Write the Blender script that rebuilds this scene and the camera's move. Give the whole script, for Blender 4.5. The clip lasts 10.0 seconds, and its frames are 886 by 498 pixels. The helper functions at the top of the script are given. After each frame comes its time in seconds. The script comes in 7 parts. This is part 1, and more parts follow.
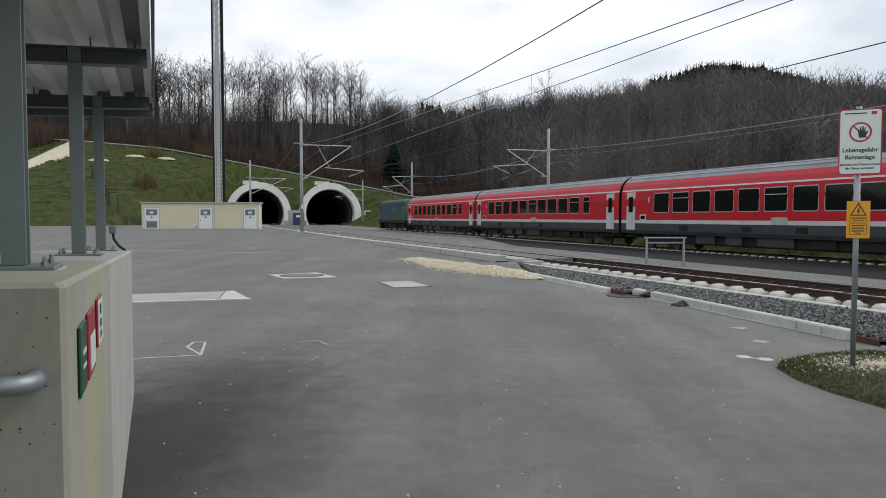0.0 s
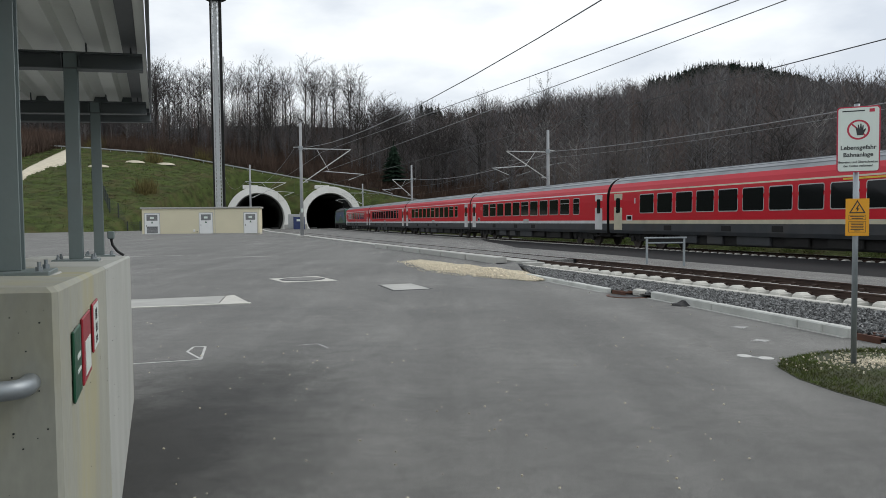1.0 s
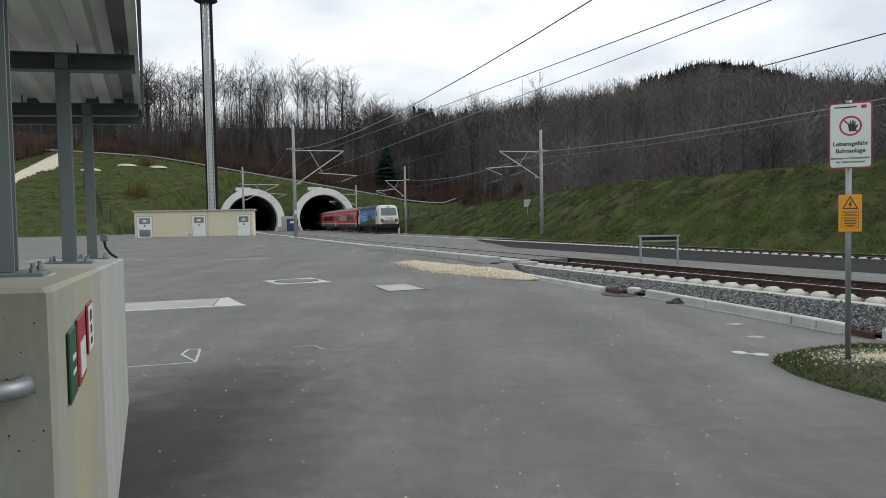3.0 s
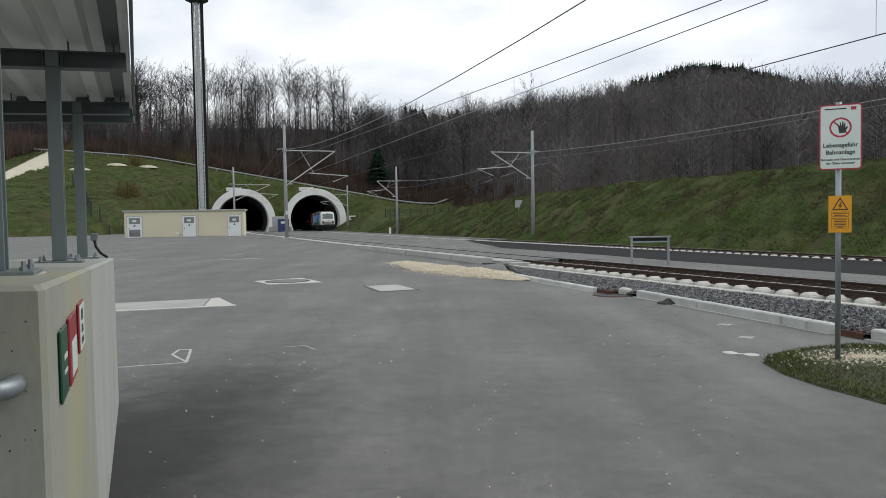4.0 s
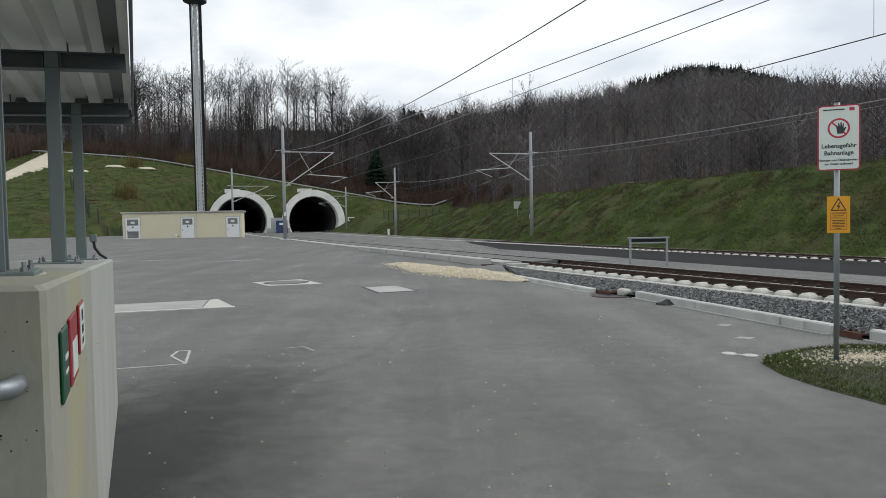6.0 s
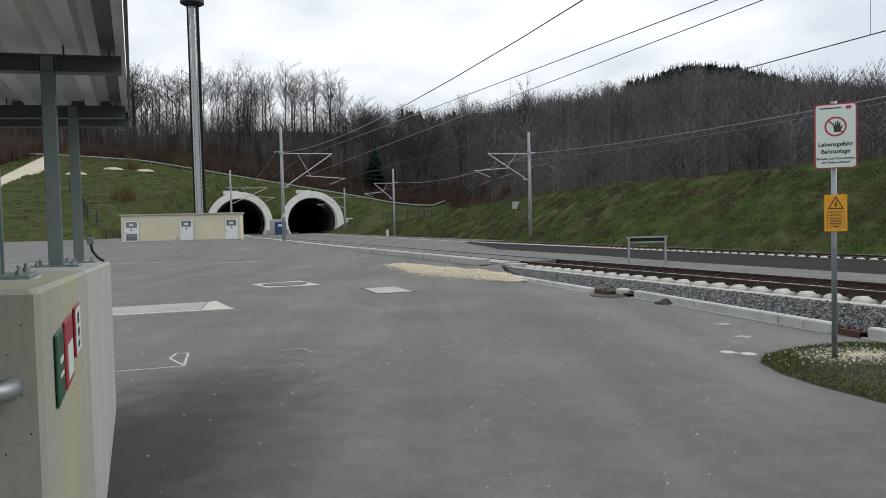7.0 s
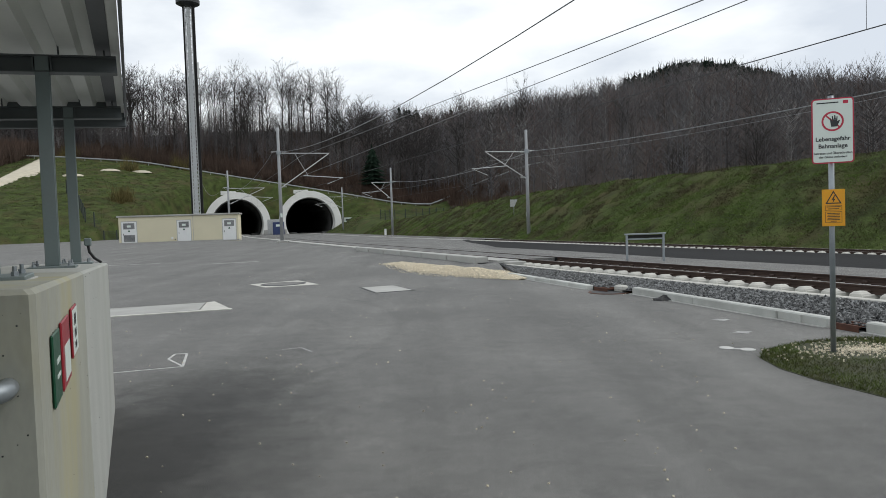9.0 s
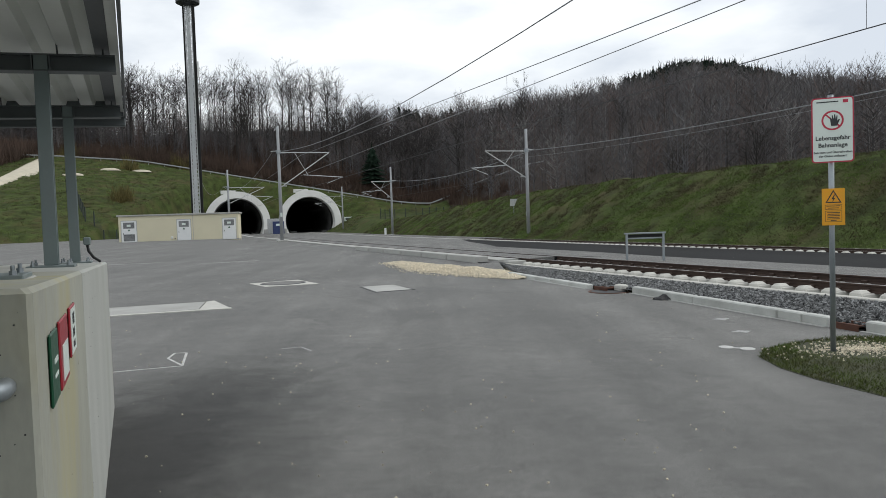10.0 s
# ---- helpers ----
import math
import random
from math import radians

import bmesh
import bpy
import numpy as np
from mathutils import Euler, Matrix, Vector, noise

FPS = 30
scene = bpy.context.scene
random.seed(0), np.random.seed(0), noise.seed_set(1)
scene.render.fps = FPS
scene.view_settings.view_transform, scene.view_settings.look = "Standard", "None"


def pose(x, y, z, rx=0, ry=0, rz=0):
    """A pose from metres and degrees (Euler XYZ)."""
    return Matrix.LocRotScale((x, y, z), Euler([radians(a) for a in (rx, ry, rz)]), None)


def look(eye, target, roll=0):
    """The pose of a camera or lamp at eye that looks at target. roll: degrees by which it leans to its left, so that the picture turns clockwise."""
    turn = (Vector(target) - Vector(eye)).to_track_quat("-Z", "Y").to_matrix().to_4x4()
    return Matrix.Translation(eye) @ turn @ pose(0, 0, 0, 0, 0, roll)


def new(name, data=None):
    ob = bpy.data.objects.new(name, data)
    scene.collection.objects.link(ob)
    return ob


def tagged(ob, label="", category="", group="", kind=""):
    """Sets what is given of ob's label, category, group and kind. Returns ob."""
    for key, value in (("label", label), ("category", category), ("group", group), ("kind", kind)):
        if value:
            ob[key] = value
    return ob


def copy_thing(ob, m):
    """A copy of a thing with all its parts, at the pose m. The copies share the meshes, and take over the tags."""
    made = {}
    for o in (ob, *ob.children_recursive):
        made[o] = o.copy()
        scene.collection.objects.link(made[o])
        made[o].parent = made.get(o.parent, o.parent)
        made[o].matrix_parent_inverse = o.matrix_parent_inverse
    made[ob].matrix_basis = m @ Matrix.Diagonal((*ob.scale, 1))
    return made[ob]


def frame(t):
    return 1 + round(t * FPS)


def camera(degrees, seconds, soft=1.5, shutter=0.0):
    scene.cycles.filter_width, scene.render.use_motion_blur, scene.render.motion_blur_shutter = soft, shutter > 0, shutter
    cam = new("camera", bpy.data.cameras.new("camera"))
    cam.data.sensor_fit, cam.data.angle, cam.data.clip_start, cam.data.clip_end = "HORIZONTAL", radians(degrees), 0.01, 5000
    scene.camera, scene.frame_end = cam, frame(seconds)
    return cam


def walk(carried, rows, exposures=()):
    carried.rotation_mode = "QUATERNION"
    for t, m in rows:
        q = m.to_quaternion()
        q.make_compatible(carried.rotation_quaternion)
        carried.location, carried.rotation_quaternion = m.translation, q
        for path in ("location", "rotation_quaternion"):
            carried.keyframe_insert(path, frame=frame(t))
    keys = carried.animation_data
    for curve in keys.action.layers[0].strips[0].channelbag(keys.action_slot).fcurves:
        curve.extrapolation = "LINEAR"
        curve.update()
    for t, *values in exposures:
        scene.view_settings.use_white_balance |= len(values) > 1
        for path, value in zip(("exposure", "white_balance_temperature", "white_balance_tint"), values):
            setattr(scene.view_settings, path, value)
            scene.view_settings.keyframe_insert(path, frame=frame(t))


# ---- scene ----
cam = camera(64.0, 10.0, soft=0.5)
PATH = [
    (0, (0.0, 0.0, 1.72), (0.0, 1.998, 1.631), -0.0),
    (0.5, (0.025, -0.003, 1.719), (0.021, 1.995, 1.636), -0.5),
    (1, (0.02, 0.005, 1.714), (0.018, 2.003, 1.632), -0.6),
    (1.5, (0.02, 0.002, 1.712), (0.025, 2.0, 1.63), -0.8),
    (2, (0.022, 0.005, 1.706), (0.027, 2.003, 1.624), -1.0),
    (2.5, (0.015, 0.01, 1.704), (0.022, 2.008, 1.623), -1.1),
    (4, (-0.003, 0.02, 1.696), (0.037, 2.018, 1.617), -1.0),
    (4.5, (-0.011, 0.023, 1.695), (0.033, 2.021, 1.618), -1.0),
    (5, (-0.01, 0.025, 1.694), (0.033, 2.023, 1.618), -1.0),
    (5.5, (-0.015, 0.021, 1.692), (0.029, 2.019, 1.616), -1.0),
    (7, (0.003, 0.016, 1.693), (0.05, 2.014, 1.619), -1.4),
    (7.5, (0.0, 0.016, 1.691), (0.051, 2.014, 1.614), -1.7),
    (8, (0.0, 0.024, 1.688), (0.052, 2.022, 1.61), -1.9),
    (8.5, (0.004, 0.026, 1.687), (0.056, 2.024, 1.609), -1.9),
    (9, (0.004, 0.026, 1.687), (0.056, 2.024, 1.609), -1.9),
    (9.5, (0.01, 0.026, 1.686), (0.061, 2.023, 1.607), -1.9),
    (10, (0.008, 0.031, 1.686), (0.06, 2.029, 1.606), -1.9),
]
walk(cam, [(t, look(eye, target, roll)) for t, eye, target, roll in PATH], exposures=[(0.0, 0.0), (10.0, 0.0)])

# ---- world and sun: bright overcast ----
world = bpy.data.worlds.new("overcast_sky")
scene.world = world
world.use_nodes = True
wn, wl = world.node_tree.nodes, world.node_tree.links
wn.clear()
w_out = wn.new("ShaderNodeOutputWorld")
w_bg = wn.new("ShaderNodeBackground")
w_sky = wn.new("ShaderNodeTexSky")
w_sky.sky_type, w_sky.sun_disc = "NISHITA", False
w_sky.sun_elevation, w_sky.sun_rotation = radians(42), radians(77)
w_tc = wn.new("ShaderNodeTexCoord")
w_map = wn.new("ShaderNodeMapping")
w_map.inputs["Scale"].default_value = (1.0, 1.0, 2.6)
w_n1 = wn.new("ShaderNodeTexNoise")
w_n1.inputs["Scale"].default_value, w_n1.inputs["Detail"].default_value, w_n1.inputs["Roughness"].default_value = 2.6, 6.0, 0.52
w_ramp = wn.new("ShaderNodeValToRGB")
w_ramp.color_ramp.elements[0].position, w_ramp.color_ramp.elements[0].color = 0.38, (7.6, 8.2, 9.0, 1)
w_ramp.color_ramp.elements[1].position, w_ramp.color_ramp.elements[1].color = 0.62, (12.3, 12.65, 12.7, 1)
w_mix = wn.new("ShaderNodeMix")
w_mix.data_type = "RGBA"
w_mix.inputs["Factor"].default_value = 0.92
wl.new(w_tc.outputs["Generated"], w_map.inputs["Vector"])
wl.new(w_map.outputs["Vector"], w_n1.inputs["Vector"])
wl.new(w_n1.outputs["Fac"], w_ramp.inputs["Fac"])
wl.new(w_sky.outputs["Color"], w_mix.inputs["A"])
wl.new(w_ramp.outputs["Color"], w_mix.inputs["B"])
wl.new(w_mix.outputs["Result"], w_bg.inputs["Color"])
w_bg.inputs["Strength"].default_value = 0.098
wl.new(w_bg.outputs["Background"], w_out.inputs["Surface"])

sun = new("sun", bpy.data.lights.new("sun", "SUN"))
sun.data.energy, sun.data.angle, sun.data.color = 1.0, radians(30), (1.0, 0.96, 0.9)
sun.rotation_euler = Vector((0.85, 0.2, 0.8)).to_track_quat("Z", "Y").to_euler()


# ---- materials ----
def mat(name, col, col2=None, rough=0.7, metal=0.0, scale=8.0, fine=60.0, bump=0.15, contrast=0.5, stain=None, stain_scale=0.4, stain_amount=0.5, depth=0.01, vary=0.0, stretch=(1, 1, 1), spec=0.5, islands=False):
    """Procedural surface: two colours mixed by noise at two scales, large stains, fine relief."""
    m = bpy.data.materials.new(name)
    m.use_nodes = True
    n, l = m.node_tree.nodes, m.node_tree.links
    b = n["Principled BSDF"]
    b.inputs["Metallic"].default_value = metal
    b.inputs["Specular IOR Level"].default_value = spec
    tc = n.new("ShaderNodeTexCoord")
    mp = n.new("ShaderNodeMapping")
    mp.inputs["Scale"].default_value = stretch
    l.new(tc.outputs["Object"], mp.inputs["Vector"])
    big, small = n.new("ShaderNodeTexNoise"), n.new("ShaderNodeTexNoise")
    big.inputs["Scale"].default_value, big.inputs["Detail"].default_value = scale, 5
    small.inputs["Scale"].default_value, small.inputs["Detail"].default_value = fine, 4
    for t in (big, small):
        l.new(mp.outputs["Vector"], t.inputs["Vector"])
    add = n.new("ShaderNodeMath")
    add.operation = "MULTIPLY_ADD"
    add.inputs[1].default_value = 0.6
    l.new(big.outputs["Fac"], add.inputs[0])
    mul = n.new("ShaderNodeMath")
    mul.operation = "MULTIPLY"
    mul.inputs[1].default_value = 0.4
    l.new(small.outputs["Fac"], mul.inputs[0])
    l.new(mul.outputs[0], add.inputs[2])
    ramp = n.new("ShaderNodeMapRange")
    ramp.inputs["From Min"].default_value, ramp.inputs["From Max"].default_value = 0.5 - 0.25 * (1.1 - contrast), 0.5 + 0.25 * (1.1 - contrast)
    l.new(add.outputs[0], ramp.inputs["Value"])
    mix = n.new("ShaderNodeMix")
    mix.data_type = "RGBA"
    col2 = col2 or tuple(c * 0.75 for c in col)
    mix.inputs["A"].default_value, mix.inputs["B"].default_value = (*col2, 1), (*col, 1)
    l.new(ramp.outputs["Result"], mix.inputs["Factor"])
    result = mix.outputs["Result"]
    if stain:
        sn = n.new("ShaderNodeTexNoise")
        sn.inputs["Scale"].default_value, sn.inputs["Detail"].default_value, sn.inputs["Roughness"].default_value = stain_scale, 6, 0.6
        l.new(mp.outputs["Vector"], sn.inputs["Vector"])
        sr = n.new("ShaderNodeMapRange")
        sr.inputs["From Min"].default_value, sr.inputs["From Max"].default_value = 0.48, 0.66
        sr.inputs["To Max"].default_value = stain_amount
        l.new(sn.outputs["Fac"], sr.inputs["Value"])
        m2 = n.new("ShaderNodeMix")
        m2.data_type = "RGBA"
        m2.inputs["B"].default_value = (*stain, 1)
        l.new(sr.outputs["Result"], m2.inputs["Factor"])
        l.new(result, m2.inputs["A"])
        result = m2.outputs["Result"]
    if vary:
        hsv = n.new("ShaderNodeHueSaturation")
        if islands:
            src = n.new("ShaderNodeNewGeometry").outputs["Random Per Island"]
        else:
            src = n.new("ShaderNodeObjectInfo").outputs["Random"]
        vr = n.new("ShaderNodeMapRange")
        vr.inputs["To Min"].default_value, vr.inputs["To Max"].default_value = 1 - vary, 1 + vary
        l.new(src, vr.inputs["Value"])
        l.new(vr.outputs["Result"], hsv.inputs["Value"])
        l.new(result, hsv.inputs["Color"])
        result = hsv.outputs["Color"]
    l.new(result, b.inputs["Base Color"])
    rr = n.new("ShaderNodeMapRange")
    rr.inputs["To Min"].default_value, rr.inputs["To Max"].default_value = max(rough - 0.1, 0.02), min(rough + 0.12, 1)
    l.new(small.outputs["Fac"], rr.inputs["Value"])
    l.new(rr.outputs["Result"], b.inputs["Roughness"])
    if bump:
        bp = n.new("ShaderNodeBump")
        bp.inputs["Strength"].default_value, bp.inputs["Distance"].default_value = bump, depth
        l.new(add.outputs[0], bp.inputs["Height"])
        l.new(bp.outputs["Normal"], b.inputs["Normal"])
    return m


def glow(name, col, strength):
    m = bpy.data.materials.new(name)
    m.use_nodes = True
    b = m.node_tree.nodes["Principled BSDF"]
    b.inputs["Base Color"].default_value = (*col, 1)
    b.inputs["Emission Color"].default_value = (*col, 1)
    b.inputs["Emission Strength"].default_value = strength
    return m




# x, y, sizes, darkness; the first also paints in shade along the wall foot
STAINS_AND_SHADE = [(-2.3, 5.2, 1.05, 2.9, 0.3), (-2.2, 7.7, 1.3, 0.7, 0.8), (1.0, 12.5, 1.8, 1.1, 0.93)]
ARC = (-8.739, 11.569, 8.281)


def asphalt(name):
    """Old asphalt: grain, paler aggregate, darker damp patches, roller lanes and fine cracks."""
    m = bpy.data.materials.new(name)
    m.use_nodes = True
    n, l = m.node_tree.nodes, m.node_tree.links
    b = n["Principled BSDF"]
    tc = n.new("ShaderNodeTexCoord")

    def tex(scale, detail, rough=0.55, stretch=None):
        t = n.new("ShaderNodeTexNoise")
        t.inputs["Scale"].default_value, t.inputs["Detail"].default_value, t.inputs["Roughness"].default_value = scale, detail, rough
        if stretch:
            mp = n.new("ShaderNodeMapping")
            mp.inputs["Scale"].default_value, mp.inputs["Rotation"].default_value = stretch, (0, 0, radians(19))
            l.new(tc.outputs["Object"], mp.inputs["Vector"])
            l.new(mp.outputs["Vector"], t.inputs["Vector"])
        else:
            l.new(tc.outputs["Object"], t.inputs["Vector"])
        return t.outputs["Fac"]

    def ranged(x, a, b_, c, d):
        r = n.new("ShaderNodeMapRange")
        for k, v in zip(("From Min", "From Max", "To Min", "To Max"), (a, b_, c, d)):
            r.inputs[k].default_value = v
        l.new(x, r.inputs["Value"])
        return r.outputs["Result"]

    def times(x, y):
        t = n.new("ShaderNodeMath")
        t.operation = "MULTIPLY"
        l.new(x, t.inputs[0])
        l.new(y, t.inputs[1])
        return t.outputs[0]

    b.inputs["Specular IOR Level"].default_value = 0.4
    grain = tex(120, 2, 0.7)
    fine = tex(330, 1, 0.6)
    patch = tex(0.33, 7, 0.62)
    lanes = tex(0.5, 5, 0.6, (1.6, 0.12, 1))
    mid = tex(4.5, 6, 0.65)
    v = ranged(grain, 0.34, 0.66, 0.25, 1.75)
    v = times(v, ranged(tex(22, 4, 0.7), 0.3, 0.7, 0.8, 1.2))
    v = times(v, ranged(fine, 0.3, 0.7, 0.5, 1.5))
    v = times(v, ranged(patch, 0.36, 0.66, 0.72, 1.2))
    v = times(v, ranged(lanes, 0.35, 0.65, 0.84, 1.14))
    v = times(v, ranged(mid, 0.3, 0.7, 0.86, 1.14))
    vo = n.new("ShaderNodeTexVoronoi")
    vo.feature = "DISTANCE_TO_EDGE"
    vo.inputs["Scale"].default_value = 0.16
    warp = n.new("ShaderNodeVectorMath")
    warp.operation = "MULTIPLY_ADD"
    wn_ = n.new("ShaderNodeTexNoise")
    wn_.inputs["Scale"].default_value, wn_.inputs["Detail"].default_value = 0.8, 5
    l.new(tc.outputs["Object"], wn_.inputs["Vector"])
    l.new(wn_.outputs["Color"], warp.inputs[0])
    warp.inputs[1].default_value = (2.4, 2.4, 0)
    l.new(tc.outputs["Object"], warp.inputs[2])
    l.new(warp.outputs["Vector"], vo.inputs["Vector"])
    v = times(v, ranged(vo.outputs["Distance"], 0.0, 0.006, 0.84, 1.0))

    def spot(cx, cy, sx, sy):
        """Distance from a place on the yard, in units of sx and sy."""
        mp = n.new("ShaderNodeMapping")
        mp.vector_type = "TEXTURE"
        mp.inputs["Location"].default_value, mp.inputs["Scale"].default_value = (cx, cy, 0), (sx, sy, 1000)
        l.new(tc.outputs["Object"], mp.inputs["Vector"])
        ln = n.new("ShaderNodeVectorMath")
        ln.operation = "LENGTH"
        l.new(mp.outputs["Vector"], ln.inputs[0])
        return ln.outputs["Value"]

    def plus(x, y, k):
        t = n.new("ShaderNodeMath")
        t.operation = "MULTIPLY_ADD"
        l.new(y, t.inputs[0])
        t.inputs[1].default_value = k
        l.new(x, t.inputs[2])
        return t.outputs[0]

    # ragged damp stains beside the parapet, its shade painted in, and a turning tyre mark
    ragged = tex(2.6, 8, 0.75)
    for cx, cy, sx, sy, dark in STAINS_AND_SHADE:
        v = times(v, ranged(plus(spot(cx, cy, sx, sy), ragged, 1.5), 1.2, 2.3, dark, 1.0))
    ring = plus(spot(ARC[0], ARC[1], 1.0, 1.0), mid, 0.12)
    r0 = ARC[2] + 0.06
    inner, outer = ranged(ring, r0 - 0.14, r0, 0.0, 1.0), ranged(ring, r0, r0 + 0.14, 1.0, 0.0)
    v = times(v, ranged(times(inner, outer), 0.0, 1.0, 1.0, 0.87))
    mix = n.new("ShaderNodeMix")
    mix.data_type = "RGBA"
    mix.inputs["A"].default_value, mix.inputs["B"].default_value = (0.0, 0.0, 0.0, 1), (0.138, 0.137, 0.130, 1)
    l.new(v, mix.inputs["Factor"])
    mix.clamp_factor = False
    l.new(mix.outputs["Result"], b.inputs["Base Color"])
    l.new(ranged(patch, 0.3, 0.7, 0.66, 0.86), b.inputs["Roughness"])
    bp = n.new("ShaderNodeBump")
    bp.inputs["Strength"].default_value, bp.inputs["Distance"].default_value = 0.35, 0.004
    l.new(grain, bp.inputs["Height"])
    l.new(bp.outputs["Normal"], b.inputs["Normal"])
    return m


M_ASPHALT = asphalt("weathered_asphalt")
M_ASPHALT_DARK = mat("fresh_dark_asphalt", (0.018, 0.019, 0.020), (0.012, 0.012, 0.013), 0.9, scale=1.2, fine=90, bump=0.4, contrast=0.3, spec=0.15)
M_CONCRETE = mat("cast_concrete", (0.375, 0.38, 0.325), (0.27, 0.275, 0.235), 0.8, scale=2.5, fine=45, bump=0.12, contrast=0.3, stain=(0.37, 0.34, 0.19), stain_scale=1.6, stain_amount=0.7, stretch=(1, 1, 0.4))
M_CONCRETE_PALE = mat("pale_cast_concrete", (0.44, 0.45, 0.42), (0.35, 0.36, 0.335), 0.8, scale=2.0, fine=45, bump=0.12, contrast=0.3, stain=(0.34, 0.35, 0.31), stain_scale=1.1, stain_amount=0.5, stretch=(1, 1, 0.6))
M_CONCRETE_GREY = mat("grey_concrete", (0.42, 0.42, 0.40), (0.33, 0.33, 0.31), 0.85, scale=1.8, fine=50, bump=0.2, contrast=0.3, stain=(0.25, 0.25, 0.23), stain_scale=0.8, stain_amount=0.4, vary=0.08)
M_CONCRETE_WHITE = mat("pale_portal_concrete", (0.72, 0.72, 0.69), (0.62, 0.62, 0.59), 0.8, scale=0.4, fine=20, bump=0.1, contrast=0.3, stain=(0.5, 0.49, 0.45), stain_scale=0.25, stain_amount=0.35)
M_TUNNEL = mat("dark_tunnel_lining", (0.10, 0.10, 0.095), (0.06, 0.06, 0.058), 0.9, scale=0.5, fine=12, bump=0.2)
M_GALV = mat("galvanised_steel", (0.34, 0.37, 0.39), (0.25, 0.28, 0.30), 0.45, 0.6, scale=6, fine=70, bump=0.03, contrast=0.3)
M_POST = mat("grey_green_painted_steel", (0.19, 0.235, 0.235), (0.16, 0.20, 0.20), 0.5, 0.1, scale=3, fine=60, bump=0.04, contrast=0.2, stain=(0.18, 0.2, 0.2), stain_amount=0.4, stain_scale=2)
M_BEAM = mat("dark_painted_steel", (0.12, 0.135, 0.14), (0.10, 0.115, 0.12), 0.5, 0.1, scale=3, fine=60, bump=0.04)
M_SHEET = mat("corrugated_sheet", (0.84, 0.86, 0.82), (0.74, 0.76, 0.72), 0.4, 0.1, scale=2, fine=30, bump=0.03, contrast=0.2)
M_SHEET_DARK = mat("dark_sheet_trim", (0.13, 0.14, 0.15), None, 0.5, 0.2, scale=2, fine=30, bump=0.03)
M_RAIL = mat("rusty_rail_steel", (0.064, 0.038, 0.027), (0.038, 0.024, 0.019), 0.7, 0.3, scale=4, fine=50, bump=0.15)
M_RAILTOP = mat("polished_rail_head", (0.32, 0.30, 0.29), None, 0.3, 0.9, scale=4, fine=50, bump=0.02)
M_RUST = mat("rusted_drain_steel", (0.120, 0.051, 0.030), (0.066, 0.030, 0.021), 0.8, 0.2, scale=6, fine=60, bump=0.2)
M_KERB = mat("grey_kerb_concrete", (0.52, 0.53, 0.50), (0.42, 0.43, 0.41), 0.85, scale=3, fine=50, bump=0.2, vary=0.08, stain=(0.3, 0.3, 0.28), stain_scale=1.2, stain_amount=0.5)
M_SLEEPER = mat("pale_concrete_sleeper", (0.55, 0.54, 0.49), (0.45, 0.44, 0.41), 0.85, scale=4, fine=50, bump=0.2, vary=0.07)
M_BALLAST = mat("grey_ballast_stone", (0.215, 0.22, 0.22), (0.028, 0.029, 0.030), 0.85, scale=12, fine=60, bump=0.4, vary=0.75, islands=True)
# near-black: shade in the gaps between stones is put into this colour
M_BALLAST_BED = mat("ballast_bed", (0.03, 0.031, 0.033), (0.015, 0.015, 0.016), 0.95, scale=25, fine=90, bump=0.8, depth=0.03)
M_GRAVEL = mat("yellow_limestone_gravel", (0.68, 0.62, 0.49), (0.50, 0.44, 0.33), 0.9, scale=9, fine=70, bump=0.5, vary=0.3, islands=True)
M_GRAVEL_BED = mat("yellow_gravel_bed", (0.58, 0.51, 0.39), (0.40, 0.34, 0.25), 0.95, scale=9, fine=60, bump=0.8, depth=0.03)
M_LINE = mat("worn_white_road_paint", (0.55, 0.55, 0.53), (0.36, 0.36, 0.35), 0.8, scale=5, fine=60, bump=0.1, contrast=0.6)
M_CHALK = mat("chalk_spray_paint", (0.42, 0.42, 0.41), (0.2, 0.2, 0.2), 0.9, scale=14, fine=80, bump=0.1, contrast=0.7)
M_IRON = mat("cast_iron_cover", (0.05, 0.05, 0.052), None, 0.6, 0.5, scale=8, fine=80, bump=0.3)
M_LID = mat("dirty_concrete_lid", (0.19, 0.19, 0.18), (0.12, 0.12, 0.115), 0.85, scale=6, fine=60, bump=0.3, contrast=0.6)
M_BUILDING = mat("cream_render", (0.66, 0.61, 0.45), (0.60, 0.56, 0.41), 0.85, scale=0.8, fine=40, bump=0.1, contrast=0.3, stain=(0.52, 0.48, 0.36), stain_amount=0.3)
M_WHITE = mat("white_painted_metal", (0.76, 0.77, 0.76), (0.68, 0.69, 0.69), 0.45, scale=1.5, fine=40, bump=0.03, contrast=0.2)
M_LOUVRE = mat("grey_louvre", (0.16, 0.165, 0.17), None, 0.5, 0.4, scale=5, fine=50, bump=0.05)
M_GREY = mat("light_grey_metal", (0.45, 0.46, 0.46), None, 0.5, 0.3, scale=4, fine=40, bump=0.04)
M_BLACK = mat("black_rubber", (0.018, 0.018, 0.019), None, 0.7, scale=4, fine=40, bump=0.1)
M_GREEN_SIGN = mat("green_sign", (0.006, 0.075, 0.036), None, 0.4, scale=6, fine=60, bump=0.02, contrast=0.2)
M_RED_SIGN = mat("red_sign", (0.33, 0.016, 0.03), None, 0.4, scale=6, fine=60, bump=0.02, contrast=0.2)
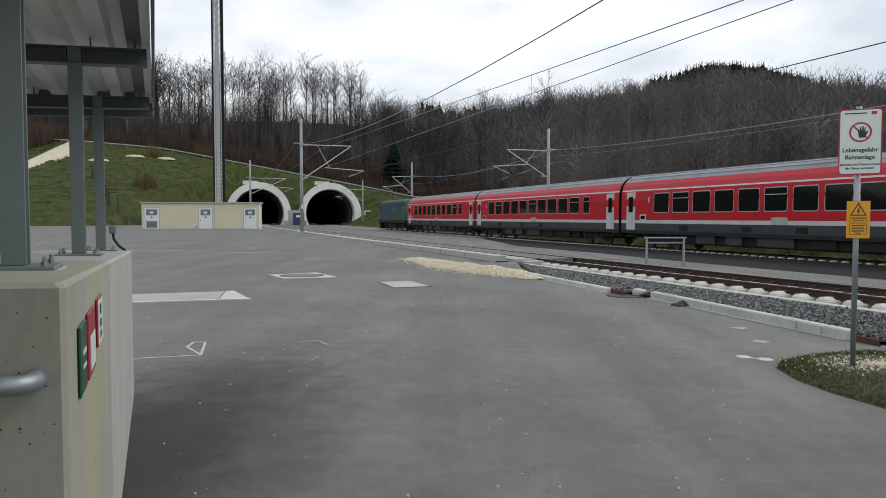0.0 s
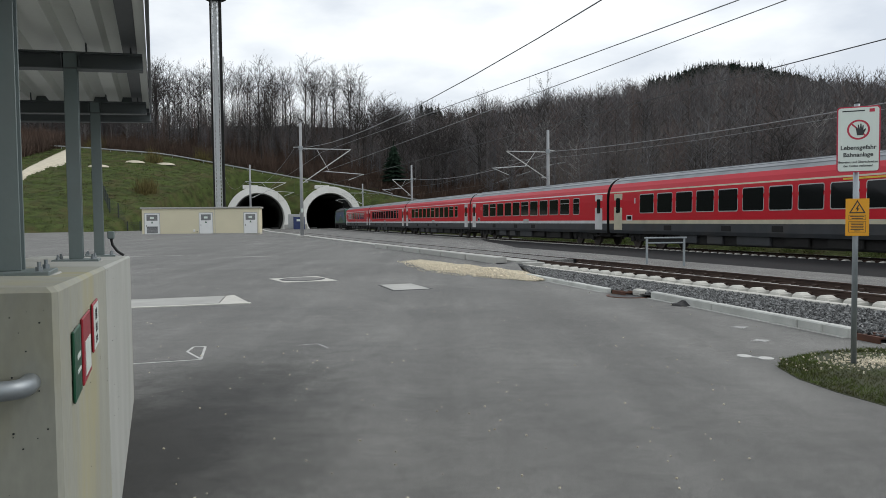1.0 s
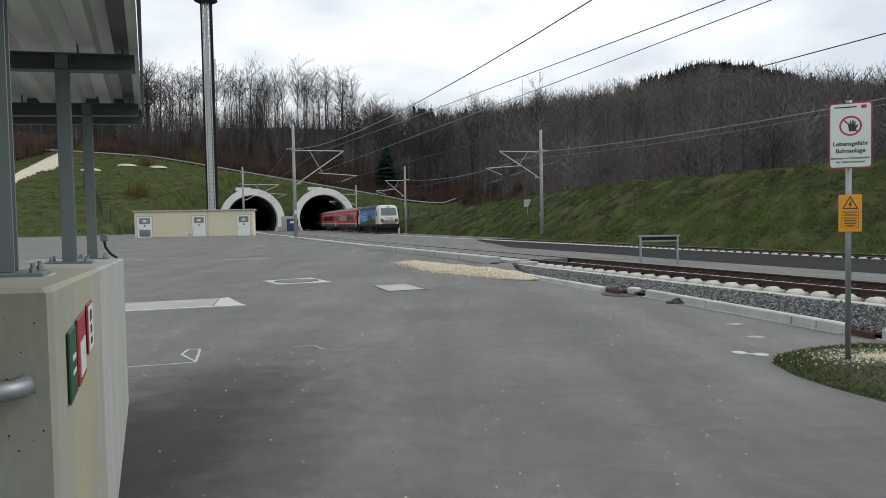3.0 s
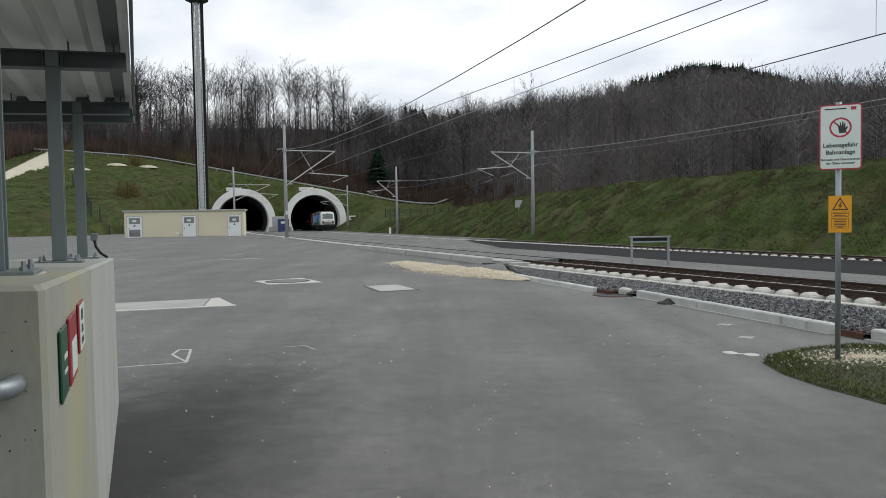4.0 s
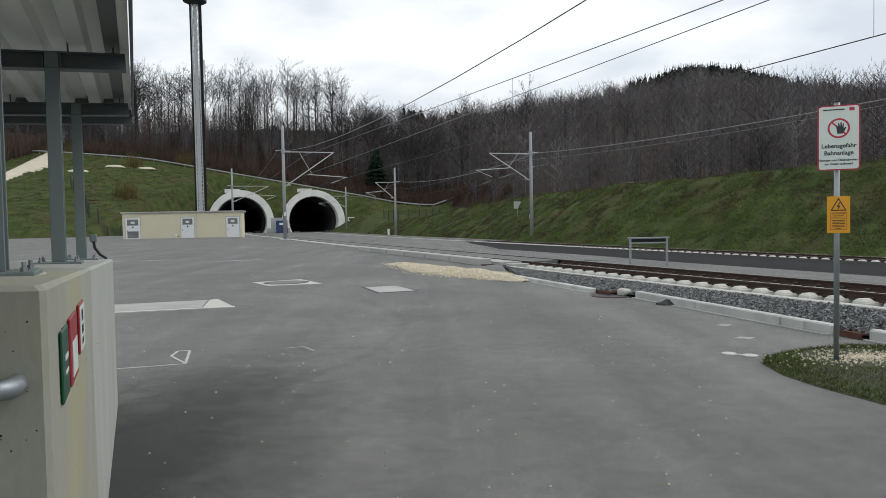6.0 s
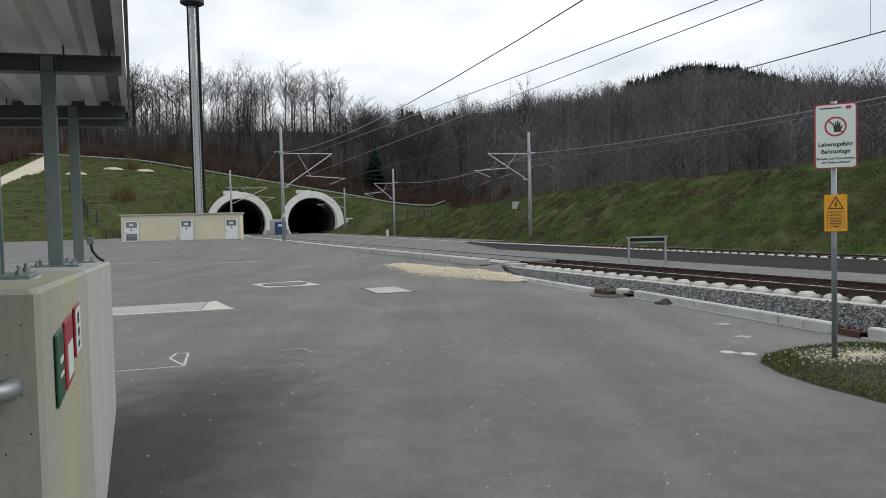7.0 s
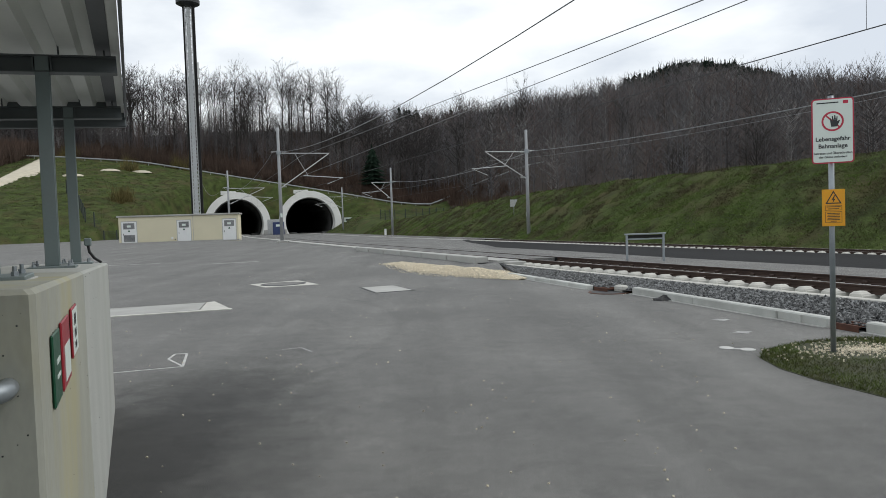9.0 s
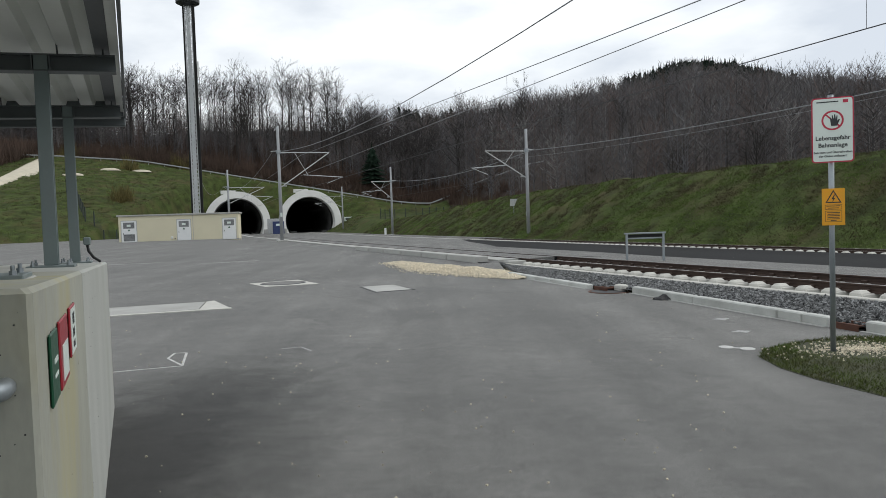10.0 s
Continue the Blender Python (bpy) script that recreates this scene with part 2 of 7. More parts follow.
M_SIGN_WHITE = mat("white_sign_sheet", (0.68, 0.75, 0.70), (0.62, 0.69, 0.64), 0.4, scale=3, fine=40, bump=0.01, contrast=0.2)
M_SIGN_RED = mat("sign_red_print", (0.50, 0.025, 0.06), None, 0.4, scale=6, fine=60, bump=0.01, contrast=0.2)
M_SIGN_YELLOW = mat("yellow_sign_sheet", (0.78, 0.36, 0.012), (0.72, 0.32, 0.012), 0.4, scale=3, fine=40, bump=0.01, contrast=0.2)
M_PRINT = mat("dark_print", (0.025, 0.03, 0.032), None, 0.5, scale=6, fine=60, bump=0.0)
M_RED = mat("red_coach_paint", (0.50, 0.010, 0.022), (0.42, 0.008, 0.018), 0.38, spec=0.22, scale=0.6, fine=20, bump=0.02, contrast=0.25, stain=(0.33, 0.03, 0.028), stain_amount=0.35, stain_scale=0.5)
# coach red lightened in colour for the sky reflecting off the roof shoulder
M_RED_SKYLIT = mat("sky_lit_red_shoulder", (0.52, 0.030, 0.048), (0.44, 0.026, 0.04), 0.4, spec=0.25, scale=0.6, fine=20, bump=0.02, contrast=0.25)
M_COACH_ROOF = mat("grey_coach_roof", (0.27, 0.29, 0.31), (0.20, 0.215, 0.23), 0.55, 0.1, scale=0.8, fine=25, bump=0.05, contrast=0.35, stain=(0.12, 0.125, 0.13), stain_amount=0.4, stain_scale=0.5)
M_COACH_WHITE = mat("pale_grey_coach_band", (0.55, 0.56, 0.57), (0.46, 0.47, 0.48), 0.4, scale=1.5, fine=30, bump=0.02, stain=(0.35, 0.34, 0.32), stain_amount=0.4, stain_scale=0.7)
M_COACH_CREAM = mat("dirty_cream_coach_band", (0.50, 0.46, 0.34), (0.40, 0.37, 0.28), 0.5, scale=1.5, fine=30, bump=0.02, stain=(0.3, 0.28, 0.22), stain_amount=0.5, stain_scale=0.7)
M_SKIRT = mat("dark_grey_skirt", (0.036, 0.040, 0.046), (0.022, 0.025, 0.029), 0.55, 0.1, scale=1.5, fine=30, bump=0.05, stain=(0.05, 0.045, 0.04), stain_amount=0.5, stain_scale=0.8)
M_UNDER = mat("black_running_gear", (0.012, 0.0115, 0.011), (0.007, 0.007, 0.007), 0.8, 0.2, scale=4, fine=40, bump=0.2)
M_WHEEL = mat("brown_wheel_steel", (0.06, 0.05, 0.045), None, 0.6, 0.5, scale=4, fine=40, bump=0.1)
M_YELLOW = mat("yellow_class_stripe", (0.68, 0.44, 0.03), None, 0.4, scale=4, fine=40, bump=0.02)
M_LOCO_WHITE = mat("off_white_loco_paint", (0.66, 0.66, 0.62), (0.57, 0.57, 0.53), 0.35, scale=0.9, fine=25, bump=0.02, contrast=0.3, stain=(0.42, 0.40, 0.34), stain_amount=0.4, stain_scale=0.7)
M_LOCO_BLUE = mat("sky_blue_livery", (0.10, 0.24, 0.58), (0.05, 0.14, 0.45), 0.35, scale=0.35, fine=8, bump=0.0, contrast=0.3)
M_LOCO_NIGHT = mat("deep_blue_livery", (0.03, 0.075, 0.19), (0.01, 0.025, 0.055), 0.4, scale=0.6, fine=8, bump=0.0, contrast=0.4)
M_LOCO_GREEN = mat("hill_green_livery", (0.035, 0.10, 0.03), (0.012, 0.045, 0.018), 0.4, scale=2.5, fine=12, bump=0.0, contrast=0.7)
M_LOCO_TEAL = mat("teal_green_livery", (0.010, 0.095, 0.055), (0.006, 0.05, 0.035), 0.4, scale=1.5, fine=12, bump=0.0)
M_CASTLE = mat("castle_print", (0.36, 0.25, 0.18), None, 0.4, scale=8, fine=30, bump=0.0)
M_LOCO_DARK = mat("dark_grey_loco_roof", (0.07, 0.075, 0.085), (0.05, 0.055, 0.06), 0.5, 0.3, scale=2, fine=30, bump=0.05)
M_TAIL = glow("red_tail_light", (0.45, 0.03, 0.05), 0.3)
M_GRASS = mat("embankment_grass", (0.066, 0.090, 0.026), (0.030, 0.039, 0.013), 0.95, scale=0.5, fine=6, bump=1.0, contrast=0.7, stain=(0.085, 0.066, 0.034), stain_scale=0.2, stain_amount=0.6, depth=0.12, spec=0.1)
M_BLADE = mat("grass_blades", (0.094, 0.138, 0.036), (0.070, 0.062, 0.035), 0.9, scale=0.3, fine=1.1, bump=0.0, contrast=0.9, vary=0.4, islands=True, spec=0.15)
M_VERGE = mat("verge_grass_blades", (0.085, 0.12, 0.030), (0.065, 0.062, 0.028), 0.9, scale=1.5, fine=8, bump=0.0, contrast=0.6, vary=0.4, islands=True, spec=0.1)
M_BARK = mat("grey_brown_bark", (0.066, 0.061, 0.058), (0.036, 0.033, 0.032), 0.95, scale=2, fine=20, bump=0.3, vary=0.25, spec=0.1)
M_TWIG = mat("brown_grey_twigs", (0.056, 0.051, 0.050), (0.038, 0.035, 0.034), 0.95, scale=0.2, fine=3, bump=0.0, vary=0.25, spec=0.1)
M_WOODS = [mat("far_bare_wood", c, tuple(x * 0.7 for x in c), 0.95, scale=0.05, fine=0.5, bump=0.0, vary=0.15, islands=True, spec=0.1) for c in ((0.136, 0.124, 0.122), (0.148, 0.146, 0.152), (0.25, 0.24, 0.235), (0.146, 0.112, 0.102), (0.078, 0.072, 0.072))]
M_SHRUB = mat("reddish_brown_scrub", (0.10, 0.066, 0.052), (0.068, 0.052, 0.042), 0.95, scale=0.06, fine=0.8, bump=0.0, vary=0.35, islands=True, spec=0.1)
M_SHRUB_OLIVE = mat("olive_scrub", (0.15, 0.125, 0.05), (0.09, 0.08, 0.035), 0.95, scale=0.3, fine=2, bump=0.0, vary=0.35, islands=True, spec=0.1)
M_FIR = mat("dark_fir_needles", (0.013, 0.026, 0.016), (0.007, 0.015, 0.010), 0.95, scale=0.4, fine=6, bump=0.0, vary=0.35, islands=True, spec=0.1)
M_PATH = mat("pale_gravel_track", (0.55, 0.50, 0.40), (0.44, 0.40, 0.31), 0.95, scale=0.8, fine=9, bump=0.4, depth=0.03)
M_WIRE = mat("weathered_wire", (0.30, 0.31, 0.32), None, 0.45, 0.6, scale=5, fine=20, bump=0.0)
M_WIRE_DARK = mat("dark_wire", (0.08, 0.082, 0.085), None, 0.5, 0.4, scale=5, fine=20, bump=0.0)
M_MAST = mat("grey_concrete_mast", (0.33, 0.34, 0.35), (0.27, 0.28, 0.29), 0.7, scale=1.2, fine=30, bump=0.1)
M_INSUL = mat("grey_insulator", (0.55, 0.56, 0.56), None, 0.35, scale=5, fine=20, bump=0.0)
M_TOWER = mat("galvanised_lattice", (0.60, 0.62, 0.63), None, 0.5, 0.15, scale=5, fine=20, bump=0.0)
M_FENCE = mat("dark_green_fence", (0.035, 0.045, 0.042), None, 0.6, 0.2, scale=5, fine=20, bump=0.0)
M_GUARD = mat("grey_guard_rail", (0.36, 0.37, 0.37), (0.26, 0.27, 0.27), 0.55, 0.4, scale=0.6, fine=10, bump=0.03)
M_BLUE_BIN = mat("dark_blue_cabinet", (0.02, 0.04, 0.14), None, 0.5, scale=3, fine=20, bump=0.02)


def glass(name, col, rough=0.06, spec=0.5):
    m = bpy.data.materials.new(name)
    m.use_nodes = True
    b = m.node_tree.nodes["Principled BSDF"]
    b.inputs["Base Color"].default_value = (*col, 1)
    b.inputs["Roughness"].default_value = rough
    b.inputs["Specular IOR Level"].default_value = spec
    return m


M_GLASS = glass("tinted_coach_glass", (0.006, 0.007, 0.009), 0.06, 0.22)
# blue-grey base colour stands in for sky mirrored in the panes
M_WINDSHIELD = glass("windshield_glass", (0.11, 0.14, 0.15), 0.12, 0.6)


# ---- mesh helpers ----
class Mesh:
    """Collects vertices and faces; each face keeps a material index."""

    def __init__(self):
        self.v, self.f, self.mi = [], [], []

    def add(self, verts, faces, mi=0, m=None):
        k = len(self.v)
        self.v += [tuple(m @ Vector(p)) if m else tuple(p) for p in verts]
        self.f += [tuple(i + k for i in f) for f in faces]
        self.mi += [mi] * len(faces)
        return self

    def box(self, c, size, ch=0.0, m=None, mi=0):
        cx, cy, cz = c
        hx, hy, hz = (d / 2 for d in size)
        if ch <= 0:
            vs = [(cx + a * hx, cy + b * hy, cz + d * hz) for d in (-1, 1) for b in (-1, 1) for a in (-1, 1)]
            return self.add(vs, [(0, 2, 3, 1), (4, 5, 7, 6), (0, 1, 5, 4), (2, 6, 7, 3), (0, 4, 6, 2), (1, 3, 7, 5)], mi, m)
        rings = []
        for z, i in ((-hz, ch), (-hz + ch, 0), (hz - ch, 0), (hz, ch)):
            x, y = hx - i, hy - i
            k = ch
            rings.append([(cx + p, cy + q, cz + z) for p, q in ((-x + k, -y), (x - k, -y), (x, -y + k), (x, y - k), (x - k, y), (-x + k, y), (-x, y - k), (-x, -y + k))])
        return self.loft(rings, mi=mi, m=m)

    def loft(self, rings, mi=0, m=None, caps=True, closed=True):
        n = len(rings[0])
        vs = [p for r in rings for p in r]
        fs = []
        for j in range(len(rings) - 1):
            for i in range(n if closed else n - 1):
                a, b = j * n + i, j * n + (i + 1) % n
                fs.append((a, b, b + n, a + n))
        if caps:
            fs.append(tuple(range(n - 1, -1, -1)))
            fs.append(tuple((len(rings) - 1) * n + i for i in range(n)))
        return self.add(vs, fs, mi, m)

    def tube(self, pts, r, n=8, mi=0, m=None, caps=True):
        pts = [Vector(p) for p in pts]
        rs = r if isinstance(r, (list, tuple)) else [r] * len(pts)
        rings = []
        for i, p in enumerate(pts):
            d = (pts[min(i + 1, len(pts) - 1)] - pts[max(i - 1, 0)]).normalized()
            a = d.cross(Vector((0, 0, 1)) if abs(d.z) < 0.9 else Vector((1, 0, 0))).normalized()
            b = d.cross(a)
            rings.append([p + (a * math.cos(q) + b * math.sin(q)) * rs[i] for q in (2 * math.pi * k / n for k in range(n))])
        return self.loft(rings, mi, m, caps)

    def prism(self, poly, y0, y1, mi=0, m=None):
        """A polygon in x and z, drawn out along y."""
        return self.loft([[(x, y0, z) for x, z in poly], [(x, y1, z) for x, z in poly]], mi, m)

    def plate(self, poly, z0, z1, mi=0, m=None):
        """A polygon in x and y, drawn up along z."""
        return self.loft([[(x, y, z0) for x, y in poly], [(x, y, z1) for x, y in poly]], mi, m)

    def data(self, name, mats, smooth=False):
        me = bpy.data.meshes.new(name)
        me.from_pydata(self.v, [], self.f)
        for mt in (mats if isinstance(mats, (list, tuple)) else [mats]):
            me.materials.append(mt)
        me.polygons.foreach_set("material_index", self.mi)
        if smooth:
            me.polygons.foreach_set("use_smooth", [True] * len(self.f))
        bm = bmesh.new()
        bm.from_mesh(me)
        bmesh.ops.recalc_face_normals(bm, faces=bm.faces)
        bm.to_mesh(me)
        bm.free()
        return me


def part(name, mesh, mats, parent=None, label="", smooth=False, at=None):
    ob = new(name, mesh if isinstance(mesh, bpy.types.Mesh) else mesh.data(name, mats, smooth))
    if parent:
        ob.parent = parent
    if at is not None:
        ob.matrix_local = at
    if label:
        ob["label"] = label
    return ob


def thing(name, label, category, at=None, group="", kind=""):
    ob = new(name)
    ob.empty_display_size = 0.2
    if at is not None:
        ob.matrix_world = at
    return tagged(ob, label, category, group, kind)


def solid(name, mesh, mats, label, category, at=None, group="", kind="", smooth=False):
    ob = new(name, mesh.data(name, mats, smooth))
    if at is not None:
        ob.matrix_world = at
    return tagged(ob, label, category, group, kind)


def lettering(name, text, size, at, material, parent, align="CENTER"):
    """Words in the built-in font as a thin mesh in the x-z plane of its parent, reading towards -y."""
    cu = bpy.data.curves.new(name, "FONT")
    cu.body, cu.size, cu.align_x, cu.align_y, cu.extrude = text, size, align, "CENTER", 0.001
    cu.offset = size * 0.022
    tmp = new(name + "_curve", cu)
    bpy.context.view_layer.update()
    me = bpy.data.meshes.new_from_object(tmp.evaluated_get(bpy.context.evaluated_depsgraph_get()))
    bpy.data.objects.remove(tmp)
    me.materials.clear()
    me.materials.append(material)
    ob = new(name, me)
    ob.parent = parent
    ob.matrix_local = at
    return ob


def smooth_step(a, b, x):
    t = np.clip((np.asarray(x, float) - a) / (b - a), 0, 1)
    return t * t * (3 - 2 * t)


# ---- the two tracks: a wide curve to the right ----
X0, Y0, TH0, BEND = 19.72, 28.43, 0.34169, -5.0794e-4
RAD = 1 / abs(BEND)
CX, CY = X0 + math.cos(TH0) * RAD, Y0 + math.sin(TH0) * RAD
FAR_Z = -0.19
PORTAL_S = 160.0


def track(s, lat=0.0, z=0.0):
    """A place by its way along the far track and its distance to the right of it."""
    th = TH0 + BEND * s
    return Vector((CX - math.cos(th) * (RAD - lat), CY - math.sin(th) * (RAD - lat), z))


def heading(s):
    return math.degrees(TH0 + BEND * s)


def along(x, y):
    """The inverse of track(), for arrays."""
    dx, dy = CX - np.asarray(x, float), CY - np.asarray(y, float)
    return (np.arctan2(dy, dx) - TH0) / BEND, RAD - np.hypot(dx, dy)


def near_lat(s):
    return -15.3 - 0.0125 * s


def near_z(s):
    """Rail head of the near track, which sinks into the paving towards the tunnels."""
    return 0.07 + 0.155 * (1 - float(smooth_step(60, 110, s)))


def yard_z(s, lat):
    """Height of the asphalt."""
    s, lat = np.asarray(s, float), np.asarray(lat, float)
    left = 0.3 * smooth_step(22, 60, s) * smooth_step(-17, -26, lat) - 0.16 * smooth_step(60, 150, s) * smooth_step(-30, -17, lat)
    mid = 0.04 * smooth_step(-20.5, -17, lat) * smooth_step(2, 8, s) * (1 - smooth_step(60, 110, s))
    bed = 0.15 * smooth_step(-18.3, -16.9, lat) * (1 - smooth_step(-13.6, -11, lat)) * (1 - smooth_step(60, 110, s))
    ramp = smooth_step(-10.2, -3, lat)
    return (left + mid + bed) * (1 - ramp) + (FAR_Z - 0.03) * ramp


# ---- ground: one sheet to the horizon ----
FENCE_X = [-400, -140, -97, -77, -65, -50, -30, -18, -8.5, 1, 16, 60, 400]
FENCE_Z = [30, 27, 22.2, 20.0, 17.8, 14.9, 11.1, 8.8, 6.8, 5.7, 8.6, 11, 14]
R_AT = [-0.8, -0.57, -0.5, -0.43, -0.39, -0.3, -0.17, -0.1, -0.05, 0, 0.05, 0.1, 0.15, 0.21, 0.25, 0.32, 0.37, 0.44, 0.49, 0.57, 0.65, 1]
R_EL = [0.12, 0.115, 0.12, 0.128, 0.132, 0.135, 0.134, 0.128, 0.122, 0.118, 0.122, 0.122, 0.136, 0.142, 0.152, 0.161, 0.176, 0.173, 0.160, 0.15, 0.148, 0.14]


def terrain(x, y):
    x, y = np.asarray(x, float), np.asarray(y, float)
    s, lat = along(x, y)
    base = np.full(x.shape, -0.7)
    crest = np.interp(s, [-300, 40, 57, 77, 87, 105, 130, 160, 190], [5.1, 5.1, 4.7, 3.56, 2.6, 2.0, 2.4, 4.0, 6.0])
    wob = 0.12 * np.sin(x * 0.31 + y * 0.17) + 0.08 * np.sin(x * 0.83 - y * 0.57)
    slope = np.where(lat > 2.2, -0.42 + (lat - 2.5) / 1.8 + wob * np.clip((lat - 4) / 4, 0, 1), -0.7)
    berm = np.minimum(slope, crest + wob * 0.8)
    ys = np.maximum(y, 1.0)
    r = np.clip(x / ys, -0.9, 1.0)
    fz = np.interp(x, FENCE_X, FENCE_Z)
    foot = np.interp(x, [-200, -75, -58, -54, -18, -14], [104, 108, 120, 183, 183, 176])
    rise = np.clip((y - foot) / np.maximum(195 - foot, 3), 0, 1)
    rise = np.where(x < -54, rise ** 0.85, rise)
    hill = np.where(y > foot, -0.7 + (fz + 0.7) * rise, -0.7)
    z = np.maximum(np.maximum(base, berm), hill)
    start = np.interp(r, [-0.1, 0.02, 0.15, 0.4, 1.0], [197, 197, 150, 115, 80])
    far_y = np.interp(r, [-0.5, -0.1, 0.15, 0.3, 1.0], [235, 240, 430, 480, 480])
    top = 1.72 + np.interp(r, R_AT, R_EL) * far_y
    t = np.clip((y - start) / (far_y - start), 0, 1)
    wood = z + (top - z) * t ** 1.15
    over = np.clip((y - far_y) / 900, 0, 1)
    wood = np.where(y > far_y, top * (1 - 0.75 * over), wood)
    z = np.where(y > start, wood, z)
    # behind and beside the eye the valley floor goes on level, with slopes far off
    side = np.clip((np.abs(x) - 420) / 900, 0, 1)
    return np.where((y < 20) & (lat < 2), np.where(x < -90, -0.7 + 30 * smooth_step(-90, -300, x), -0.7 + 0 * side), z)


def build_ground():
    def axis(stops):
        out = []
        for a, b, d in stops:
            out += list(np.arange(a, b, d))
        return np.array(out + [stops[-1][1]])

    xs = axis([(-3000, -600, 300), (-600, -200, 25), (-200, -100, 5), (-100, 60, 1.0), (60, 200, 5), (200, 600, 20), (600, 3000, 300)])
    ys = axis([(-3000, -400, 300), (-400, -60, 20), (-60, 20, 4), (20, 210, 1.0), (210, 300, 4), (300, 620, 10), (620, 3000, 200)])
    gx, gy = np.meshgrid(xs, ys)
    gz = terrain(gx, gy)
    rng = np.random.default_rng(3)
    gz = gz + np.where(gz > -0.3, rng.normal(0, 0.085, gz.shape), 0)
    nx = len(xs)
    cx, cy = (gx[:-1, :-1] + gx[1:, 1:]) / 2, (gy[:-1, :-1] + gy[1:, 1:]) / 2
    cz = (gz[:-1, :-1] + gz[1:, 1:]) / 2
    s, lat = along(cx, cy)
    keep = np.ones(cx.shape, bool)
    for centre in (-0.9, near_lat(PORTAL_S) - 1.4):
        ring = np.hypot(lat - centre, cz - 2.6)
        keep &= ~((s > PORTAL_S + 1) & (s < PORTAL_S + 70) & (ring < 7.0))
    me = bpy.data.meshes.new("ground")
    idx = np.arange(gx.size).reshape(gx.shape)
    quads = np.stack([idx[:-1, :-1], idx[:-1, 1:], idx[1:, 1:], idx[1:, :-1]], -1)[keep]
    me.from_pydata(np.stack([gx, gy, gz], -1).reshape(-1, 3).tolist(), [], quads.tolist())
    me.materials.append(M_GRASS)
    me.materials.append(M_LITTER)
    wood = (cy > np.interp(cx / np.maximum(cy, 1), [-0.9, -0.45, 0.02, 0.15, 0.4, 1.0], [200, 200, 202, 140, 100, 70])) & ((cz > 4.0) | (cy > 205))
    me.polygons.foreach_set("material_index", wood[keep].astype(int).tolist())
    me.polygons.foreach_set("use_smooth", [True] * len(quads))
    tagged(new("ground", me), "grass embankments and leaf-strewn forest floor round the yard", "ground", kind="structure")


M_LITTER = mat("leaf_litter", (0.072, 0.060, 0.054), (0.044, 0.038, 0.035), 0.95, scale=0.15, fine=4, bump=0.6, depth=0.1, spec=0.1)
build_ground()


def strip(s0, s1, ds, lat0, lat1, dl, zf, top_mat, name, label, thick=0.25):
    """A paved sheet between two distances from the track, with closed edges."""
    ss = np.linspace(s0, s1, max(2, int((s1 - s0) / ds) + 1))
    m = Mesh()
    rows = []
    for s in ss:
        a, b = (lat0(s) if callable(lat0) else lat0), (lat1(s) if callable(lat1) else lat1)
        n = max(2, int(abs((lat1(s0) if callable(lat1) else lat1) - (lat0(s0) if callable(lat0) else lat0)) / dl) + 1)
        ls = np.linspace(a, b, n)
        zs = zf(np.full(n, s), ls)
        rows.append([track(s, l, z) for l, z in zip(ls, zs)])
    n = len(rows[0])
    m.loft(rows, caps=False, closed=False)
    edge = rows[0] + [r[-1] for r in rows[1:]] + rows[-1][-2::-1] + [r[0] for r in rows[-2:0:-1]]
    m.loft([edge, [p - Vector((0, 0, thick)) for p in edge]], caps=False)
    return solid(name, m, top_mat, label, "asphalt", kind="structure")


def kerb_lat(s):
    return float(np.interp(s, [-45, -12.6, -7.4, -6.2, -3.5, -0.8, 3], [-23.0, -19.42, -18.9, -19.08, -19.08, -18.45, -17.0]))


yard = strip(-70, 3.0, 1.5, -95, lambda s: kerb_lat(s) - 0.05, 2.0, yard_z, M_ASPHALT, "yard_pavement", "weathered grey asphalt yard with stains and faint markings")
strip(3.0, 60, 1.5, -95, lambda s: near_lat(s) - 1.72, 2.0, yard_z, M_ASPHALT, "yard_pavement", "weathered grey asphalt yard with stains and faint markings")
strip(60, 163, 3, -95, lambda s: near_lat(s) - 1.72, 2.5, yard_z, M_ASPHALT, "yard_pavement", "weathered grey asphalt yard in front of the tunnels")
strip(-70, 3.0, 3, lambda s: near_lat(s) + 1.5, -10.1, 1.0, yard_z, M_ASPHALT, "middle_pavement", "grey asphalt between the two tracks")
strip(3.0, 44, 1.5, lambda s: near_lat(s) + 0.9, -10.1, 1.0, yard_z, M_ASPHALT, "middle_pavement", "grey asphalt between the two tracks")
strip(44, 163, 3, lambda s: near_lat(s) + 0.9, -0.95, 1.0, yard_z, M_ASPHALT, "middle_pavement", "grey asphalt crossing in front of the tunnels")
strip(44, 163, 3, 0.95, 2.6, 0.8, lambda s, l: 0 * l + FAR_Z - 0.03, M_ASPHALT, "middle_pavement", "asphalt shoulder along the far track")
strip(-70, 18, 3, -10.1, -1.75, 0.8, yard_z, M_ASPHALT_DARK, "dark_pavement", "fresh dark asphalt ramp beside the far track")
strip(18, 44, 1.0, -10.1, lambda s: -10.05 + 8.2 * (s - 18) / 26, 0.8, yard_z, M_ASPHALT, "middle_pavement", "grey asphalt tapering towards the far track")
strip(18, 44, 1.0, lambda s: -10.05 + 8.2 * (s - 18) / 26, -1.74, 0.8, yard_z, M_ASPHALT_DARK, "dark_pavement", "dark asphalt wedge beside the far track")


